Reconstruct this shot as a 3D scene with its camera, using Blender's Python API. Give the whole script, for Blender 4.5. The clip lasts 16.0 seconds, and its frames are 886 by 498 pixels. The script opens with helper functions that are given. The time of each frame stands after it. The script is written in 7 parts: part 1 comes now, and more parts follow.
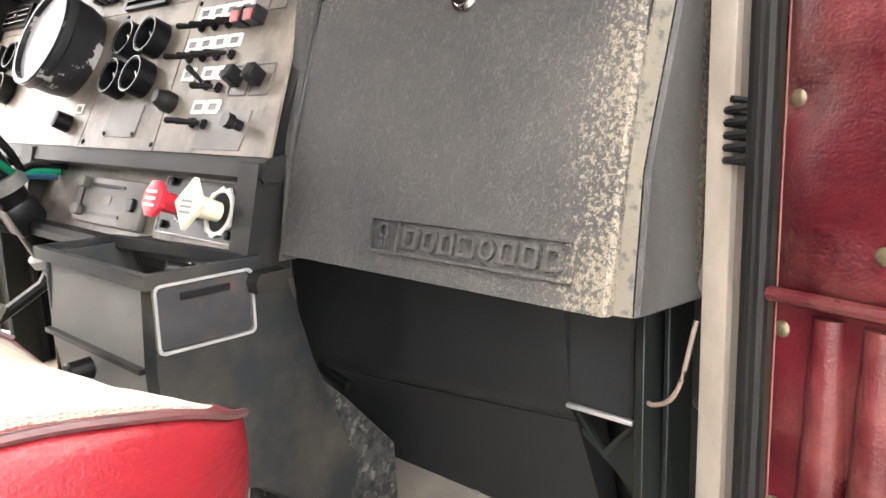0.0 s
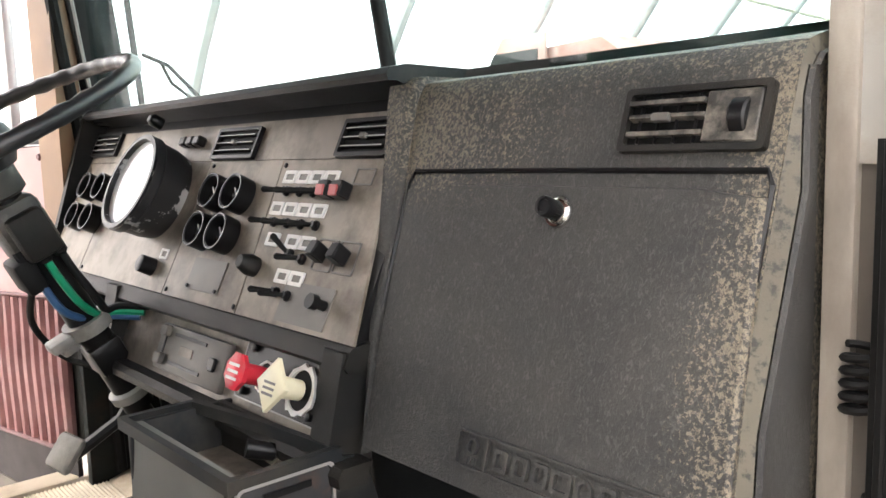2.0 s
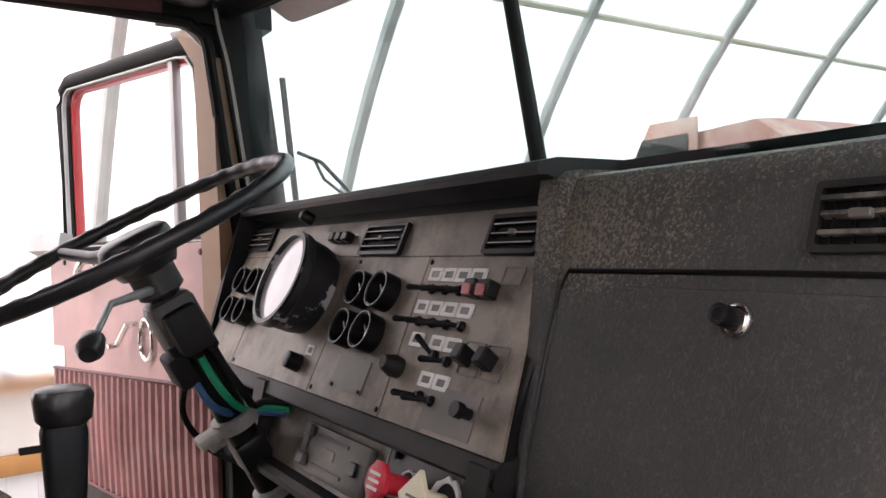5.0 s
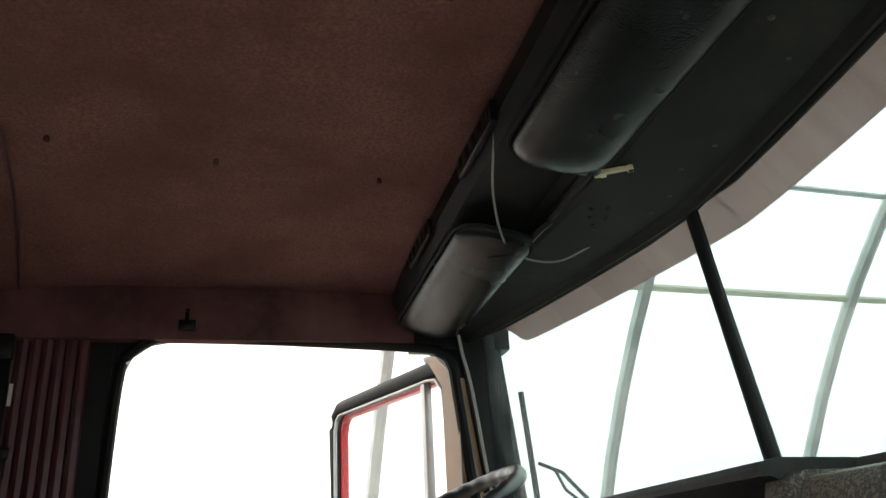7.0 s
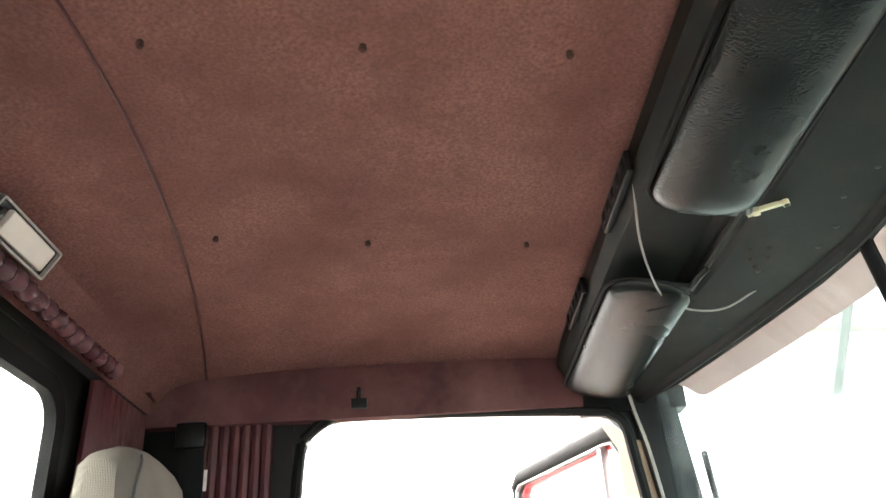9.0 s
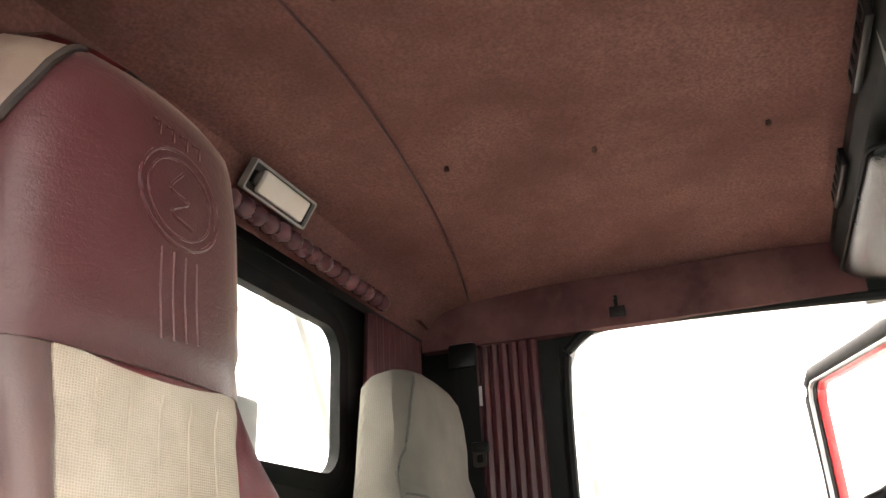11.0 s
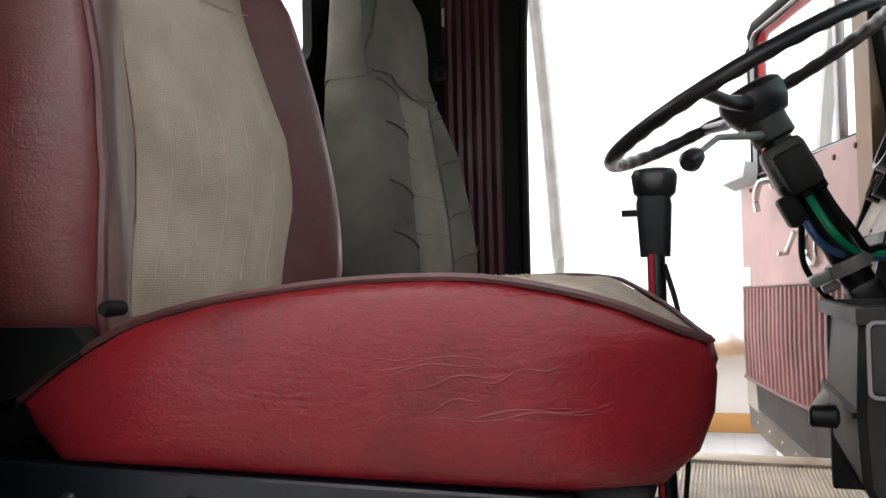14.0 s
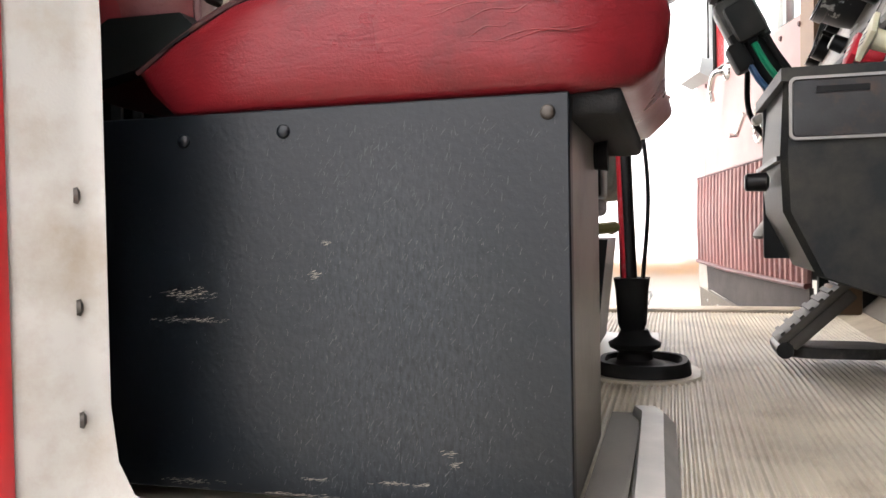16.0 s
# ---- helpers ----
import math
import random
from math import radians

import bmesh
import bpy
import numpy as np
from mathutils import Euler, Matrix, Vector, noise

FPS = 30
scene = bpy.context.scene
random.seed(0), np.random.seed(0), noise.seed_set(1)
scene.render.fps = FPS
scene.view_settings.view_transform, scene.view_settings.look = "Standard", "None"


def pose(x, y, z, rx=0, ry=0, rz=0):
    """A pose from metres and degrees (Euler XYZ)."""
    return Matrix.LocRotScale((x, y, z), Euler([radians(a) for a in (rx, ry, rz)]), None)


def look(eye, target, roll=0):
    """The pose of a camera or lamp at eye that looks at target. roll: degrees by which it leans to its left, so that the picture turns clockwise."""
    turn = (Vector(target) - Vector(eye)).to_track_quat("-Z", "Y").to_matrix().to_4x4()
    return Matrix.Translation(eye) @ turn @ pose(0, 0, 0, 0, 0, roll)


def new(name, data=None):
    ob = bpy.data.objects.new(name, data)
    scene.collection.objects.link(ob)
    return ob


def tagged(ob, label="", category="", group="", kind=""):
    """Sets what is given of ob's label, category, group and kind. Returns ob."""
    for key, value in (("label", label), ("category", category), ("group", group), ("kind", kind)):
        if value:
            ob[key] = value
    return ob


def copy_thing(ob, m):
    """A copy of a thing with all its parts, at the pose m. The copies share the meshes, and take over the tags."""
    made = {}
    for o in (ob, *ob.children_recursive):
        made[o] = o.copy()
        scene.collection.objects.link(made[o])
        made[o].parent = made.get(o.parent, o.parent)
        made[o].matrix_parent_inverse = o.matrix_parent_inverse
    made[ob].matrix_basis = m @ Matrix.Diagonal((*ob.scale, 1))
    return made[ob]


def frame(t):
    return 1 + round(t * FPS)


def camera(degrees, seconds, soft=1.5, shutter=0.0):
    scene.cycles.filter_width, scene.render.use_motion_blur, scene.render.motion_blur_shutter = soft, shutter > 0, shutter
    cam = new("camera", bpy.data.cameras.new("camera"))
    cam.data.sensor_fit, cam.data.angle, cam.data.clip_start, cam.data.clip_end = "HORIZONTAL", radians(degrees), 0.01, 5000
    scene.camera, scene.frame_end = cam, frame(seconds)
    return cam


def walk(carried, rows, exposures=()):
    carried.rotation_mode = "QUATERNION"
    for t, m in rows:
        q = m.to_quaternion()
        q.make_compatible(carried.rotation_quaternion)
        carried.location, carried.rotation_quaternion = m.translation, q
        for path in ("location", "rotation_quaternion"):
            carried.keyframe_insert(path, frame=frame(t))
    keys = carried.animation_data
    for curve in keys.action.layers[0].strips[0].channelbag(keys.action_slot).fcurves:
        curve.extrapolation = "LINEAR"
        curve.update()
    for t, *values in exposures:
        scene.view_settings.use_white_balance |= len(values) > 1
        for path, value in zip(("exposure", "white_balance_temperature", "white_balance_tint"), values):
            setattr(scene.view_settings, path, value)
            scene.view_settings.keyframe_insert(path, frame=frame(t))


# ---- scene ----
cam = camera(57.4, 16.0)
PATH = [
    (0, (1.222, -0.138, 0.626), (-0.151, 1.266, 0.248), -1.7),
    (0.5, (1.225, -0.109, 0.694), (-0.143, 1.305, 0.334), -1.7),
    (1, (1.21, -0.105, 0.733), (-0.161, 1.31, 0.389), -1.7),
    (1.5, (1.191, -0.117, 0.764), (-0.251, 1.233, 0.454), -1.9),
    (2, (1.172, -0.125, 0.782), (-0.315, 1.19, 0.536), -1.7),
    (2.5, (1.142, -0.121, 0.786), (-0.375, 1.167, 0.584), -1.7),
    (3, (1.125, -0.113, 0.783), (-0.455, 1.099, 0.598), -1.8),
    (3.2, (1.125, -0.111, 0.782), (-0.478, 1.071, 0.604), -1.8),
    (5.5, (1.116, -0.075, 0.797), (-0.641, 0.871, 0.937), -2.4),
    (6, (1.138, -0.062, 0.779), (-0.653, 0.716, 1.209), -1.2),
    (6.5, (1.195, -0.077, 0.781), (-0.599, 0.559, 1.394), -2.2),
    (7, (1.213, -0.069, 0.786), (-0.589, 0.388, 1.524), -3.0),
    (7.5, (1.217, -0.051, 0.786), (-0.585, 0.273, 1.591), -3.1),
    (8, (1.223, -0.045, 0.782), (-0.574, 0.188, 1.629), -3.2),
    (10.3, (1.201, 0.029, 0.787), (-0.552, -0.348, 1.675), -2.8),
    (10.5, (1.21, 0.04, 0.783), (-0.532, -0.423, 1.65), -2.7),
    (11, (1.196, 0.047, 0.769), (-0.542, -0.591, 1.525), -2.6),
    (11.5, (1.167, 0.038, 0.736), (-0.596, -0.714, 1.307), -2.4),
    (12, (1.169, 0.063, 0.678), (-0.611, -0.744, 1.104), -2.2),
    (12.5, (1.204, 0.063, 0.623), (-0.597, -0.76, 0.907), -1.9),
    (13, (1.269, 0.073, 0.573), (-0.545, -0.748, 0.757), -1.5),
    (13.5, (1.302, 0.088, 0.538), (-0.551, -0.652, 0.679), -1.5),
    (14, (1.319, 0.101, 0.486), (-0.575, -0.538, 0.56), -1.2),
    (14.5, (1.344, 0.1, 0.429), (-0.577, -0.46, 0.446), -1.1),
    (15, (1.382, 0.103, 0.37), (-0.541, -0.444, 0.37), -1.1),
    (15.5, (1.432, 0.134, 0.305), (-0.491, -0.415, 0.298), -1.0),
    (16, (1.512, 0.1, 0.256), (-0.411, -0.449, 0.206), -1.0),
]
EXPOSURES = [(0, 3.8, 6500, 10), (1, 3.45, 6500, 10), (1.5, 3.15, 6500, 10), (3, 2.35, 6500, 10), (5.5, 1.05, 6500, 20), (6, 0.4, 6500, 16), (6.5, 0.65, 6500, 8), (7, 1.65, 6500, 3), (7.5, 2.2, 6500, 5), (8, 2.8, 6500, 5), (10.5, 3.7, 6700, 10), (11, 3.1, 7000, 10), (11.5, 2.2, 7200, 10), (12, 1.3, 6600, 10), (12.5, 1, 6150, 10), (13, 1.3, 6250, 10), (13.5, 1.5, 6350, 10), (14, 1.6, 6350, 10), (14.5, 2.4, 6500, 10), (15, 2.75, 6500, 10), (15.5, 2.9, 6500, 10), (16, 2.45, 6500, 10)]   # seconds, stops, kelvin, tint
walk(cam, [(t, look(eye, target, roll)) for t, eye, target, roll in PATH], EXPOSURES)

# ---- light ----
world = bpy.data.worlds.new("overcast_sky")
scene.world = world
world.use_nodes = True
wn, wl = world.node_tree.nodes, world.node_tree.links
sky = wn.new("ShaderNodeTexSky")
sky.sky_type, sky.sun_disc = "NISHITA", False
sky.sun_elevation, sky.sun_rotation = radians(55), radians(200)
sky.air_density, sky.dust_density, sky.ozone_density = 1.0, 6.0, 1.0
wl.new(sky.outputs[0], wn["Background"].inputs[0])
wn["Background"].inputs[1].default_value = 0.15
sun = new("sun", bpy.data.lights.new("sun", "SUN"))
sun.data.energy, sun.data.angle, sun.data.color = 1.5, radians(12), (1.0, 0.95, 0.88)
sun.matrix_world = look((6, -10, 18), (0, 0, 0))


# ---- helpers of this scene ----
def mesh_object(name, bm, mat, smooth=False):
    bmesh.ops.recalc_face_normals(bm, faces=bm.faces)
    me = bpy.data.meshes.new(name)
    bm.to_mesh(me)
    bm.free()
    me.materials.append(mat)
    if smooth:
        me.shade_smooth()
        me.set_sharp_from_angle(angle=radians(smooth if smooth is not True else 40))
    return new(name, me)


def part(name, bm, mat, parent, label="", smooth=40):
    """One mesh object under a thing or a part."""
    ob = mesh_object(name, bm, mat, smooth)
    ob.parent = parent
    if label:
        ob["label"] = label
    return ob


def thing(name, label, category, group="", kind="", at=(0, 0, 0)):
    """An Empty that carries the parts of a thing."""
    ob = new(name)
    ob.empty_display_size = 0.05
    ob.location = at
    return tagged(ob, label, category, group, kind)


def solo(name, bm, mat, label, category, group="", kind="", smooth=40):
    return tagged(mesh_object(name, bm, mat, smooth), label, category, group, kind)


def structure(name, bm, mat, label, category, smooth=40):
    return tagged(mesh_object(name, bm, mat, smooth), label, category, kind="structure")


def add_box(bm, a, b, m=None, bevel=0.0, seg=2):
    """A box from corner a to corner b, rounded by bevel, placed by m."""
    lo = [min(p, q) for p, q in zip(a, b)]
    hi = [max(p, q) for p, q in zip(a, b)]
    made = bmesh.ops.create_cube(bm, size=1.0)["verts"]
    for v in made:
        v.co = Vector([lo[i] + (v.co[i] + 0.5) * (hi[i] - lo[i]) for i in range(3)])
    if bevel:
        edges = list({e for v in made for e in v.link_edges})
        made = list(set(bmesh.ops.bevel(bm, geom=edges, offset=bevel, segments=seg, affect="EDGES", profile=0.5)["verts"]) | {v for v in made if v.is_valid})
    if m is not None:
        bmesh.ops.transform(bm, matrix=m, verts=[v for v in made if v.is_valid])
    return made


def box(a, b, m=None, bevel=0.0, seg=2):
    bm = bmesh.new()
    add_box(bm, a, b, m, bevel, seg)
    return bm


def add_rings(bm, rings, cap=True, closed=False):
    """A skin over rings of equal numbers of points."""
    rows = [[bm.verts.new(p) for p in ring] for ring in rings]
    n = len(rows[0])
    pairs = list(zip(rows, rows[1:])) + ([(rows[-1], rows[0])] if closed else [])
    for r, s in pairs:
        for i in range(n):
            bm.faces.new((r[i], r[(i + 1) % n], s[(i + 1) % n], s[i]))
    if cap and not closed:
        bm.faces.new(rows[0][::-1])
        bm.faces.new(rows[-1])
    return bm


def turn_frame(d):
    d = Vector(d).normalized()
    up = Vector((0, 0, 1)) if abs(d.z) < 0.95 else Vector((0, 1, 0))
    u = d.cross(up).normalized()
    return u, u.cross(d).normalized()


def add_tube(bm, points, r, n=10, closed=False):
    """A round bar along points; r is one radius or one for each point."""
    pts = [Vector(p) for p in points]
    rings = []
    for i, p in enumerate(pts):
        a = pts[i - 1] if i or closed else pts[i]
        b = pts[(i + 1) % len(pts)] if i + 1 < len(pts) or closed else pts[i]
        u, v = turn_frame(b - a)
        q = r[i] if isinstance(r, (list, tuple)) else r
        rings.append([p + q * (math.cos(k * math.tau / n) * u + math.sin(k * math.tau / n) * v) for k in range(n)])
    return add_rings(bm, rings, cap=True, closed=closed)


def tube(points, r, n=10, closed=False):
    return add_tube(bmesh.new(), points, r, n, closed)


def curve_points(points, steps=6):
    """A smooth line through points (Catmull-Rom)."""
    p = [Vector(q) for q in points]
    p = [2 * p[0] - p[1]] + p + [2 * p[-1] - p[-2]]
    out = []
    for i in range(1, len(p) - 2):
        for k in range(steps):
            t = k / steps
            out.append(0.5 * (2 * p[i] + (p[i + 1] - p[i - 1]) * t + (2 * p[i - 1] - 5 * p[i] + 4 * p[i + 1] - p[i + 2]) * t * t + (3 * p[i] - p[i - 1] - 3 * p[i + 1] + p[i + 2]) * t ** 3))
    return out + [p[-2]]


def add_lathe(bm, profile, m, n=24):
    """Turns a profile of (radius, height) about the z axis of m."""
    rings = [[m @ Vector((r * math.cos(k * math.tau / n), r * math.sin(k * math.tau / n), h)) for k in range(n)] for r, h in profile]
    return add_rings(bm, rings)


def lathe(profile, m, n=24):
    return add_lathe(bmesh.new(), profile, m, n)


def rounded(w, h, r, n=5):
    """The outline of a rounded rectangle about (0, 0)."""
    out = []
    for cx, cy, a in ((w / 2 - r, h / 2 - r, 0), (-w / 2 + r, h / 2 - r, 90), (-w / 2 + r, -h / 2 + r, 180), (w / 2 - r, -h / 2 + r, 270)):
        for k in range(n + 1):
            b = radians(a + 90 * k / n)
            out.append((cx + r * math.cos(b), cy + r * math.sin(b)))
    return out


def add_plate(bm, outline, z0, z1, m):
    """An outline (x, y) of m's plane pulled out from z0 to z1."""
    return add_rings(bm, [[m @ Vector((x, y, z)) for x, y in outline] for z in (z0, z1)])


def plate(outline, z0, z1, m):
    return add_plate(bmesh.new(), outline, z0, z1, m)


def add_frame(bm, outer, inner, z0, z1, m):
    """A ring between two outlines of equal numbers of points."""
    rows = [[m @ Vector((x, y, z)) for x, y in o] for o, z in ((outer, z0), (outer, z1), (inner, z1), (inner, z0))]
    return add_rings(bm, rows, closed=True)


def ring_frame(outer, inner, z0, z1, m):
    return add_frame(bmesh.new(), outer, inner, z0, z1, m)


def face_frame(origin, across, up):
    """A pose whose x runs across, y up, and z out of a face."""
    x = Vector(across).normalized()
    y = (Vector(up) - Vector(up).dot(x) * x).normalized()
    z = x.cross(y)
    return Matrix.Translation(origin) @ Matrix((x, y, z)).transposed().to_4x4()


# ---- materials ----
def material(name, color, rough=0.6, metal=0.0, vary=0.15, scale=6.0, grain=0.25, grain_scale=400.0, dirt=None, dirt_amount=0.35, dirt_scale=4.0, dirt_sharp=0.15, coat=0.0, random=0.0, detail=6.0, spec=0.5, weave=0.0, crease=0.0, streak=1.0, worn=None):
    """A surface with stains at one scale and grain at another; dirt is a second colour in patches, or round one spot of
    scuffs and painted sheen (y, z, half width, half height).
    """
    mat = bpy.data.materials.new(name)
    mat.use_nodes = True
    n, l = mat.node_tree.nodes, mat.node_tree.links
    b = n["Principled BSDF"]
    b.inputs["Roughness"].default_value, b.inputs["Metallic"].default_value = rough, metal
    b.inputs["Coat Weight"].default_value = coat
    b.inputs["Specular IOR Level"].default_value = spec
    co = n.new("ShaderNodeTexCoord")
    big = n.new("ShaderNodeTexNoise")
    big.inputs["Scale"].default_value, big.inputs["Detail"].default_value = scale, detail
    fine = n.new("ShaderNodeTexNoise")
    fine.inputs["Scale"].default_value, fine.inputs["Detail"].default_value = grain_scale, 3.0
    for t in (big, fine):
        l.new(co.outputs["Object"], t.inputs["Vector"])
    ramp = n.new("ShaderNodeMapRange")
    ramp.inputs["From Min"].default_value, ramp.inputs["From Max"].default_value = 0.3, 0.7
    ramp.inputs["To Min"].default_value, ramp.inputs["To Max"].default_value = 1 - vary, 1 + vary
    l.new(big.outputs["Fac"], ramp.inputs["Value"])
    tone = n.new("ShaderNodeVectorMath")
    tone.operation = "SCALE"
    tone.inputs[0].default_value = color
    l.new(ramp.outputs["Result"], tone.inputs["Scale"])
    out = tone.outputs["Vector"]
    if random:
        info = n.new("ShaderNodeObjectInfo")
        rr = n.new("ShaderNodeMapRange")
        rr.inputs["To Min"].default_value, rr.inputs["To Max"].default_value = 1 - random, 1 + random
        l.new(info.outputs["Random"], rr.inputs["Value"])
        sc = n.new("ShaderNodeVectorMath")
        sc.operation = "SCALE"
        l.new(out, sc.inputs[0])
        l.new(rr.outputs["Result"], sc.inputs["Scale"])
        out = sc.outputs["Vector"]
    if dirt:
        spots = n.new("ShaderNodeTexNoise")
        spots.inputs["Scale"].default_value, spots.inputs["Detail"].default_value, spots.inputs["Roughness"].default_value = dirt_scale, 8.0, 0.65
        if streak != 1.0:
            st_map = n.new("ShaderNodeMapping")
            st_map.inputs["Rotation"].default_value, st_map.inputs["Scale"].default_value = (radians(14), 0, 0), (1, 1, streak)
            l.new(co.outputs["Object"], st_map.inputs["Vector"])
            l.new(st_map.outputs["Vector"], spots.inputs["Vector"])
        else:
            l.new(co.outputs["Object"], spots.inputs["Vector"])
        edge = n.new("ShaderNodeMapRange")
        edge.inputs["From Min"].default_value, edge.inputs["From Max"].default_value = 1 - dirt_amount - dirt_sharp, 1 - dirt_amount + dirt_sharp
        l.new(spots.outputs["Fac"], edge.inputs["Value"])
        amount = edge.outputs["Result"]
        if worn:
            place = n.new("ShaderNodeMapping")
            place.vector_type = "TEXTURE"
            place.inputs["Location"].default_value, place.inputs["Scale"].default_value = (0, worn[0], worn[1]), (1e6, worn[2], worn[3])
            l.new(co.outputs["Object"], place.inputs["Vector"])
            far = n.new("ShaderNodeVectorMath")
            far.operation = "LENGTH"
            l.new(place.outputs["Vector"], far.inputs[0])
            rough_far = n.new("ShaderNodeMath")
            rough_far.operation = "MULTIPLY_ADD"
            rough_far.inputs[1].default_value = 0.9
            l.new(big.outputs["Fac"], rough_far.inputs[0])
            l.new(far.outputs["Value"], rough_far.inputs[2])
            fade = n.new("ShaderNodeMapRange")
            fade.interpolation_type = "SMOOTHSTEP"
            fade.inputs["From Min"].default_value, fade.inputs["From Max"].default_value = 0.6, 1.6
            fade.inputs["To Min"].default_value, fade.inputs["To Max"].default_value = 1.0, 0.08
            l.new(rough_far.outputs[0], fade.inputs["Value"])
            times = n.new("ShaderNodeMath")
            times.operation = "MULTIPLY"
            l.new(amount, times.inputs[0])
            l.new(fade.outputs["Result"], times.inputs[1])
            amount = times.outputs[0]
        mix = n.new("ShaderNodeMix")
        mix.data_type = "RGBA"
        l.new(amount, mix.inputs[0])
        l.new(out, mix.inputs[6])
        mix.inputs[7].default_value = (*dirt, 1)
        out = mix.outputs[2]
    l.new(out, b.inputs["Base Color"])
    wear = n.new("ShaderNodeMapRange")
    wear.inputs["To Min"].default_value, wear.inputs["To Max"].default_value = max(rough - 0.12, 0.02), min(rough + 0.12, 1)
    l.new(big.outputs["Fac"], wear.inputs["Value"])
    l.new(wear.outputs["Result"], b.inputs["Roughness"])
    if grain:
        bp = n.new("ShaderNodeBump")
        bp.inputs["Strength"].default_value, bp.inputs["Distance"].default_value = grain, 0.0015
        l.new(fine.outputs["Fac"], bp.inputs["Height"])
        l.new(bp.outputs["Normal"], b.inputs["Normal"])
        if crease:
            mp = n.new("ShaderNodeMapping")
            mp.inputs["Scale"].default_value = (2.0, 1.1, 5.0)
            l.new(co.outputs["Object"], mp.inputs["Vector"])
            fold = n.new("ShaderNodeTexNoise")
            fold.inputs["Scale"].default_value, fold.inputs["Detail"].default_value, fold.inputs["Distortion"].default_value = crease, 3.0, 2.0
            l.new(mp.outputs["Vector"], fold.inputs["Vector"])
            fb = n.new("ShaderNodeBump")
            fb.inputs["Strength"].default_value, fb.inputs["Distance"].default_value = 0.15, 0.005
            l.new(fold.outputs["Fac"], fb.inputs["Height"])
            warp = n.new("ShaderNodeMix")
            warp.data_type = "RGBA"
            warp.inputs[0].default_value = 0.06
            l.new(mp.outputs["Vector"], warp.inputs[6])
            l.new(fold.outputs["Color"], warp.inputs[7])
            crack = n.new("ShaderNodeTexVoronoi")
            crack.feature = "DISTANCE_TO_EDGE"
            crack.inputs["Scale"].default_value = 16.0
            l.new(warp.outputs[2], crack.inputs["Vector"])
            lip = n.new("ShaderNodeMapRange")
            lip.inputs["From Max"].default_value = 0.09
            l.new(crack.outputs["Distance"], lip.inputs["Value"])
            cb = n.new("ShaderNodeBump")
            cb.inputs["Strength"].default_value, cb.inputs["Distance"].default_value = 0.09, 0.0012
            l.new(lip.outputs["Result"], cb.inputs["Height"])
            l.new(fb.outputs["Normal"], cb.inputs["Normal"])
            l.new(cb.outputs["Normal"], bp.inputs["Normal"])
    if weave:
        waves = []
        turn = n.new("ShaderNodeMapping")
        turn.inputs["Rotation"].default_value = (0, 0, radians(40))
        l.new(co.outputs["Object"], turn.inputs["Vector"])
        for axis in ("X", "Z"):
            w = n.new("ShaderNodeTexWave")
            w.bands_direction = axis
            w.inputs["Scale"].default_value = math.tau / (20 * weave)
            w.inputs["Distortion"].default_value, w.inputs["Detail"].default_value, w.inputs["Detail Scale"].default_value = 2.6, 3.0, 1.8
            l.new(turn.outputs["Vector"], w.inputs["Vector"])
            waves.append(w)
        top = n.new("ShaderNodeMath")
        top.operation = "MAXIMUM"
        l.new(waves[0].outputs["Fac"], top.inputs[0])
        l.new(waves[1].outputs["Fac"], top.inputs[1])
        wb = n.new("ShaderNodeBump")
        wb.inputs["Strength"].default_value, wb.inputs["Distance"].default_value = 0.6, 0.001
        l.new(top.outputs[0], wb.inputs["Height"])
        l.new(bp.outputs["Normal"], wb.inputs["Normal"])
        l.new(wb.outputs["Normal"], b.inputs["Normal"])
        wr = n.new("ShaderNodeMapRange")
        wr.inputs["To Min"].default_value, wr.inputs["To Max"].default_value = 0.78, 1.05
        l.new(top.outputs[0], wr.inputs["Value"])
        ws = n.new("ShaderNodeVectorMath")
        ws.operation = "SCALE"
        l.new(out, ws.inputs[0])
        l.new(wr.outputs["Result"], ws.inputs["Scale"])
        l.new(ws.outputs["Vector"], b.inputs["Base Color"])
    return mat
black_plastic = material("black_dash_plastic", (0.008, 0.0085, 0.0085), 0.5, spec=0.26, vary=0.25, scale=9, grain=0.5, grain_scale=900, dirt=(0.034, 0.03, 0.024), dirt_amount=0.36, dirt_scale=7, dirt_sharp=0.22)
beige_panel = material("dusty_metal_panel", (0.222, 0.193, 0.156), 0.45, metal=0.2, vary=0.25, scale=7, grain=0.15, dirt=(0.06, 0.045, 0.032), dirt_amount=0.44, dirt_scale=11, dirt_sharp=0.13)
red_vinyl = material("red_vinyl", (0.178, 0.0098, 0.0145), 0.3, spec=0.3, vary=0.32, scale=9, grain=0.3, grain_scale=420, dirt=(0.09, 0.008, 0.0105), dirt_amount=0.47, dirt_scale=9, dirt_sharp=0.16, crease=9)
dark_red_vinyl = material("dark_worn_red_vinyl", (0.1, 0.013, 0.017), 0.34, vary=0.35, scale=8, grain=0.35, grain_scale=420, dirt=(0.17, 0.075, 0.065), dirt_amount=0.36, dirt_scale=6, dirt_sharp=0.2, crease=6)
deep_red_vinyl = material("deep_red_vinyl", (0.165, 0.013, 0.018), 0.32, spec=0.4, vary=0.3, scale=7, grain=0.35, grain_scale=420, dirt=(0.1, 0.03, 0.03), dirt_amount=0.42, dirt_scale=6, dirt_sharp=0.25, crease=5)
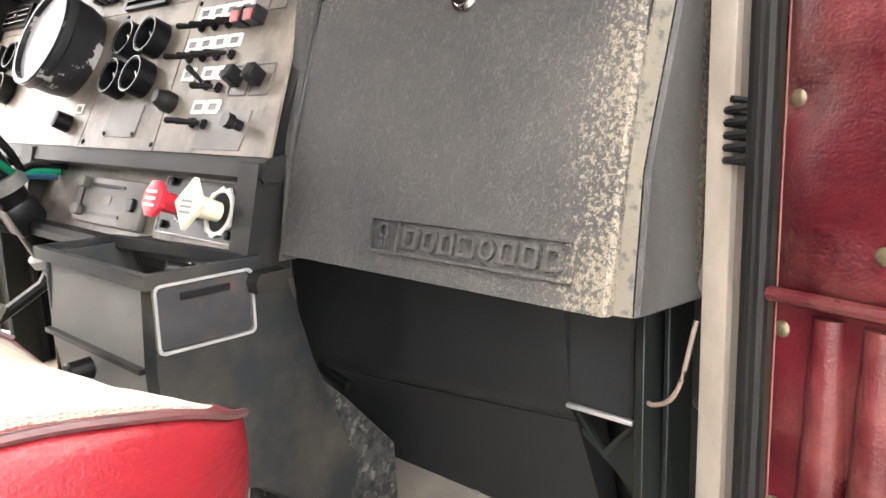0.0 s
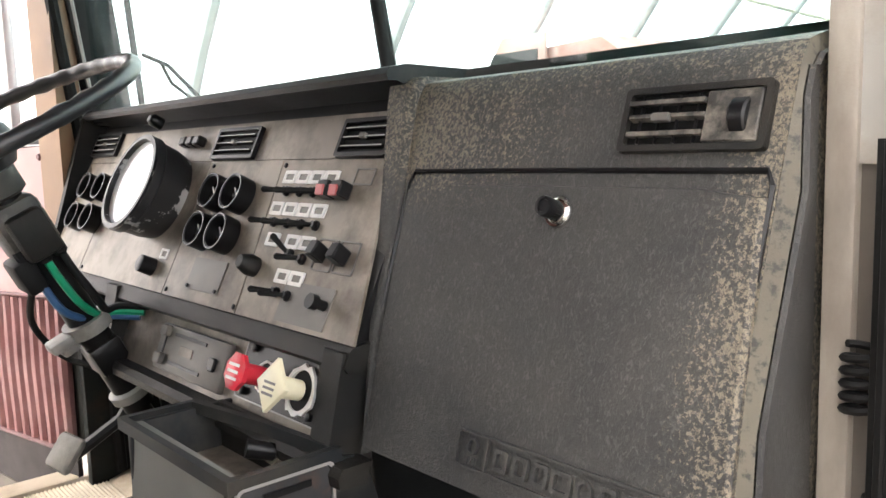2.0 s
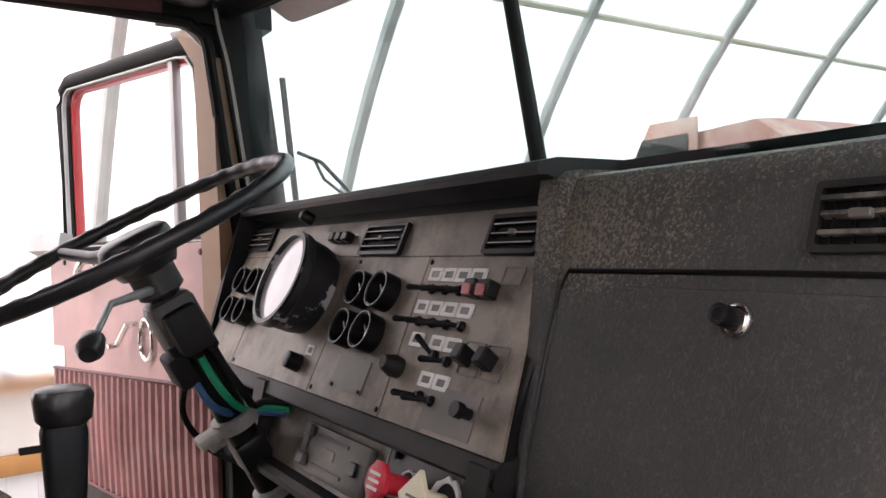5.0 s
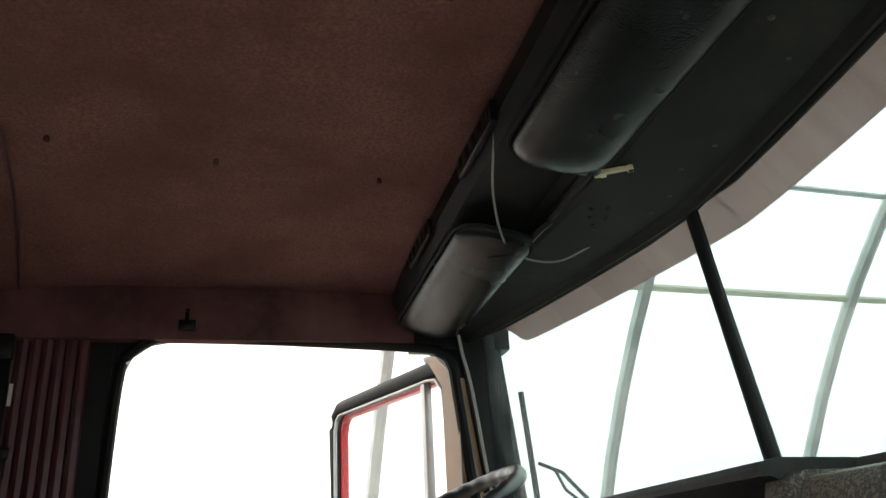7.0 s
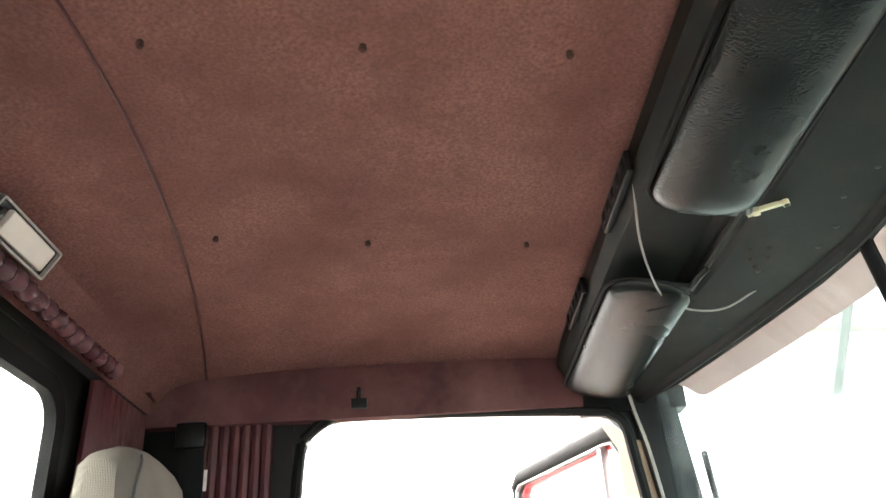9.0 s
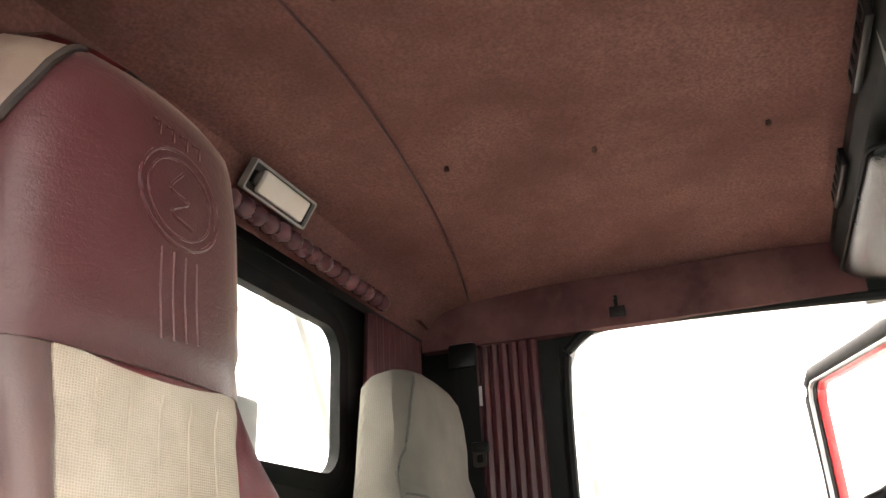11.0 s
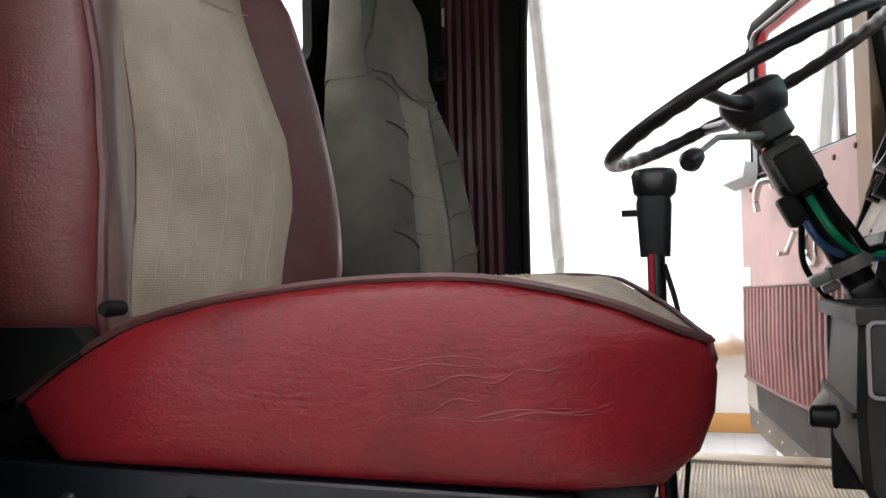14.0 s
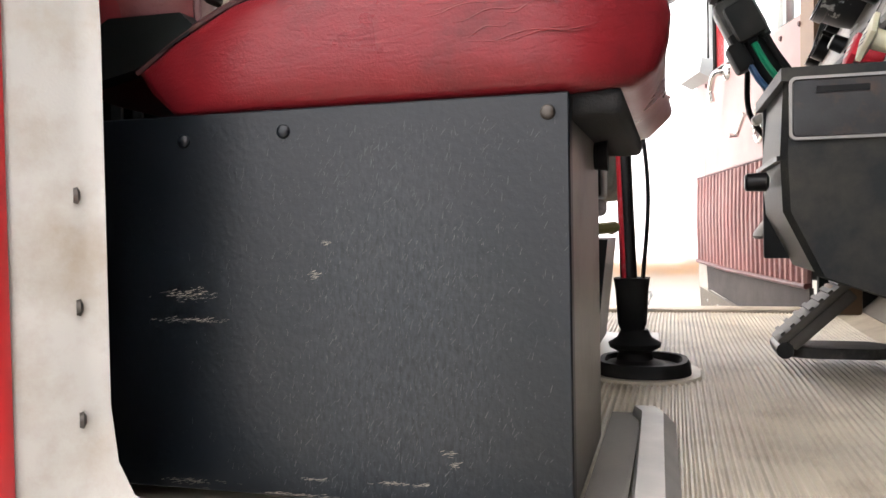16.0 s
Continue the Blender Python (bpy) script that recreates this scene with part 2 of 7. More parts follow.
maroon_vinyl = material("maroon_vinyl", (0.095, 0.024, 0.028), 0.38, vary=0.25, scale=7, grain=0.35, grain_scale=500, dirt=(0.15, 0.085, 0.08), dirt_amount=0.36, dirt_scale=4)
headliner_cloth = material("maroon_headliner_cloth", (0.25, 0.129, 0.116), 0.95, vary=0.3, scale=180, grain=0.8, grain_scale=600, dirt=(0.14, 0.066, 0.058), dirt_amount=0.44, dirt_scale=3.4, dirt_sharp=0.2, spec=0.1)
beige_cloth = material("beige_woven_cloth", (0.55, 0.48, 0.395), 0.95, vary=0.16, scale=9, grain=0.6, grain_scale=700, spec=0.1, dirt=(0.36, 0.295, 0.225), dirt_amount=0.4, dirt_scale=7, dirt_sharp=0.2, weave=0.0022)
grey_cloth = material("grey_seat_cover_cloth", (0.2, 0.183, 0.156), 0.95, vary=0.18, scale=9, grain=0.6, grain_scale=800, spec=0.1, weave=0.0028)
# pale mid patch: scuff haze with the doorway's reflected sheen put into its colour
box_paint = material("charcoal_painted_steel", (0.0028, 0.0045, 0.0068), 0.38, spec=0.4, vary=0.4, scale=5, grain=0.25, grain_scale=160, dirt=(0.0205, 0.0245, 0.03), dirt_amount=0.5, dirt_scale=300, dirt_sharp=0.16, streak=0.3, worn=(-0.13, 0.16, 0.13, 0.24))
dark_metal = material("black_painted_metal", (0.007, 0.0085, 0.008), 0.4, spec=0.28, vary=0.3, scale=8, grain=0.15)
light_grey_cloth = material("paler_grey_cover_cloth", (0.265, 0.245, 0.21), 0.95, vary=0.18, scale=9, grain=0.6, grain_scale=800, spec=0.1, weave=0.0028)
black_rubber = material("black_rubber", (0.007, 0.007, 0.007), 0.65, spec=0.22, vary=0.3, scale=20, grain=0.2, grain_scale=300)
chrome = material("worn_chrome", (0.7, 0.7, 0.68), 0.2, metal=1.0, vary=0.12, scale=20, grain=0.05)
white_paint = material("aged_white_paint", (0.34, 0.33, 0.305), 0.4, vary=0.15, scale=6, grain=0.1, dirt=(0.2, 0.15, 0.1), dirt_amount=0.36, dirt_scale=7)
tan_paint = material("tan_door_post_paint", (0.24, 0.145, 0.082), 0.5, vary=0.2, scale=6, grain=0.1)
red_paint = material("red_cab_paint", (0.5, 0.02, 0.025), 0.35, vary=0.15, scale=5, grain=0.05)
mat_vinyl = material("beige_ribbed_floor_vinyl", (0.52, 0.465, 0.37), 0.45, vary=0.15, scale=5, grain=0.15, dirt=(0.25, 0.2, 0.14), dirt_amount=0.38, dirt_scale=6)
fleece = material("dark_felt", (0.05, 0.045, 0.045), 0.95, vary=0.3, scale=20, grain=0.6, grain_scale=600)
pine = material("pine_girt_wood", (0.33, 0.165, 0.05), 0.7, vary=0.2, scale=3, grain=0.2, grain_scale=80)
tin_white = material("white_wall_sheeting", (0.75, 0.76, 0.77), 0.5, vary=0.06, scale=2, grain=0.0)
steel_tube = material("galvanised_tube", (0.42, 0.43, 0.43), 0.45, metal=0.5, vary=0.15, scale=8, grain=0.0)
strap_pale = material("pale_yellowed_strap", (0.5, 0.47, 0.38), 0.7, vary=0.1, scale=3, grain=0.0)
gravel = material("packed_gravel", (0.28, 0.26, 0.23), 0.9, vary=0.25, scale=1.5, grain=0.8, grain_scale=40)

curtain_vinyl = material("dusty_rose_vinyl", (0.11, 0.04, 0.05), 0.26, vary=0.25, scale=14, grain=0.2)
edging = material("dull_aluminium_edging", (0.36, 0.35, 0.33), 0.5, metal=0.5, vary=0.25, scale=14, grain=0.1)
# darker than the headliner: the soft shade of each dimple is put into the cap colour
button_cloth = material("dimple_shade_button_cloth", (0.075, 0.034, 0.03), 0.9, grain=0.3)
plate_pale = material("pale_grey_panel", (0.4, 0.4, 0.38), 0.6, vary=0.1, grain=0)
vent_rust = material("rusty_hole_rim", (0.05, 0.025, 0.014), 0.8, vary=0.3, scale=60, grain=0.2)
header_black = material("matt_black_header_paint", (0.008, 0.0105, 0.01), 0.55, spec=0.22, vary=0.35, scale=10, grain=0.2, dirt=(0.03, 0.022, 0.015), dirt_amount=0.36, dirt_scale=12)
valance_vinyl = material("dusky_maroon_valance", (0.11, 0.046, 0.047), 0.7, vary=0.25, scale=9, grain=0.4, grain_scale=500, dirt=(0.2, 0.1, 0.09), dirt_amount=0.4, dirt_scale=5, spec=0.2)
plate_dull = material("dull_screw_metal", (0.05, 0.042, 0.035), 0.5, metal=0.4, vary=0.2, grain=0)


def fabric_material():
    """Thin white woven membrane that lets most of the daylight pass."""
    mat = bpy.data.materials.new("white_membrane_fabric")
    mat.use_nodes = True
    n, l = mat.node_tree.nodes, mat.node_tree.links
    n.remove(n["Principled BSDF"])
    clear, cloth, mix = n.new("ShaderNodeBsdfTransparent"), n.new("ShaderNodeBsdfTranslucent"), n.new("ShaderNodeMixShader")
    noise_tex = n.new("ShaderNodeTexNoise")
    noise_tex.inputs["Scale"].default_value = 0.35
    rng = n.new("ShaderNodeMapRange")
    rng.inputs["To Min"].default_value, rng.inputs["To Max"].default_value = 0.8, 0.92
    l.new(noise_tex.outputs["Fac"], rng.inputs["Value"])
    clear.inputs["Color"].default_value = (1.0, 0.97, 0.93, 1)
    cloth.inputs["Color"].default_value = (0.92, 0.91, 0.88, 1)
    l.new(rng.outputs["Result"], mix.inputs[0])
    l.new(clear.outputs[0], mix.inputs[1])
    l.new(cloth.outputs[0], mix.inputs[2])
    l.new(mix.outputs[0], n["Material Output"].inputs[0])
    return mat


def glass_material(name, tint, rough=0.02, film=0.02):
    """Window glass: clear, with a sheen and a thin film of dust."""
    mat = bpy.data.materials.new(name)
    mat.use_nodes = True
    n, l = mat.node_tree.nodes, mat.node_tree.links
    n.remove(n["Principled BSDF"])
    clear, gloss, dust = n.new("ShaderNodeBsdfTransparent"), n.new("ShaderNodeBsdfGlossy"), n.new("ShaderNodeBsdfTranslucent")
    clear.inputs["Color"].default_value = (*tint, 1)
    gloss.inputs["Roughness"].default_value = rough
    a, b = n.new("ShaderNodeMixShader"), n.new("ShaderNodeMixShader")
    a.inputs[0].default_value = 0.035
    nz = n.new("ShaderNodeTexNoise")
    nz.inputs["Scale"].default_value, nz.inputs["Detail"].default_value = 5.0, 8.0
    rng = n.new("ShaderNodeMapRange")
    rng.inputs["From Min"].default_value, rng.inputs["From Max"].default_value, rng.inputs["To Max"].default_value = 0.4, 0.8, film
    l.new(nz.outputs["Fac"], rng.inputs["Value"])
    l.new(clear.outputs[0], a.inputs[1])
    l.new(gloss.outputs[0], a.inputs[2])
    l.new(rng.outputs["Result"], b.inputs[0])
    l.new(a.outputs[0], b.inputs[1])
    l.new(dust.outputs[0], b.inputs[2])
    l.new(b.outputs[0], n["Material Output"].inputs[0])
    return mat


fabric = fabric_material()
screen_glass = glass_material("windscreen_glass", (0.66, 0.755, 0.745), film=0.05)
side_glass = glass_material("side_window_glass", (0.93, 0.96, 0.95))


def shade_material():
    """Faded acrylic sun shade that lets part of the daylight pass."""
    mat = bpy.data.materials.new("faded_pink_acrylic")
    mat.use_nodes = True
    n, l = mat.node_tree.nodes, mat.node_tree.links
    b = n["Principled BSDF"]
    co, mp, nz = n.new("ShaderNodeTexCoord"), n.new("ShaderNodeMapping"), n.new("ShaderNodeTexNoise")
    mp.inputs["Scale"].default_value = (40, 4, 4)
    nz.inputs["Scale"].default_value, nz.inputs["Detail"].default_value = 1.0, 5.0
    l.new(co.outputs["Object"], mp.inputs["Vector"])
    l.new(mp.outputs["Vector"], nz.inputs["Vector"])
    ramp = n.new("ShaderNodeMix")
    ramp.data_type = "RGBA"
    ramp.inputs[6].default_value, ramp.inputs[7].default_value = (0.44, 0.33, 0.315, 1), (0.7, 0.6, 0.575, 1)
    l.new(nz.outputs["Fac"], ramp.inputs[0])
    l.new(ramp.outputs[2], b.inputs["Base Color"])
    thin, mix = n.new("ShaderNodeBsdfTranslucent"), n.new("ShaderNodeMixShader")
    l.new(ramp.outputs[2], thin.inputs["Color"])
    mix.inputs[0].default_value = 0.75
    l.new(b.outputs[0], mix.inputs[1])
    l.new(thin.outputs[0], mix.inputs[2])
    l.new(mix.outputs[0], n["Material Output"].inputs[0])
    return mat


shade_mat = shade_material()

# ---- the shed ----
# built along its own axis, which stands a few degrees off the truck's
GROUND = -1.25
SHED_MID, SHED_RX, SHED_RZ, SHED_Z = 2.72, 8.064, 7.15, -1.817
SHED = Matrix.Rotation(0.068, 4, "Z")
WALL_X = SHED_MID - SHED_RX + 0.03


def arch(a, grow=0.0):
    return SHED_MID + (SHED_RX + grow) * math.cos(a), SHED_Z + (SHED_RZ + grow) * math.sin(a)


def hoop_line(v, grow=0.0):
    """The line of one hoop: a wide arch that stands on the ground."""
    a0 = math.asin((GROUND - SHED_Z) / (SHED_RZ + grow))
    pts = []
    for k in range(45):
        lat, z = arch(math.pi - a0 - k * (math.pi - 2 * a0) / 44, grow)
        pts.append(SHED @ Vector((lat, v, z)))
    return pts


def shed_box(a, b, bevel=0.0):
    return box(a, b, SHED, bevel)


bm = box((-70, -70, GROUND - 0.3), (70, 70, GROUND))
structure("ground", bm, gravel, "packed grey gravel floor under the shed", "ground")
bm = bmesh.new()
rows = [[bm.verts.new(p) for p in hoop_line(v, 0.07)] for v in (-13, -6, 0, 6, 12, 19)]
for r, s in zip(rows, rows[1:]):
    for i in range(len(r) - 1):
        bm.faces.new((r[i], r[i + 1], s[i + 1], s[i]))
for r in (rows[0], rows[-1]):
    bm.faces.new(r)
structure("backdrop_membrane", bm, fabric, "white translucent membrane cover of the arched shed", "shed cover")
for k in range(-6, 10):
    solo("hoop", tube(hoop_line(-0.709 + 1.825 * k), 0.05, 8), steel_tube, "grey steel tube hoop that carries the shed cover", "hoop", "shed hoops")
for a in (2.474, 1.9, 1.571, 1.15, 0.7):
    p = arch(a)
    solo("purlin", tube([SHED @ Vector((p[0], -12, p[1])), SHED @ Vector((p[0], 18, p[1]))], 0.028, 6), strap_pale, "pale strap stretched along the shed over the hoops", "purlin", "shed purlins")
p = arch(2.362)
solo("purlin", tube([SHED @ Vector((p[0], -12, p[1])), SHED @ Vector((p[0], 18, p[1]))], 0.022, 6), steel_tube, "thin steel purlin tied across the hoops", "purlin", "shed purlins")
for z0, z1 in ((-0.139, -0.01), (-0.727, -0.586)):
    solo("wall_girt", shed_box((WALL_X + 0.05, -12, z0), (WALL_X + 0.1, 18, z1), bevel=0.004), pine, "yellow pine board fixed along the shed wall", "girt", "wall girts")
solo("wall_cap_board", shed_box((WALL_X - 0.02, -12, -0.009), (WALL_X + 0.13, 18, 0.018), bevel=0.004), tin_white, "white capping strip on the low shed wall", "capping")
bm = bmesh.new()
for k in range(150):
    y = -12 + 0.2 * k
    for a, b, dx in ((0, 0.16, 0.0), (0.16, 0.2, 0.018)):
        add_box(bm, (WALL_X - 0.03, y + a, GROUND), (WALL_X + dx, y + b, -0.01), SHED)
structure("wall_shed_sheeting", bm, tin_white, "white ribbed metal sheeting of the low shed wall", "wall", smooth=False)
bm = shed_box((WALL_X + 0.1, 0.477, 0.03), (WALL_X + 0.16, 0.565, 0.135), bevel=0.02)
holder = tagged(mesh_object("wall_bracket", bm, steel_tube, 40), "grey rounded bracket with a bolt hole on the wall board", "bracket")
part("bolt_hole", lathe([(0.013, 0), (0.013, 0.004)], SHED @ face_frame((WALL_X + 0.162, 0.521, 0.1), (0, 1, 0), (0, 0, 1)), 12), black_rubber, holder)
solo("corner_post", shed_box((WALL_X + 0.12, 0.916, GROUND), (WALL_X + 0.22, 1.04, -0.6), bevel=0.005), pine, "short yellow wooden post standing by the shed wall", "post")
solo("white_pipe", tube([SHED @ Vector((WALL_X + 0.2, 0.854, GROUND)), SHED @ Vector((WALL_X + 0.16, 0.854, -0.55))], 0.025, 10), tin_white, "white plastic pipe leaning against the shed wall", "pipe")
handle_yellow = material("yellow_handle_paint", (0.75, 0.5, 0.05), 0.4, vary=0.1, grain=0)
handle_green = material("green_handle_paint", (0.05, 0.35, 0.25), 0.4, vary=0.1, grain=0)
for sy, col, word in ((0.223, handle_yellow, "yellow"), (-0.172, handle_green, "green")):
    sh = thing("shovel", "shovel with a %s shaft and grey D-grip leaning on the wall" % word, "shovel", "shovels at the shed wall")
    x0 = WALL_X + 0.16
    part("shaft", tube([SHED @ Vector((x0 + 0.12, sy, -0.9)), SHED @ Vector((x0, sy, -0.44))], 0.018, 8), col, sh)
    part("grip", tube([SHED @ Vector((x0, sy + dy, z)) for dy, z in ((0, -0.44), (-0.018, -0.39), (-0.053, -0.305), (-0.048, -0.28), (0.048, -0.28), (0.053, -0.305), (0.018, -0.39), (0, -0.44))], 0.012, 8), steel_tube, sh, "grey plastic D-grip")
    part("blade", shed_box((x0 + 0.11, sy - 0.1, GROUND), (x0 + 0.13, sy + 0.1, -0.88), bevel=0.005), steel_tube, sh)

# red vehicle parked ahead, seen over the dashboard
rv = thing("parked_truck", "parked faded red truck with a boxy roof seen over the dashboard", "truck")
roof_red = material("faded_red_vehicle_paint", (0.42, 0.19, 0.16), 0.5, vary=0.3, scale=2, grain=0, dirt=(0.6, 0.45, 0.4), dirt_amount=0.42, dirt_scale=3)
bm = bmesh.new()
add_rings(bm, [[(x, 6.0, 1.46), (x, 6.0, top), (x, 6.3, top + 0.02), (x, 7.8, top + 0.02), (x, 7.8, 1.46)] for x, top in ((-5.1, 1.7), (-4.5, 1.71), (-3.5, 1.76), (-3.24, 1.58))])
part("roof", bm, roof_red, rv)
part("cab_body", box((-5.3, 6.05, -0.6), (-3.4, 7.7, 0.7), bevel=0.08), roof_red, rv)
part("windshield", box((-5.2, 6.02, 0.75), (-3.5, 6.06, 1.45), bevel=0.01), dark_metal, rv)
part("sign_board", box((-5.15, 5.93, 1.5), (-4.1, 5.96, 1.87), bevel=0.01), roof_red, rv, "faded pale red roof board")
part("board_panel", box((-5.05, 5.915, 1.5), (-4.2, 5.928, 1.72)), dark_metal, rv)
for x in (-5.3, -3.46):
    part("roof_post", box((x, 6.0, 0.68), (x + 0.06, 6.1, 1.47)), roof_red, rv)
part("roof_light", lathe([(0.03, 0), (0.03, 0.05), (0.012, 0.09)], Matrix.Translation((-3.6, 6.3, 1.69)), 12), tan_paint, rv)
for x in (-5.2, -3.75):
    part("wheel", lathe([(0.3, -0.12), (0.45, -0.1), (0.45, 0.1), (0.3, 0.12)], Matrix.Translation((x + 0.1, 6.8, -0.8)) @ pose(0, 0, 0, 0, 90, 0), 24), black_rubber, rv)

solo("rear_panel", box((-0.33, -0.99, GROUND), (-0.2, -0.96, 1.155), bevel=0.012), plate_pale, "pale grey metal panel standing behind the rear window", "panel")

# ---- cab shell ----
# ribbed floor mat, ribs across the cab
bm = bmesh.new()
prof, y = [(-0.78, 0.008)], -0.15
while y < 0.5:
    prof += [(y, 0.008), (y + 0.0025, 0.0115), (y + 0.005, 0.0115), (y + 0.0075, 0.008)]
    y += 0.009
prof += [(0.5, 0.012), (0.56, 0.028)]
for x0, x1 in ((-0.82, 0.9),):
    cols = [x0 + (x1 - x0) * k / 12 for k in range(13)]
    grid = [[bm.verts.new((x, py, pz + 0.004 * math.sin(7 * x + 3 * py))) for x in cols] for py, pz in prof]
    for r, s in zip(grid, grid[1:]):
        for i in range(12):
            bm.faces.new((r[i], r[i + 1], s[i + 1], s[i]))
floor = structure("floor", bm, mat_vinyl, "worn beige ribbed vinyl mat on the cab floor", "floor", smooth=30)
structure("floor_pan", box((-0.84, -0.8, -0.08), (0.93, 0.66, 0.0)), dark_metal, "black steel cab floor pan under the mat", "floor pan")
structure("trim_sill_left", box((-0.9, -0.5, -0.09), (-0.815, 0.56, 0.025), bevel=0.012), mat_vinyl, "scuffed beige sill under the open driver door", "sill")
structure("trim_sill_right", box((0.905, -0.36, -0.09), (0.985, 0.52, 0.022), bevel=0.012), white_paint, "worn white painted sill of the passenger doorway", "sill")

# headliner: main roof panel with a gentle crown, rear cove, side valances
bm = bmesh.new()
nx, ny = 24, 14


def roof_z(x, y):
    return 1.515 - 0.05 * ((x - 0.08) / 0.86) ** 4 - 0.02 * ((y + 0.1) / 0.45) ** 2


def rear(x):
    """Where the headliner's rear seam runs."""
    return -0.45 - 0.13 * max(0.0, 0.35 - x) ** 1.6


grid = []
for j in range(ny + 1):
    row = []
    for i in range(nx + 1):
        x = -0.78 + 1.72 * i / nx
        y = rear(x) + (0.32 - rear(x)) * j / ny
        row.append(bm.verts.new((x, y, roof_z(x, y))))
    grid.append(row)
for r, s in zip(grid, grid[1:]):
    for i in range(nx):
        bm.faces.new((r[i], r[i + 1], s[i + 1], s[i]))
roof = structure("ceiling", bm, headliner_cloth, "dusty maroon cloth headliner with sewn buttons", "ceiling")
structure("roof_skin", box((-0.86, -0.84, 1.56), (1.02, 0.74, 1.6), bevel=0.03), red_paint, "red painted steel roof of the cab", "roof")
bm = bmesh.new()
rings = []
for k in range(19):
    x = -0.78 + 1.72 * k / 18
    y0 = rear(x) + 0.004
    z0 = roof_z(x, y0) - 0.001
    cove = [(y0, z0), (y0 * 0.62 - 0.262, z0 - 0.004), (y0 * 0.3 - 0.49, z0 - 0.014), (-0.7, z0 - 0.034), (-0.714, z0 - 0.06), (-0.728, 1.4), (-0.735, 1.36)]
    rings.append([(x, y, z) for y, z in cove] + [(x, y - 0.012, z + 0.012) for y, z in cove[::-1]])
add_rings(bm, rings)
structure("trim_headliner_cove", bm, headliner_cloth, "maroon cloth cove between roof and rear wall", "headliner")
structure("trim_headliner_seam", tube([(x, rear(x) + 0.002, roof_z(x, rear(x)) - 0.002) for x in [-0.78 + 1.72 * k / 30 for k in range(31)]], 0.0032, 8), maroon_vinyl, "maroon sewn welt along the rear edge of the headliner", "seam")
bm = bmesh.new()
add_rings(bm, [[(-0.772, y, 1.325), (-0.752, y, 1.33), (-0.742, y, 1.39), (-0.752, y, 1.462), (-0.79, y, 1.475)] for y in (-0.74, -0.3, 0.0, 0.34)])
structure("trim_valance_left", bm, valance_vinyl, "maroon cloth valance above the driver doorway", "valance")
bm = bmesh.new()
add_rings(bm, [[(0.955, y, 1.325), (0.935, y, 1.33), (0.925, y, 1.39), (0.935, y, 1.462), (0.97, y, 1.475)] for y in (-0.74, -0.3, 0.0, 0.3)])
structure("trim_valance_right", bm, valance_vinyl, "maroon cloth valance above the passenger doorway", "valance")
button = thing("headliner_button", "small cloth-covered headliner button coloured dark for its dimple's shade", "button", "headliner buttons")
part("cap", lathe([(0.0015, -0.004), (0.004, -0.0035), (0.0058, 0.0), (0.004, 0.008)], Matrix.Identity(4), 12), button_cloth, button)
part("stem", lathe([(0.005, 0.004), (0.005, 0.014)], Matrix.Identity(4), 8), dark_metal, button)
spots = [(-0.11, -0.418), (-0.175, -0.142), (-0.2, 0.167), (0.418, -0.38), (0.383, -0.1), (0.36, 0.177), (0.76, -0.38), (0.76, 0.17)]
button.matrix_basis = pose(spots[0][0], spots[0][1], roof_z(*spots[0]) - 0.006)
for sx, sy in spots[1:]:
    copy_thing(button, pose(sx, sy, roof_z(sx, sy) - 0.006))

# rear wall with its window
bw = bmesh.new()
hole = rounded(0.79, 0.31, 0.06, 6)
outer = rounded(1.8, 0.56, 0.005, 6)
add_frame(bw, [(x, y - 0.033) for x, y in outer], hole, -0.014, 0.0, face_frame((0.08, -0.77, 1.125), (1, 0, 0), (0, 0, 1)))
structure("wall_back_upper", bw, dark_metal, "black painted steel around the rear cab window", "wall")
structure("wall_back_lower", box((-0.84, -0.82, -0.05), (1.0, -0.775, 0.85)), maroon_vinyl, "maroon vinyl lower rear wall of the cab", "wall")
bm = bmesh.new()
for k in range(34):
    x = -0.78 + 0.052 * k
    add_tube(bm, [(x, -0.762, 0.3), (x, -0.757, 0.6), (x, -0.762, 0.9)], [0.018, 0.024, 0.018], 8)
structure("trim_rear_pleats", bm, black_rubber, "dark pleated vinyl padding on the rear wall", "padding")
structure("wall_back_top", box((-0.84, -0.8, 1.352), (1.0, -0.752, 1.56)), dark_metal, "black painted steel above the rear cab window", "wall")
rear = thing("window_1", "rear cab window with rounded corners in black rubber", "window", kind="structure")
part("window_frame", ring_frame(rounded(0.86, 0.376, 0.085, 6), rounded(0.785, 0.305, 0.06, 6), -0.012, 0.012, face_frame((0.08, -0.765, 1.125), (1, 0, 0), (0, 0, 1))), black_rubber, rear)
pane = part("pane", plate(rounded(0.8, 0.32, 0.06, 6), -0.003, 0.003, face_frame((0.08, -0.772, 1.125), (1, 0, 0), (0, 0, 1))), side_glass, rear, smooth=False)
pane.visible_shadow = False
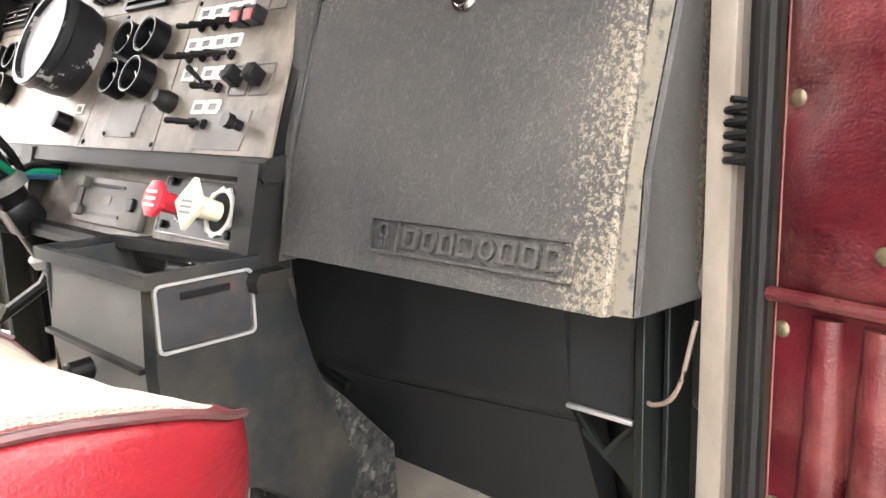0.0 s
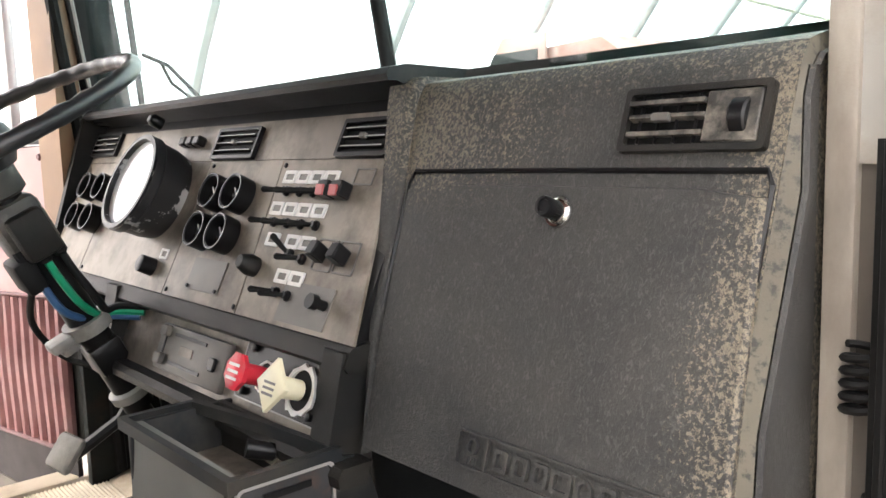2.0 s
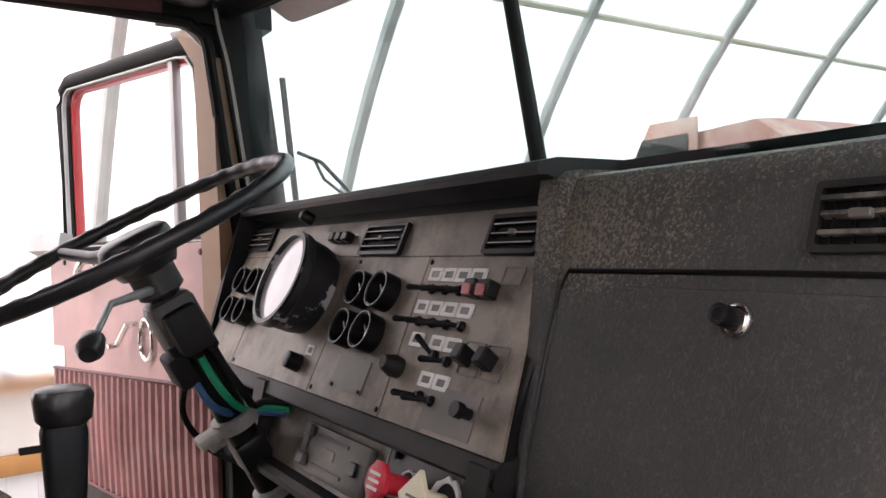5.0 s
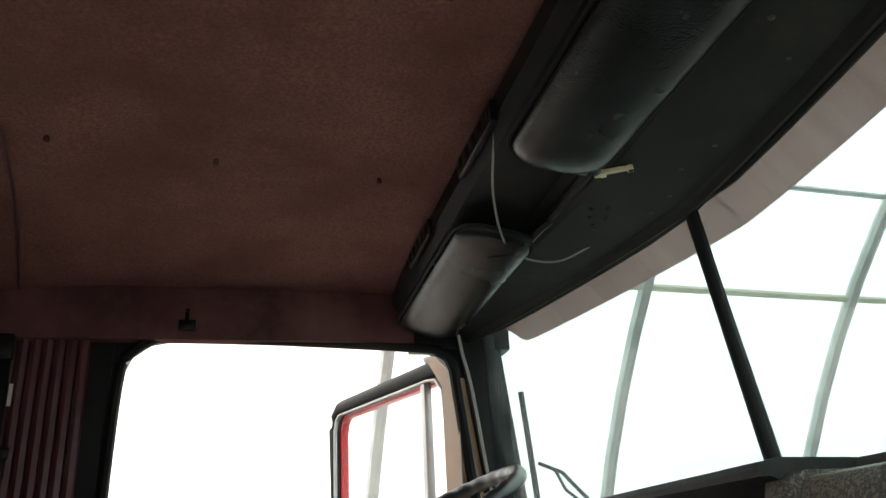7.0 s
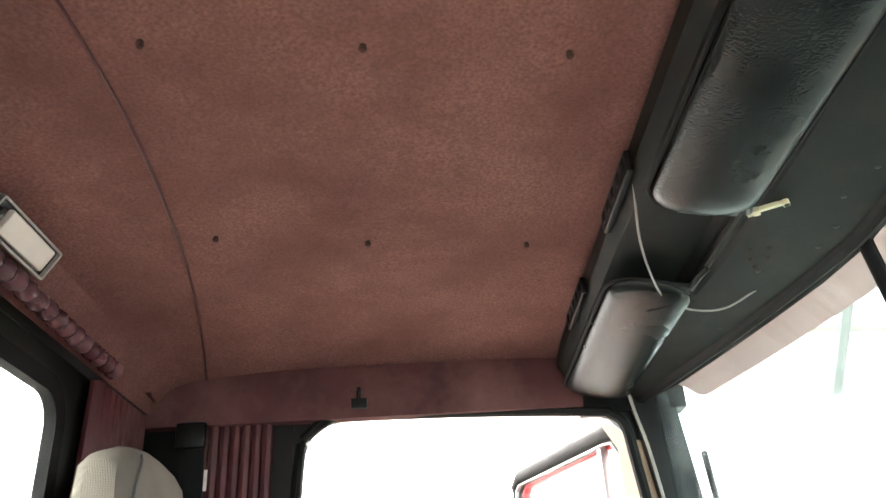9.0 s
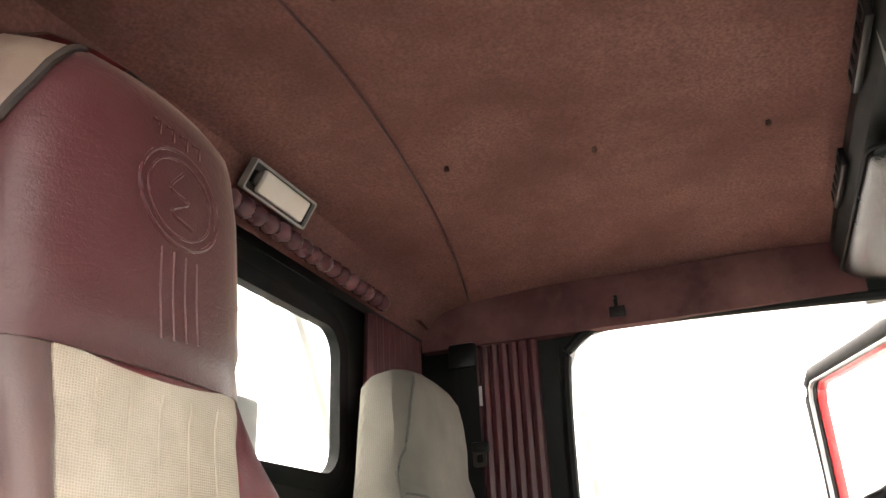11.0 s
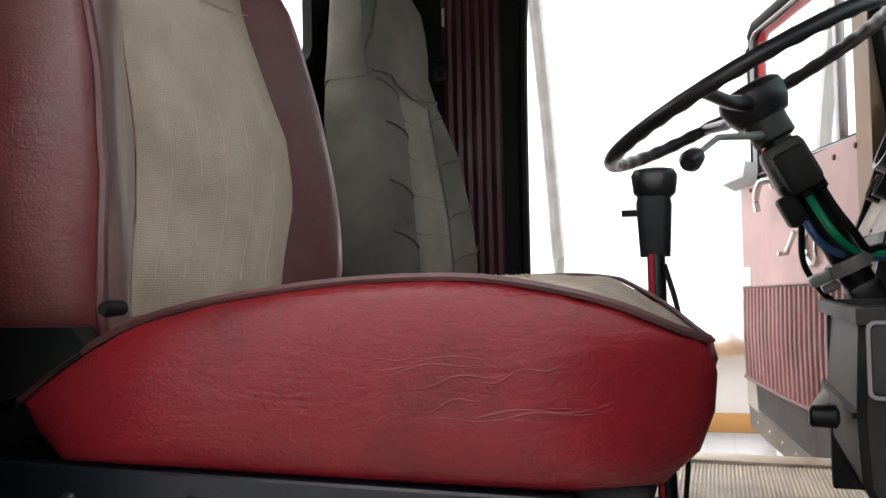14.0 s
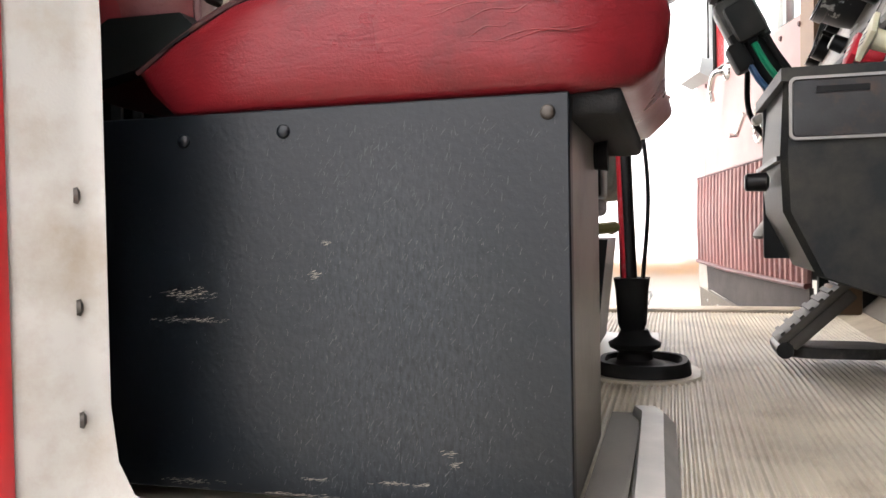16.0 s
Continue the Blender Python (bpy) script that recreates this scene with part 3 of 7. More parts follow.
# rolled curtain over the rear window
bm = bmesh.new()
ring_n = 60
pts, rad = [], []
for k in range(ring_n * 3 + 1):
    x = -0.45 + 1.0 * k / (ring_n * 3)
    pts.append((x, -0.706, 1.378 - 0.012 * abs(x - 0.0) ** 0.5 * (x < 0)))
    rad.append(0.008 + 0.012 * abs(math.sin(math.pi * (x + 0.45) / 0.04)) ** 0.6)
add_tube(bm, pts, rad, 10)
solo("rolled_curtain", bm, curtain_vinyl, "maroon vinyl curtain rolled up in gathers above the rear window", "curtain")
gathered = thing("gathered_curtain", "maroon pleated vinyl curtain drawn to the rear corner", "curtain")
for k in range(9):
    x = -0.69 + 0.033 * k
    part("pleat", tube([(x, -0.742, 0.88), (x + 0.004, -0.735, 1.1), (x - 0.003, -0.735, 1.345)], [0.017, 0.02, 0.015], 8), maroon_vinyl, gathered)

# driver side wall: rear post with pleats, doorway, front post
bm = bmesh.new()
add_box(bm, (-0.83, -0.8, -0.05), (-0.775, -0.38, 1.5))
add_box(bm, (-0.83, -0.38, 1.345), (-0.775, 0.34, 1.5))
add_box(bm, (-0.83, 0.34, 1.318), (-0.765, 0.6, 1.5))
structure("wall_left", bm, dark_metal, "black painted steel side of the cab at the driver door", "wall")
bm = bmesh.new()
for k in range(8):
    y = -0.625 + 0.026 * k
    add_tube(bm, [(-0.772, y, 0.3), (-0.766, y, 0.8), (-0.772, y, 1.33)], [0.014, 0.016, 0.013], 8)
structure("trim_pleated_post", bm, maroon_vinyl, "maroon pleated vinyl on the post behind the driver door", "padding")
corner = face_frame((-0.8, 0, 0), (0, 1, 0), (0, 0, 1))
for o in ([(-0.39, 1.36), (-0.39, 1.05), (-0.375, 1.05), (-0.372, 1.15), (-0.362, 1.25), (-0.34, 1.3), (-0.3, 1.33), (-0.25, 1.34), (-0.2, 1.36)], [(0.3, 1.36), (0.3, 1.335), (0.36, 1.322), (0.41, 1.31), (0.44, 1.28), (0.452, 1.2), (0.47, 1.05), (0.5, 1.05), (0.5, 1.36)]):
    structure("trim_doorway_corner", plate(o, -0.02, 0.022, corner), dark_metal, "black rounded corner of the driver doorway", "trim", smooth=False)
# rubber seal that follows the doorway
seal = curve_points([(-0.77, -0.378, 0.03), (-0.77, -0.376, 0.5), (-0.77, -0.372, 1.0), (-0.77, -0.362, 1.25), (-0.77, -0.34, 1.3), (-0.77, -0.3, 1.33), (-0.77, -0.25, 1.34), (-0.77, 0.0, 1.337), (-0.77, 0.36, 1.322), (-0.77, 0.41, 1.31), (-0.77, 0.44, 1.28), (-0.77, 0.452, 1.2), (-0.77, 0.475, 1.0), (-0.77, 0.5, 0.8), (-0.77, 0.52, 0.4), (-0.77, 0.53, 0.03)], 5)
structure("trim_door_seal_left", tube(seal, 0.014, 8), black_rubber, "black rubber seal round the driver doorway", "seal")
structure("trim_doorway_lip_left", tube([(p.x - 0.03, p.y - 0.012 if p.y < 0 else p.y + 0.012, p.z + 0.012) for p in seal], 0.02, 8), white_paint, "worn white painted lip of the driver doorway", "trim")
bm = bmesh.new()
add_rings(bm, [[(-0.8, 0.45 + 0.07 * (1.36 - z) / 0.46, z), (-0.765, 0.456 + 0.07 * (1.36 - z) / 0.46, z), (-0.75, 0.51 + 0.07 * (1.36 - z) / 0.46, z), (-0.77, 0.57 + 0.05 * (1.36 - z) / 0.46, z), (-0.83, 0.55 + 0.05 * (1.36 - z) / 0.46, z)] for z in (1.42, 1.3, 1.1, 0.9, 0.6, 0.02)])
structure("trim_windscreen_post_left", bm, dark_metal, "black painted windscreen post on the driver side", "post")
bm = bmesh.new()
add_rings(bm, [[(0.93, 0.58, z), (0.905, 0.6, z), (0.883, 0.58, z), (0.885, 0.6, z), (0.95, 0.61, z)] for z in (1.45, 1.2, 0.92)])
structure("trim_windscreen_post_right", bm, dark_metal, "black painted windscreen post on the passenger side", "post")

# firewall and toe board
structure("wall_firewall", box((-0.84, 0.66, -0.05), (0.95, 0.7, 0.89)), dark_metal, "black painted firewall under the dashboard", "wall")

# header over the windscreen
bm = bmesh.new()
hd = [(0.29, 1.475), (0.285, 1.43), (0.30, 1.405), (0.335, 1.398), (0.43, 1.392), (0.44, 1.378), (0.475, 1.374), (0.485, 1.366), (0.6, 1.345), (0.66, 1.34), (0.7, 1.4), (0.7, 1.475)]


def vee(x):
    """How far the windscreen line falls back towards the sides."""
    return (0.15 if x < 0.1 else 0.1) * (abs(x - 0.1) / 0.82) ** 1.3


add_rings(bm, [[(x, y - (vee(x) * (y - 0.29) / 0.4 if y > 0.45 else 0), z) for y, z in hd] for x in [-0.8 + 1.76 * k / 16 for k in range(17)]])
structure("trim_header", bm, header_black, "black painted steel header above the windscreen", "header", smooth=15)
across = [-0.78 + 1.72 * k / 24 for k in range(25)]
structure("trim_header_ridge", tube([(x, 0.452 - 0.01 * abs(x - 0.1), 1.37) for x in across], 0.009, 8), header_black, "black pressed ridge along the header", "header")
structure("trim_header_lip", tube([(x, 0.648 - vee(x), 1.345) for x in across], 0.016, 8), black_rubber, "black rubber lip along the top of the windscreen", "header")
for bx, by in ((0.559, 0.501), (0.504, 0.56), (0.29, 0.585), (0.208, 0.575), (0.122, 0.6), (0.054, 0.6), (-0.039, 0.482), (-0.049, 0.54), (-0.3, 0.55), (-0.5, 0.52)):
    hz = 1.372 if by < 0.49 else 1.366 - 0.18 * (by + vee(bx) * 0.6 - 0.485)
    solo("header_screw", lathe([(0.0048, 0.006), (0.0048, -0.0005), (0.002, -0.002)], Matrix.Translation((bx, by, hz)), 10), plate_dull, "small worn screw head in the black header", "screw", "header screws")

for bx, by in ((0.02, 0.505), (-0.01, 0.515), (-0.035, 0.53), (0.0, 0.54), (0.035, 0.53), (0.26, 0.44), (0.15, 0.41)):
    solo("header_hole", lathe([(0.004, 0.004), (0.0048, -0.0012), (0.0036, -0.0014), (0.003, 0.003)], Matrix.Translation((bx, by, 1.393 if by < 0.43 else 1.378 if by < 0.45 else 1.366 - 0.18 * (by + vee(bx) * 0.6 - 0.485))), 10), vent_rust, "rusty rimmed drill hole in the black header", "hole", "header drill holes")

# windscreen: two panes meeting at a centre post
ws = thing("window_2", "two-piece vee windscreen in black rubber with a centre post", "windscreen", kind="structure")
TOPZ, LOWZ = 1.345, 0.857


def screen_edge(x, z):
    t = (z - LOWZ) / (TOPZ - LOWZ)
    return Vector((x, 0.7 - 0.025 * t - vee(x), z))


def post_x(z):
    """The centre post leans a little towards the driver."""
    return 0.142 - 0.075 * (z - LOWZ) / (TOPZ - LOWZ)


for side in (-0.775, 0.88):
    bm = bmesh.new()

    def cols(z):
        return [side + (post_x(z) - side) * k / 6 for k in range(7)]

    a = [[bm.verts.new(screen_edge(x, z) + Vector((0, d, 0))) for x in cols(z)] for z, d in ((LOWZ, 0), (TOPZ, 0), (TOPZ, 0.006), (LOWZ, 0.006))]
    for r, s in zip(a, a[1:] + a[:1]):
        for i in range(6):
            bm.faces.new((r[i], r[i + 1], s[i + 1], s[i]))
    p = part("pane", bm, screen_glass, ws, smooth=False)
    p.visible_shadow = False
    loop = [screen_edge(x, LOWZ) for x in cols(LOWZ)] + [screen_edge(x, TOPZ) for x in cols(TOPZ)[::-1]]
    part("gasket", tube(loop, 0.0095, 8, True), black_rubber, ws)
part("centre_post", tube([screen_edge(post_x(LOWZ), LOWZ - 0.02) + Vector((0, -0.006, 0)), screen_edge(post_x(TOPZ), TOPZ + 0.01) + Vector((0, -0.006, 0))], 0.0115, 10), black_rubber, ws)
# sun shade outside, over the top of the screen
sv = thing("exterior_sunshade", "faded pinkish brown sun shade outside above the windscreen", "sun shade")


def low(x):
    """The lower edge of the shade, rounded at its ends."""
    end = max(0.0, 1 - (min(abs(x + 0.705), abs(x - 0.87)) / 0.06))
    return 1.312 + 0.03 * end ** 2


for x0, x1 in ((-0.705, 0.1), (0.1, 0.87)):
    bm = bmesh.new()
    cols = [x0 + (x1 - x0) * (0.5 - 0.5 * math.cos(math.pi * k / 20)) for k in range(21)]
    add_rings(bm, [[screen_edge(x, 1.37) + Vector((0, 0.02, 0)), screen_edge(x, 1.37) + Vector((0, 0.03, 0)), screen_edge(x, low(x)) + Vector((0, 0.075, 0)), screen_edge(x, low(x)) + Vector((0, 0.07, 0))] for x in cols])
    part("shade_panel", bm, shade_mat, sv)
# wiper outside on the driver side
wp = thing("windscreen_wiper", "black windscreen wiper standing upright outside the glass", "wiper")
part("blade", tube([(-0.73, 0.63, 0.905), (-0.742, 0.612, 1.2)], 0.008, 8), black_rubber, wp)
part("arm", tube([(-0.73, 0.64, 1.02), (-0.66, 0.67, 0.99), (-0.55, 0.7, 0.9)], 0.005, 8), dark_metal, wp)
part("link", tube([(-0.68, 0.66, 1.0), (-0.66, 0.675, 0.95), (-0.57, 0.7, 0.895)], 0.004, 8), dark_metal, wp)

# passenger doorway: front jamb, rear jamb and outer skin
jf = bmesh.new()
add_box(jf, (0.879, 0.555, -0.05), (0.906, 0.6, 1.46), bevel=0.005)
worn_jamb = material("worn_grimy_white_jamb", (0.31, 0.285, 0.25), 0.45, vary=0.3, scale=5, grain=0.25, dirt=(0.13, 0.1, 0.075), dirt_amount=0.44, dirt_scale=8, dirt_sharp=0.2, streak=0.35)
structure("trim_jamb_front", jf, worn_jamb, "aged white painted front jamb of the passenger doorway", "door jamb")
grey_jamb = material("grimy_grey_jamb", (0.1, 0.088, 0.074), 0.6, vary=0.25, scale=6, grain=0.2, dirt=(0.07, 0.06, 0.05), dirt_amount=0.4)
structure("trim_jamb_channel", box((0.906, 0.565, -0.05), (0.955, 0.62, 0.76)), grey_jamb, "grimy grey channel of the passenger door jamb", "door jamb")
structure("trim_jamb_upper", box((0.906, 0.56, 0.76), (0.955, 0.62, 1.46)), white_paint, "white painted upper jamb of the passenger doorway", "door jamb")
sp = bmesh.new()
add_tube(sp, [(0.918 + 0.014 * math.cos(k * 0.7), 0.548 + 0.014 * math.sin(k * 0.7), 0.555 + 0.0012 * k) for k in range(50)], 0.0035, 6)
solo("door_check_spring", sp, black_rubber, "black coiled door check spring at the door jamb", "spring")
solo("jamb_bolt", lathe([(0.008, 0), (0.01, 0.004), (0.006, 0.008)], face_frame((0.925, 0.564, 0.48), (1, 0, 0), (0, 0, 1)), 10), dark_metal, "dark bolt head in the grimy door jamb", "bolt")
bp = bmesh.new()
rows = []
for z, out in ((1.46, 0), (0.42, 0), (0.12, 0), (0.075, 0.006), (0.05, 0.02), (0.035, 0.05)):
    base = [(0.969, -0.332 + out), (0.972, -0.342 + out * 0.6), (0.978, -0.35), (1.0, -0.37), (1.008, -0.38), (1.012, -0.386), (1.008, -0.45), (0.96, -0.45)]
    rows.append([(x + 0.03 * max(0.0, z - 0.42), y - 0.02 * max(0.0, z - 0.42), z) for x, y in base])
rows.append([(x, y, -0.06) for x, y in base])
add_rings(bp, rows)
jr = structure("trim_jamb_rear", bp, white_paint, "cream painted rear jamb of the passenger doorway with screws", "door jamb", smooth=50)
for z in (0.287, 0.199, 0.11):
    part("screw", lathe([(0.006, 0), (0.007, 0.003), (0.003, 0.005)], face_frame((0.981, -0.352, z), (-0.74, -0.67, 0), (0, 0, 1)), 10), plate_dull, jr, "rust-stained screw head")
structure("wall_right", box((0.975, -0.84, -0.05), (1.0, -0.45, 1.5)), maroon_vinyl, "maroon lined side of the cab behind the passenger door", "wall")
structure("wall_outer_skin", box((1.0135, -0.84, -0.6), (1.03, -0.383, 1.5), bevel=0.003), red_paint, "bright red painted outer skin of the cab", "wall")
structure("trim_doorway_top_right", box((0.94, -0.45, 1.34), (1.0, 0.62, 1.5)), dark_metal, "black painted steel above the passenger doorway", "trim")
bm = bmesh.new()
for k in range(6):
    y = -0.62 + 0.028 * k
    add_tube(bm, [(0.962, y, 0.2), (0.957, y, 0.8), (0.962, y, 1.33)], [0.014, 0.016, 0.014], 8)
structure("trim_pleated_post_right", bm, maroon_vinyl, "dark maroon pleated vinyl behind the passenger seat", "padding")

# ---- dashboard ----
def pad_material(name, x_left, x_right, base=(0.013, 0.0137, 0.014)):
    """Grained black pad with pale dust speckle that gathers near its side edges and top."""
    mat = bpy.data.materials.new(name)
    mat.use_nodes = True
    n, l = mat.node_tree.nodes, mat.node_tree.links
    b = n["Principled BSDF"]
    co, sep = n.new("ShaderNodeTexCoord"), n.new("ShaderNodeSeparateXYZ")
    l.new(co.outputs["Object"], sep.inputs[0])

    def noise_tex(scale, detail, rough=0.6):
        t = n.new("ShaderNodeTexNoise")
        t.inputs["Scale"].default_value, t.inputs["Detail"].default_value, t.inputs["Roughness"].default_value = scale, detail, rough
        l.new(co.outputs["Object"], t.inputs["Vector"])
        return t

    def ranged(src, a, b2, c=0.0, d=1.0):
        r = n.new("ShaderNodeMapRange")
        r.inputs["From Min"].default_value, r.inputs["From Max"].default_value = a, b2
        r.inputs["To Min"].default_value, r.inputs["To Max"].default_value = c, d
        l.new(src, r.inputs["Value"])
        return r.outputs["Result"]

    def calc(op, a, b2):
        m = n.new("ShaderNodeMath")
        m.operation = op
        for i, v in enumerate((a, b2)):
            if isinstance(v, (int, float)):
                m.inputs[i].default_value = v
            else:
                l.new(v, m.inputs[i])
        return m.outputs[0]

    def blend(fac, a, b2):
        m = n.new("ShaderNodeMix")
        m.data_type = "RGBA"
        l.new(fac, m.inputs[0])
        for i, v in ((6, a), (7, b2)):
            if isinstance(v, tuple):
                m.inputs[i].default_value = (*v, 1)
            else:
                l.new(v, m.inputs[i])
        return m.outputs[2]

    broad, speck, grain, scratch = noise_tex(7, 6), noise_tex(225, 6, 0.72), noise_tex(650, 3), noise_tex(95, 8, 0.75)
    left = calc("MULTIPLY", ranged(sep.outputs["X"], x_left + 0.34, x_left - 0.02, 0.0, 1.0), ranged(sep.outputs["Z"], 0.7, 0.78, 0.12, 1.0))
    edge = calc("MAXIMUM", left, ranged(sep.outputs["X"], x_right - 0.085, x_right + 0.005))
    edge = calc("MAXIMUM", edge, ranged(sep.outputs["Z"], 0.8, 0.9, 0.0, 0.75))
    edge = calc("MULTIPLY", edge, ranged(broad.outputs["Fac"], 0.3, 0.6, 0.55, 1.0))
    spot = ranged(calc("ADD", speck.outputs["Fac"], calc("MULTIPLY", edge, 0.2)), 0.61, 0.64)
    spot = calc("MULTIPLY", spot, ranged(edge, 0.05, 0.35))
    film = ranged(calc("ADD", broad.outputs["Fac"], calc("MULTIPLY", scratch.outputs["Fac"], 0.3)), 0.44, 0.94, 0.0, 0.6)
    color = blend(film, base, (0.092, 0.088, 0.078))
    b.inputs["Specular IOR Level"].default_value = 0.42
    color = blend(calc("MULTIPLY", spot, 0.8), color, (0.205, 0.175, 0.124))
    turn = n.new("ShaderNodeMapping")
    turn.inputs["Rotation"].default_value, turn.inputs["Scale"].default_value = (0, radians(38), 0), (1, 1, 0.5)
    l.new(co.outputs["Object"], turn.inputs["Vector"])
    hide = noise_tex(210, 5, 0.65)
    hide.inputs["Distortion"].default_value = 1.5
    l.new(turn.outputs["Vector"], hide.inputs["Vector"])
    ridge = calc("ABSOLUTE", calc("SUBTRACT", hide.outputs["Fac"], 0.5), 0.0)
    color = blend(ranged(ridge, 0.0, 0.04, 0.75, 0.0), color, (0.02, 0.02, 0.02))
    color = blend(ranged(hide.outputs["Fac"], 0.52, 0.64, 0.0, 0.24), color, (0.15, 0.146, 0.135))
    l.new(color, b.inputs["Base Color"])
    l.new(ranged(broad.outputs["Fac"], 0.2, 0.8, 0.42, 0.62), b.inputs["Roughness"])
    bp = n.new("ShaderNodeBump")
    bp.inputs["Strength"].default_value, bp.inputs["Distance"].default_value = 0.6, 0.0018
    l.new(calc("ADD", grain.outputs["Fac"], calc("MULTIPLY", hide.outputs["Fac"], 1.6)), bp.inputs["Height"])
    l.new(bp.outputs["Normal"], b.inputs["Normal"])
    return mat


pad_black = pad_material("dusty_black_pad", 0.385, 0.885)
pad_plain = pad_material("plain_black_pad", -9, 9, (0.012, 0.0125, 0.013))
pad_divider = pad_material("dusty_divider_pad", 0.26, 9)
olive_pad = material("dusty_olive_pad_edge", (0.085, 0.077, 0.058), 0.7, vary=0.2, scale=8, grain=0.3, grain_scale=500, dirt=(0.03, 0.029, 0.026), dirt_amount=0.42, dirt_scale=90, dirt_sharp=0.05)
satin_black = material("satin_black_metal", (0.007, 0.007, 0.0075), 0.35, spec=0.28, vary=0.25, scale=15, grain=0.1)
label_white = material("white_label_plate", (0.72, 0.71, 0.68), 0.5, vary=0.08, scale=60, grain=0)
plate_grey = material("greyed_cover_plate", (0.13, 0.122, 0.11), 0.45, metal=0.3, vary=0.2, scale=20, grain=0.05)
lamp_red = material("red_rocker_plastic", (0.4, 0.09, 0.09), 0.4, vary=0.1, grain=0)
valve_red = material("red_valve_knob", (0.62, 0.03, 0.05), 0.35, vary=0.1, scale=30, grain=0.05, dirt=(0.5, 0.25, 0.25), dirt_amount=0.3, dirt_scale=40)
valve_cream = material("cream_valve_knob", (0.75, 0.7, 0.5), 0.4, vary=0.08, scale=30, grain=0.05)
# white base colour stands for daylight reflected in the dial glass
dial_white = material("white_reflection_dial_glass", (0.75, 0.75, 0.75), 0.12, vary=0.1, scale=10, grain=0, coat=0.6)
brow_black = material("sheeny_black_brow", (0.008, 0.0085, 0.009), 0.42, vary=0.3, scale=10, grain=0.3, spec=0.3, dirt=(0.03, 0.027, 0.022), dirt_amount=0.36, dirt_scale=8)
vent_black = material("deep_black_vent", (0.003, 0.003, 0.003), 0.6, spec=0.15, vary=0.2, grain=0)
rim_metal = material("dull_gauge_rim", (0.035, 0.035, 0.035), 0.3, metal=0.3, vary=0.2, grain=0)
gauge_dark = material("dark_gauge_glass", (0.02, 0.02, 0.022), 0.08, vary=0.2, scale=20, grain=0, coat=1.0)

dash = thing("dashboard", "black truck dashboard with dusty instrument panels and glovebox pad", "dashboard")
GM = face_frame((0, 0.498, 0.753), (1, 0, 0), (0, 0.5, 1))
PM = face_frame((0, 0.491, 0.741), (1, 0, 0), (0, 0.349, 1))
LM = face_frame((0, 0.397, 0.508), (1, 0, 0), (0, 0.4, 1))


def on_g(x, z, out=0.0):
    return GM @ pose(x, (z - 0.753) * 1.118, out)


def on_p(x, z, out=0.0):
    return PM @ pose(x, (z - 0.741) * 1.059, out)


def on_l(x, z, out=0.0):
    return LM @ pose(x, (z - 0.508) * 1.077, out)


# passenger pad: body, end wedge and divider
def slant(z):
    """How far the pad's driver side edge moves over towards its foot."""
    return 0.394 + 0.05 * (0.87 - z) / 0.42


def pad_ring(x, back=0.69):
    pts = [(0.396, 0.449), (0.43, 0.562), (0.4915, 0.741), (0.517, 0.815), (0.526, 0.84), (0.533, 0.852), (0.542, 0.862), (0.556, 0.866), (back - 0.02 - vee(x), 0.871), (0.66 - vee(x) * 0.5, 0.6), (0.56, 0.43)]
    return [(x, y, z) for y, z in pts]


part("pad_body", add_rings(bmesh.new(), [[(slant(z), y, z) for _, y, z in pad_ring(0.4)]] + [pad_ring(x) for x in (0.47, 0.6, 0.76, 0.872)]), pad_black, dash, "black grained pad speckled with pale dust", smooth=25)
bm = bmesh.new()
ring_a = pad_ring(0.8725)
ring_b = [(0.8765 if y > 0.5 else 0.888 + (0.012 if z < 0.5 else 0), y + 0.004, z - (0.012 if z > 0.84 else 0)) for _, y, z in pad_ring(0.89)]
add_rings(bm, [ring_a, ring_b], cap=False)
part("pad_edge_strip", bm, olive_pad, dash, "olive dusty edge strip of the pad", smooth=25)
bm = bmesh.new()
add_rings(bm, [[(x + 0.0015, y, z) for x, y, z in ring_b], [(x + 0.004, y + 0.006, z) for x, y, z in ring_b], [(0.8765, max(y, 0.551), z) for x, y, z in ring_b]], cap=False)
part("pad_end_cap", bm, pad_plain, dash, smooth=25)
rows = []
for z, y, xl in ((0.44, 0.393, 0.441), (0.465, 0.4005, 0.436), (0.562, 0.43, 0.409), (0.66, 0.464, 0.386), (0.741, 0.4915, 0.366), (0.8, 0.5095, 0.353), (0.84, 0.521, 0.345), (0.862, 0.529, 0.341), (0.872, 0.548, 0.339)):
    xr = slant(z) - 0.001
    w = min(0.006, (xr - xl) / 4 + 0.0005)
    rows.append([(xl, y + 0.06, z), (xl, y + 0.012, z), (xl + w * 0.3, y + 0.001, z), (xl + w, y - 0.006, z), (xr - w, y - 0.007, z), (xr, y - 0.001, z), (xr, y + 0.06, z)])
part("divider", add_rings(bmesh.new(), rows), pad_divider, dash, "raised black divider worn pale by dust", smooth=50)

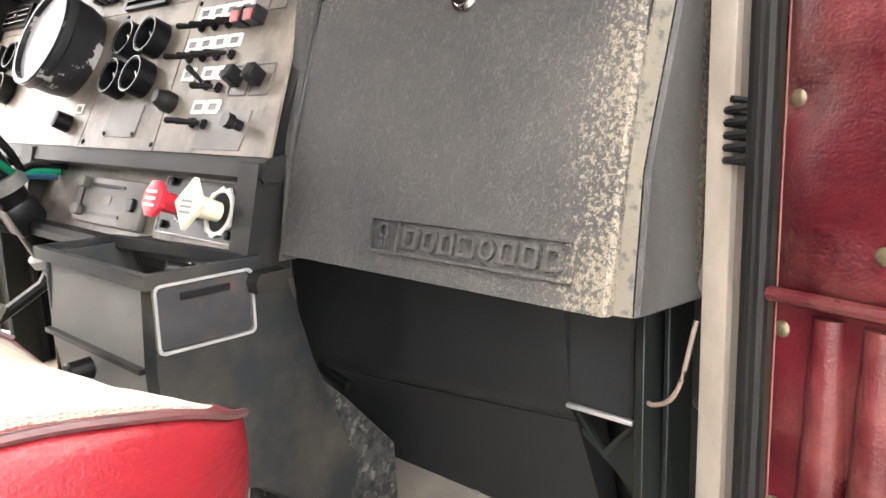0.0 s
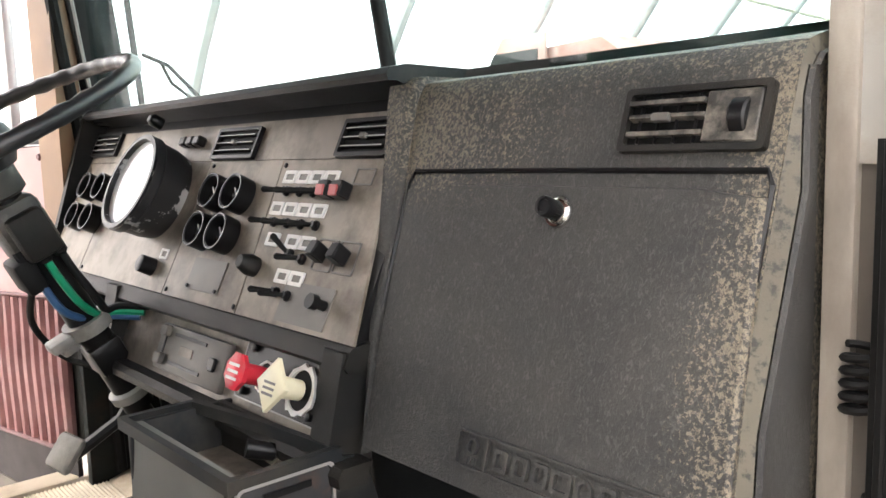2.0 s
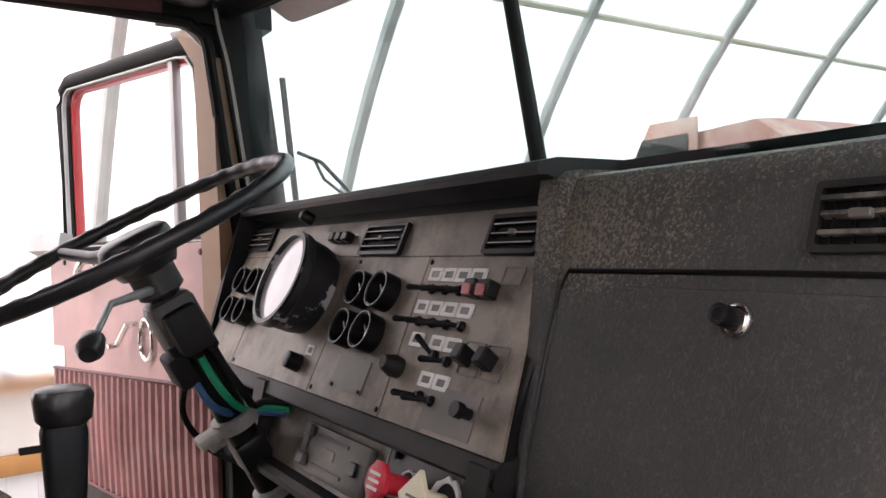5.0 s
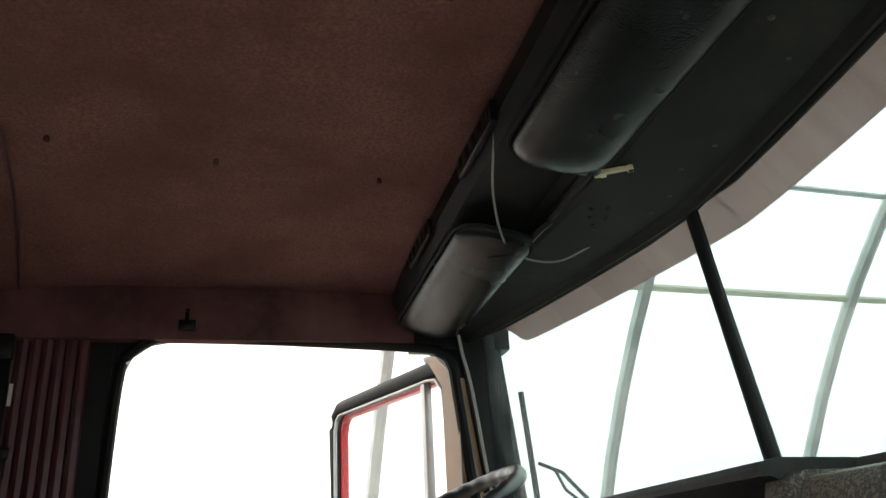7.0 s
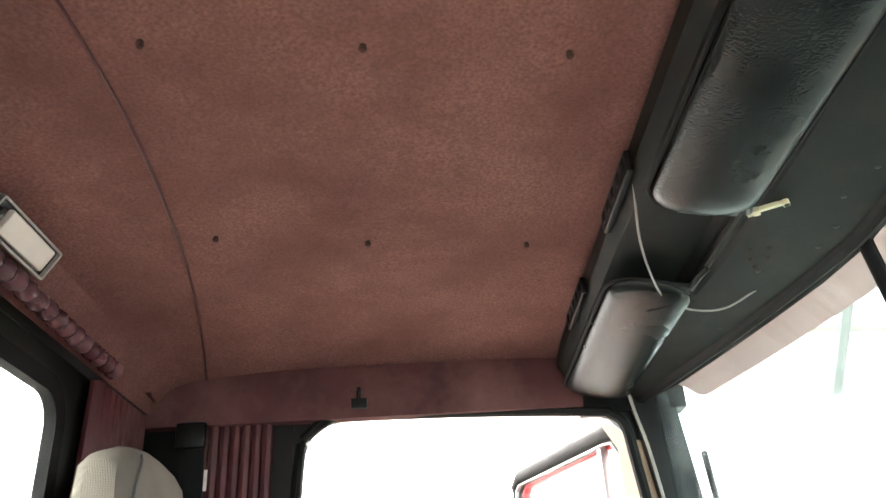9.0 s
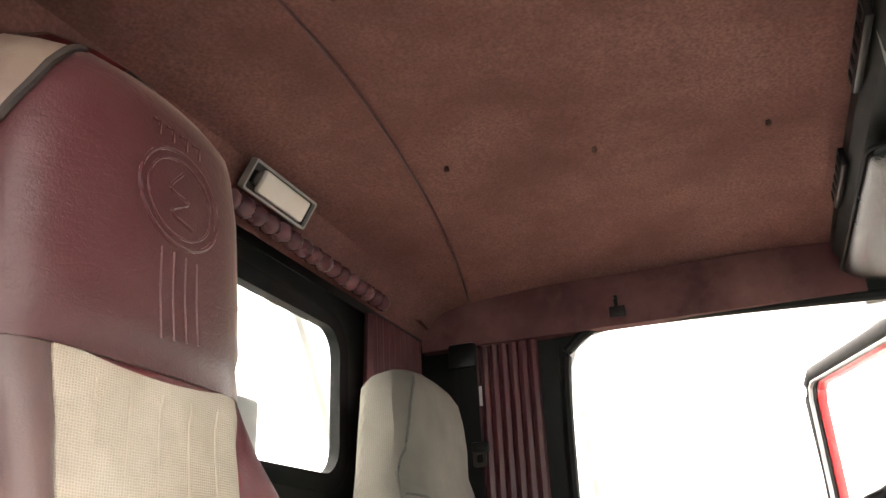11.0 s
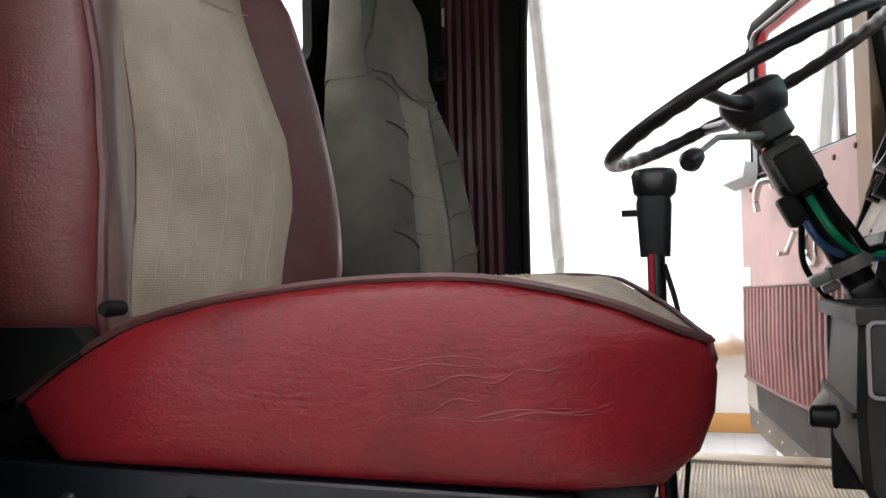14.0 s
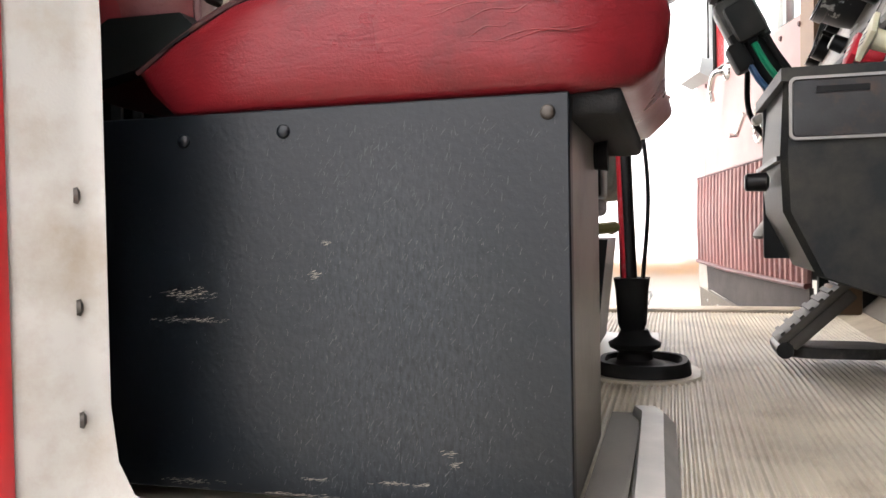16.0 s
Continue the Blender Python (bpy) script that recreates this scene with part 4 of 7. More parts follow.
# glovebox door, hinged along its lower edge
g0, g1 = 0.449, 0.742
door = bmesh.new()
rows = []
for x, inset in ((0.424, 0.004), (0.427, 0.0), (0.5, 0), (0.65, 0), (0.8, 0), (0.862, 0), (0.866, 0.004)):
    zs = [g0, 0.5, 0.56, 0.565, 0.62, 0.68, 0.728, g1 - (0.006 if inset or x > 0.86 or x < 0.428 else 0)]
    row = []
    for z in zs:
        yp = 0.491 + 0.349 * (z - 0.741) if z >= 0.56 else 0.4278 + 0.3 * (z - 0.56)
        row.append((x + 0.018 * (1 - (z - g0) / (g1 - g0)), yp - 0.007 + inset, z))
    row += [(q[0], q[1] + 0.012, q[2]) for q in row[::-1]]
    rows.append(row)
gd = part("glovebox_door", add_rings(door, rows), pad_black, dash, "black leather-grained glovebox door with embossed badge", smooth=20)
part("door_gap", tube([on_p(x, z, 0.0005).translation for x, z in ((0.4215, 0.572), (0.42, 0.66), (0.419, 0.742), (0.426, 0.756), (0.64, 0.757), (0.862, 0.757), (0.868, 0.745), (0.868, 0.66), (0.867, 0.572))], 0.0028, 5), satin_black, gd)
KN = on_p(0.664, 0.7155, 0.006)
part("knob", lathe([(0.0092, 0.0), (0.0092, 0.016), (0.0102, 0.017), (0.0102, 0.025), (0.0094, 0.027), (0.0065, 0.0273), (0.006, 0.0262)], KN, 28), satin_black, gd, "black push knob")
part("knob_collar", lathe([(0.0158, 0.0), (0.016, 0.002), (0.015, 0.004), (0.0135, 0.0035), (0.0118, 0.0035), (0.0118, 0.005), (0.0105, 0.006)], KN @ pose(0, 0, 0.001), 32), chrome, gd, "chrome knob collar")
for k in range(24):
    part("knurl", box((-0.0004, 0.009, 0.006), (0.0004, 0.01, 0.016), KN @ pose(0, 0, 0, 0, 0, 15 * k)), black_plastic, gd)
EM = face_frame((0.722, 0.4278 + 0.3 * (0.487 - 0.56) - 0.0072, 0.487), (1, 0, 0), (0, 0.3, 1))
EM = EM @ pose(0, 0, 0.002)
part("badge_frame", ring_frame(rounded(0.254, 0.036, 0.002, 2), rounded(0.249, 0.031, 0.002, 2), -0.002, 0.0018, EM), pad_black, gd)
part("badge_divider", box((-0.087, -0.016, -0.002), (-0.085, 0.016, 0.0016), EM), pad_black, gd)
part("badge_mark", ring_frame(rounded(0.013, 0.016, 0.006, 4), rounded(0.009, 0.012, 0.0045, 4), -0.002, 0.0022, EM @ pose(-0.106, 0.004, 0)), pad_black, gd)
for k in range(3):
    part("badge_mark_bar", box((-0.1115 + 0.0045 * k, -0.0135, -0.002), (-0.109 + 0.0045 * k, -0.006, 0.002), EM), pad_black, gd)
for k in range(8):
    x = -0.076 + 0.0245 * k
    outer_o = rounded(0.018 + (0.005 if k == 3 else 0), 0.021, 0.003 if k != 4 else 0.0095, 3)
    inner_o = rounded(0.0105 + (0.005 if k == 3 else 0), 0.0135, 0.002 if k != 4 else 0.005, 3)
    part("embossed_bar", ring_frame(outer_o, inner_o, -0.002, 0.0024, EM @ pose(x + 0.01, 0, 0)), pad_black, gd)


worn_vent = material("dust_worn_black_plastic", (0.03, 0.029, 0.027), 0.5, spec=0.4, vary=0.4, scale=60, grain=0.4, dirt=(0.15, 0.135, 0.112), dirt_amount=0.44, dirt_scale=45, dirt_sharp=0.1)


def vent(name, m, w, h, rows_n, label, wheel=False):
    """An air vent with slats; m is its centre on the face."""
    v = part(name, ring_frame(rounded(w, h, 0.004, 3), rounded(w - 0.012, h - 0.012, 0.003, 3), -0.004, 0.006, m), black_plastic if wheel else satin_black, dash, label)
    # near-black sheet: the shade deep inside the vent put into its colour
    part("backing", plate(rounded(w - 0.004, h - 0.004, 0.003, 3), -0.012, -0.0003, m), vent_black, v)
    span = w - 0.016
    left = -span / 2
    right = span / 2 - (0.05 if wheel else 0)
    for k in range(rows_n):
        y = (h - 0.016) * ((k + 0.5) / rows_n - 0.5)
        part("slat", box((left, y - 0.0012, -0.004), (right, y + 0.0004, 0.0068) if not wheel else (right, y + 0.003, 0.007), m @ pose(0, 0, 0, (0, -14, 9)[k] if wheel else 0, 0, 0), bevel=0.0004, seg=1), vent_black if not wheel else worn_vent, v)
        if not wheel:
            part("slat_edge", box((left + 0.004, y - 0.0012, 0.0068), (right - 0.004, y + 0.0004, 0.0078), m), edging, v, "bright slat edge")
    for k in range(4 if wheel else 0):
        x = left + (right - left) * (k + 0.5) / 4
        part("fin", box((x - 0.0008, -(h - 0.016) / 2, -0.005), (x + 0.0008, (h - 0.016) / 2, 0.003), m), satin_black, v)
    part("tab", box(((-0.012 if wheel else -0.006) + (left + right) / 2, -0.004, 0.004), (0.006 + (left + right) / 2, 0.004, 0.011), m, bevel=0.001, seg=1), plate_grey, v)
    if wheel:
        part("vent_plate", box((right, -(h - 0.014) / 2, -0.004), (span / 2, (h - 0.014) / 2, 0.006), m, bevel=0.0015, seg=1), worn_vent, v)
        part("thumb_wheel", lathe([(0.016, -0.008), (0.018, -0.006), (0.018, 0.006), (0.016, 0.008)], m @ pose(right + 0.032, 0, -0.004, 0, 90, 0), 20), satin_black, v)
    return v


vent("air_vent", on_p(0.787, 0.8005, 0.002), 0.142, 0.06, 3, "dusty black air vent with a thumb wheel", True)
vent("air_vent", on_g(0.3, 0.798, 0.002), 0.115, 0.056, 3, "black air vent with three slats")
vent("air_vent", on_g(-0.06, 0.7985, 0.002), 0.145, 0.056, 3, "black air vent with three slats")
vent("air_vent", on_g(-0.67, 0.809, 0.002), 0.148, 0.054, 3, "black air vent with three slats")

# brow over the gauges, recess behind it, and lower bars
bm = bmesh.new()
add_rings(bm, [[(x, y + 0.012 * e, z) for y, z in ((0.5, 0.868), (0.497, 0.876), (0.503, 0.884), (0.53, 0.889), (0.66 - vee(x), 0.887), (0.63 - vee(x) * 0.7, 0.86), (0.575, 0.846), (0.56, 0.846), (0.515, 0.868))] for x, e in ((-0.748, 1), (-0.74, 0), (-0.5, 0), (-0.2, 0), (0.1, 0), (0.373, 0))])
part("brow", bm, brow_black, dash, "black hooded brow over the gauges", smooth=30)
bm = bmesh.new()
add_rings(bm, [[(x, 0.498 + 0.5 * (z - 0.753) + 0.006 + d, z) for z, d in ((0.55, 0), (0.86, 0), (0.86, 0.03), (0.55, 0.03))] for x in (-0.745, 0.41)])
part("panel_backing", bm, satin_black, dash, smooth=False)
bm = bmesh.new()
add_rings(bm, [[(x, y, z) for y, z in ((0.5, 0.874), (0.42, 0.62), (0.395, 0.548), (0.42, 0.54), (0.5, 0.6), (0.6, 0.874))] for x in (-0.765, -0.745)])
part("end_cheek", bm, black_plastic, dash, "black cheek at the driver end of the gauges", smooth=False)


def metal_panel(x0, x1, z0, z1, skew0, skew1):
    """A metal instrument panel between two slanting seams."""
    o = [(x0 + skew0, (z0 - 0.753) * 1.118), (x1 + skew1, (z0 - 0.753) * 1.118), (x1, (z1 - 0.753) * 1.118), (x0, (z1 - 0.753) * 1.118)]
    return part("instrument_panel", plate(o, -0.004, 0.0, GM), beige_panel, dash, "dusty beige metal instrument panel", smooth=False)


metal_panel(-0.742, -0.548, 0.558, 0.772, 0.0, 0.0)
metal_panel(-0.545, -0.132, 0.558, 0.772, 0.0, 0.0)
metal_panel(-0.129, 0.104, 0.558, 0.772, 0.0, 0.02)
metal_panel(0.107, 0.366, 0.558, 0.772, 0.02, 0.05)
part("upper_panel", plate([(-0.742, 0.0225), (0.371, 0.0225), (0.371, 0.09), (-0.742, 0.09)], -0.004, 0.0, GM), beige_panel, dash, "dusty beige metal strip between the vents", smooth=False)
for x in (-0.13, 0.105, -0.546):
    for z in (0.566, 0.764):
        part("panel_screw", lathe([(0.004, 0), (0.004, 0.002), (0.002, 0.003)], on_g(x + 0.012, z), 8), satin_black, dash)
# bar under the gauges and the lower switch strip
bm = bmesh.new()
add_rings(bm, [[(x, y + (0.02 if x < -0.6 else 0), z) for y, z in ((0.398, 0.557), (0.392, 0.552), (0.385, 0.535), (0.389, 0.529), (0.43, 0.529), (0.43, 0.56))] for x in (-0.745, -0.5, 0.0, 0.42)])
part("lower_bar", bm, black_plastic, dash, "black padded bar under the gauges", smooth=30)
bm = bmesh.new()
add_rings(bm, [[(x, y, z) for y, z in ((0.358, 0.43), (0.352, 0.42), (0.354, 0.407), (0.39, 0.405), (0.4, 0.43))] for x in (-0.29, 0.0, 0.446)])
part("bottom_bar", bm, black_plastic, dash, smooth=30)
part("strip_end", add_rings(bmesh.new(), [[(x, y, z) for y, z in ((0.352, 0.407), (0.386, 0.555), (0.43, 0.555), (0.42, 0.407))] for x in (-0.34, -0.29)]), black_plastic, dash, smooth=False)
part("strip_end", add_rings(bmesh.new(), [[(x, y, z) for y, z in ((0.353, 0.41), (0.387, 0.552), (0.43, 0.552), (0.42, 0.41))] for x in (0.374, 0.415)]), black_plastic, dash, smooth=False)
part("strip_panel", plate([(-0.3, -0.1), (0.376, -0.09), (0.376, 0.035), (-0.3, 0.03)], -0.016, -0.012, LM), beige_panel, dash, "dusty metal switch strip", smooth=False)

# four gauges in each cluster
GR = 0.025


def gauge(x, z, r=GR, deep=0.03):
    g = part("gauge", ring_frame([(r * math.cos(k * math.tau / 28), r * math.sin(k * math.tau / 28)) for k in range(28)], [(r * 0.86 * math.cos(k * math.tau / 28), r * 0.86 * math.sin(k * math.tau / 28)) for k in range(28)], -0.002, deep, on_g(x, z)), satin_black, dash, "round black hooded gauge")
    part("rim", ring_frame([(r * 1.0 * math.cos(k * math.tau / 28), r * 1.0 * math.sin(k * math.tau / 28)) for k in range(28)], [(r * 0.93 * math.cos(k * math.tau / 28), r * 0.93 * math.sin(k * math.tau / 28)) for k in range(28)], deep, deep + 0.0015, on_g(x, z)), rim_metal, g, "thin bright rim")
    part("glass", lathe([(r * 0.87, 0.0), (r * 0.86, deep * 0.35), (r * 0.7, deep * 0.5), (r * 0.35, deep * 0.58), (r * 0.05, deep * 0.6)], on_g(x, z), 24), gauge_dark, g)
    part("needle", box((-0.0012, -0.004, deep * 0.6), (0.0012, r * 0.5, deep * 0.62), on_g(x, z) @ pose(0, 0, 0, 0, 0, 50)), label_white, g)
    return g


for x in (-0.048, 0.027):
    for z in (0.716, 0.657):
        gauge(x, z, 0.0295, 0.026)
for x in (-0.643, -0.556):
    for z in (0.716, 0.655):
        gauge(x, z, 0.029, 0.026)
# large tachometer in a round housing
T = on_g(-0.256, 0.7085) @ Matrix.Diagonal((0.96, 0.96, 0.72, 1))
tach = part("tachometer", lathe([(0.082, -0.002), (0.088, 0.03), (0.09, 0.075), (0.094, 0.08), (0.094, 0.1), (0.089, 0.104), (0.083, 0.104), (0.083, 0.09)], T, 40), material("chipped_black_housing", (0.02, 0.02, 0.021), 0.4, vary=0.3, scale=10, grain=0.1, dirt=(0.5, 0.5, 0.48), dirt_amount=0.42, dirt_scale=18, dirt_sharp=0.012), dash, "large round tachometer in a chipped black housing")
part("dial", lathe([(0.083, 0.088), (0.083, 0.094), (0.02, 0.096)], T, 40), dial_white, tach, "dial glass with a pale reflection painted in")
part("rim", ring_frame([(0.093 * math.cos(k * math.tau / 40), 0.093 * math.sin(k * math.tau / 40)) for k in range(40)], [(0.084 * math.cos(k * math.tau / 40), 0.084 * math.sin(k * math.tau / 40)) for k in range(40)], 0.1035, 0.107, T), satin_black, tach)
part("warning_lamp", lathe([(0.012, 0), (0.012, 0.02), (0.007, 0.026)], on_g(-0.34, 0.83, 0.03), 14), dark_metal, dash, "dark indicator lamp on the brow side")
for k in range(3):
    part("indicator_lens", box((-0.012, -0.009, 0), (0.012, 0.009, 0.018), on_g(-0.25 + 0.028 * k, 0.803), bevel=0.003, seg=1), satin_black, dash)
part("tag", ring_frame(rounded(0.03, 0.018, 0.002, 2), rounded(0.02, 0.01, 0.001, 2), 0.0, 0.002, on_g(-0.175, 0.617)), label_white, dash)
part("control_knob", lathe([(0.016, 0), (0.015, 0.025), (0.011, 0.027)], on_g(-0.203, 0.593), 16), satin_black, dash, "black round control knob")
part("blank_plate", plate(rounded(0.108, 0.052, 0.003, 2), 0.0, 0.0015, on_g(0.002, 0.598)), plate_grey, dash, "blank grey cover plate")
for x in (-0.046, 0.05):
    part("panel_screw", lathe([(0.003, 0), (0.003, 0.003)], on_g(x, 0.579, 0.0015), 8), satin_black, dash)

# rows of toggle switches under white label plates


def label_plate(x, z):
    p = part("label_plate", ring_frame(rounded(0.033, 0.02, 0.0015, 2), rounded(0.021, 0.0095, 0.001, 2), 0.0, 0.0025, on_g(x, z)), label_white, dash, "white framed switch label plate")
    part("label_insert", plate(rounded(0.021, 0.0095, 0.001, 2), 0.0, 0.001, on_g(x, z)), plate_grey, p)


def toggle(x, z, tilt=(-60, 0)):
    m = on_g(x, z)
    t = part("toggle_switch", lathe([(0.0075, 0), (0.0075, 0.004), (0.005, 0.006), (0.005, 0.009)], m, 12), satin_black, dash, "black toggle switch")
    d = pose(0, 0, 0, tilt[0], tilt[1], 0)
    part("lever", lathe([(0.0028, 0.0), (0.0042, 0.028), (0.0048, 0.034), (0.003, 0.037)], m @ pose(0, 0, 0.006) @ d, 10), black_rubber, t)


for k in range(4):
    label_plate(0.1425 + 0.0355 * k, 0.747)
    label_plate(0.138 + 0.0365 * k, 0.703)
    toggle(0.15 + 0.0355 * k - 0.003, 0.727, (10, -62))
    toggle(0.146 + 0.0365 * k - 0.003, 0.684, (10, -60))
for x in (0.157, 0.21, 0.2465):
    label_plate(x, 0.661)
for x in (0.216, 0.252):
    label_plate(x, 0.6165)
toggle(0.216, 0.645, (-30, -58))
toggle(0.249, 0.641, (10, -60))
toggle(0.215, 0.596, (10, -58))
toggle(0.246, 0.594, (10, -52))
for x in (0.262, 0.293):
    r = part("rocker_switch", box((-0.013, -0.011, 0), (0.013, 0.011, 0.02), on_g(x, 0.728), bevel=0.002, seg=1), satin_black, dash, "black rocker switch with a red face")
    part("rocker_face", box((-0.009, -0.0075, 0.0195), (0.009, 0.0075, 0.023), on_g(x, 0.728) @ pose(0, 0, 0, 12, 0, 0), bevel=0.001, seg=1), lamp_red, r, "red rocker face")
part("blank_tag", ring_frame(rounded(0.042, 0.024, 0.002, 2), rounded(0.038, 0.02, 0.002, 2), 0.0, 0.0015, on_g(0.322, 0.749)), plate_grey, dash)
for x in (0.297, 0.345):
    s = part("switch_plate", ring_frame(rounded(0.044, 0.044, 0.003, 2), rounded(0.04, 0.04, 0.003, 2), 0.0, 0.002, on_g(x, 0.65)), plate_grey, dash)
    part("switch_body", box((-0.009, -0.011, 0), (0.009, 0.011, 0.024), on_g(x - 0.004, 0.648) @ pose(0, 0, 0, -14, 0, 0), bevel=0.002, seg=1), satin_black, s)
part("control_knob", lathe([(0.015, 0), (0.016, 0.012), (0.011, 0.026), (0.009, 0.028)], on_g(0.136, 0.622), 16), black_plastic, dash, "dusty round control knob")
part("cover_plate", plate(rounded(0.115, 0.055, 0.002, 2), 0.0, 0.0015, on_g(0.29, 0.588)), plate_grey, dash, "grey cover plate with a small knob")
part("small_knob", lathe([(0.007, 0), (0.007, 0.012), (0.01, 0.014), (0.01, 0.024)], on_g(0.335, 0.592, 0.0015), 14), satin_black, dash)

# cover box and brake valves on the lower strip
rb = part("radio_blank", box((-0.116, -0.036, -0.012), (0.116, 0.038, 0.0), on_l(0.0, 0.477, 0.002), bevel=0.004), plate_grey, dash, "grimy grey radio blanking plate with slots")
for z in (0.5, 0.458):
    part("slot", box((-0.06, -0.0025, 0.0), (0.05, 0.0025, 0.0015), on_l(0.0, z, 0.0022)), satin_black, rb)
    part("clip", box((-0.012, -0.009, 0.0), (0.012, 0.009, 0.01), on_l(-0.088, z + 0.002, 0.002), bevel=0.002, seg=1), plate_grey, rb)
part("slot", box((-0.002, -0.018, 0.0), (0.002, 0.018, 0.0015), on_l(-0.09, 0.478, 0.0022)), satin_black, rb)
part("latch", box((-0.01, -0.01, 0.0), (0.01, 0.01, 0.006), on_l(0.085, 0.478, 0.002), bevel=0.002, seg=1), satin_black, rb)
part("maker_plate", plate(rounded(0.045, 0.014, 0.002, 2), 0, 0.001, on_l(-0.01, 0.48, 0.0022)), beige_panel, rb)
vp = part("valve_plate", plate(rounded(0.2, 0.078, 0.003, 2), -0.006, 0.0, on_l(0.256, 0.488, -0.004)), satin_black, dash, "black brake valve plate edged in bare metal")
part("plate_edge", ring_frame(rounded(0.202, 0.08, 0.003, 2), rounded(0.198, 0.076, 0.003, 2), -0.004, 0.0012, on_l(0.256, 0.488, -0.004)), edging, vp)
for x, r, w in ((0.222, 0.019, 0.003), (0.312, 0.026, 0.008)):
    ring_pts = [((r + w * (0.8 + 0.35 * math.sin(5.3 * k))) * math.cos(k * math.tau / 26), (r + w * (0.8 + 0.35 * math.cos(3.7 * k))) * math.sin(k * math.tau / 26)) for k in range(26)]
    part("sealant_ring", ring_frame(ring_pts, [(r * math.cos(k * math.tau / 26), r * math.sin(k * math.tau / 26)) for k in range(26)], 0, 0.004, on_l(x, 0.487, -0.004)), label_white, vp, "ragged white sealant ring")
    part("bore", lathe([(r, 0), (r * 0.6, 0.001)], on_l(x, 0.487, -0.003), 20), black_rubber, vp)
for x, z in ((0.345, 0.52), (0.345, 0.462), (0.18, 0.518), (0.178, 0.462)):
    part("bolt", lathe([(0.006, 0), (0.006, 0.005), (0.004, 0.006)], on_l(x, z, -0.003), 8), satin_black, vp)
m = on_l(0.222, 0.487, 0.0) @ Matrix.Diagonal((1, 1, 0.65, 1))
v1 = part("valve_knob", lathe([(0.013, 0), (0.014, 0.05), (0.013, 0.056)], m, 18), valve_red, dash, "red octagonal air supply knob pulled out")
part("knob_head", lathe([(0.015, 0.05), (0.025, 0.057), (0.026, 0.068), (0.022, 0.072)], m @ pose(0, 0, 0, 0, 0, 22.5), 8), valve_red, v1)
for k in range(3):
    part("lettering_bar", box((-0.014, -0.0025, 0), (0.014, 0.0015, 0.0006), m @ pose(0, 0.009 - 0.009 * k, 0.0722)), label_white, v1)
m = on_l(0.312, 0.487, 0.0) @ Matrix.Diagonal((1, 1, 0.58, 1))
v2 = part("valve_knob", lathe([(0.013, 0), (0.0145, 0.055), (0.013, 0.06)], m, 18), valve_cream, dash, "cream diamond parking brake knob pulled out")
part("knob_head", lathe([(0.018, 0.056), (0.034, 0.064), (0.034, 0.074), (0.03, 0.077)], m, 4), valve_cream, v2)
for k in range(3):
    part("lettering_bar", box((-0.013, -0.0022, 0), (0.013, 0.001, 0.0006), m @ pose(0, 0.003 - 0.007 * k, 0.0772)), plate_grey, v2)

# ---- centre console with its tray and ashtray ----
bright_trim = material("bright_worn_trim", (0.36, 0.355, 0.34), 0.35, metal=0.35, vary=0.15, grain=0)
cons_grey = material("grey_console_plastic", (0.013, 0.015, 0.0165), 0.5, spec=0.3, vary=0.25, scale=6, grain=0.35, grain_scale=700, dirt=(0.055, 0.05, 0.04), dirt_amount=0.36, dirt_scale=8)
con = thing("centre_console", "black plastic centre console with an open dusty tray", "console")
bm = bmesh.new()
x0, x1 = 0.135, 0.42
side = [(0.235, 0.446), (0.23, 0.34), (0.233, 0.27), (0.272, 0.188), (0.352, 0.16), (0.46, 0.075), (0.5, 0.13), (0.436, 0.3), (0.4, 0.43), (0.372, 0.438)]
add_rings(bm, [[(x1 - 0.012, y, z) for y, z in side], [(x1, y + 0.008, z - 0.004 if z > 0.4 else z) for y, z in side]])
part("side_panel", bm, cons_grey, con, "black grained side of the console", smooth=30)
bm = bmesh.new()
fr = [(0.243, 0.44), (0.235, 0.34), (0.24, 0.27), (0.28, 0.19), (0.36, 0.163)]
add_rings(bm, [[(x, y, z) for y, z in fr] + [(x, y + 0.012, z) for y, z in fr[::-1]] for x in (x0, 0.2, 0.3, 0.409)])
part("front_panel", bm, material("pale_grey_console_front", (0.2, 0.2, 0.185), 0.55, vary=0.2, scale=6, grain=0.2), con, "paler grey front of the console", smooth=30)
part("front_seam", box((x0 - 0.002, 0.227, 0.335), (0.4, 0.24, 0.341)), satin_black, con)
part("front_knob", lathe([(0.008, 0), (0.014, 0.004), (0.013, 0.03), (0.01, 0.033)], face_frame((0.267, 0.232, 0.315), (1, 0, 0), (0, 0, 1)), 14), satin_black, con, "small black knob")
part("left_wall", box((x0 - 0.006, 0.237, 0.2), (x0 + 0.006, 0.6, 0.44), bevel=0.003), cons_grey, con)
bm = bmesh.new()
loop_o = [(x0 - 0.012, 0.228), (x1 + 0.006, 0.23), (x1 + 0.006, 0.372), (0.28, 0.36), (x0 - 0.012, 0.335)]
loop_i = [(x0 - 0.002, 0.238), (x1 - 0.005, 0.24), (x1 - 0.005, 0.362), (0.28, 0.35), (x0 - 0.002, 0.326)]
add_frame(bm, loop_o, loop_i, 0.432, 0.448, Matrix.Identity(4))
part("tray_rim", bm, cons_grey, con, "worn raised rim of the tray")
part("tray_floor", box((x0, 0.24, 0.372), (x1 - 0.012, 0.372, 0.378)), beige_panel, con, "dusty tray floor")
part("tray_back", box((x0, 0.362, 0.372), (x1 - 0.012, 0.37, 0.442)), black_plastic, con)
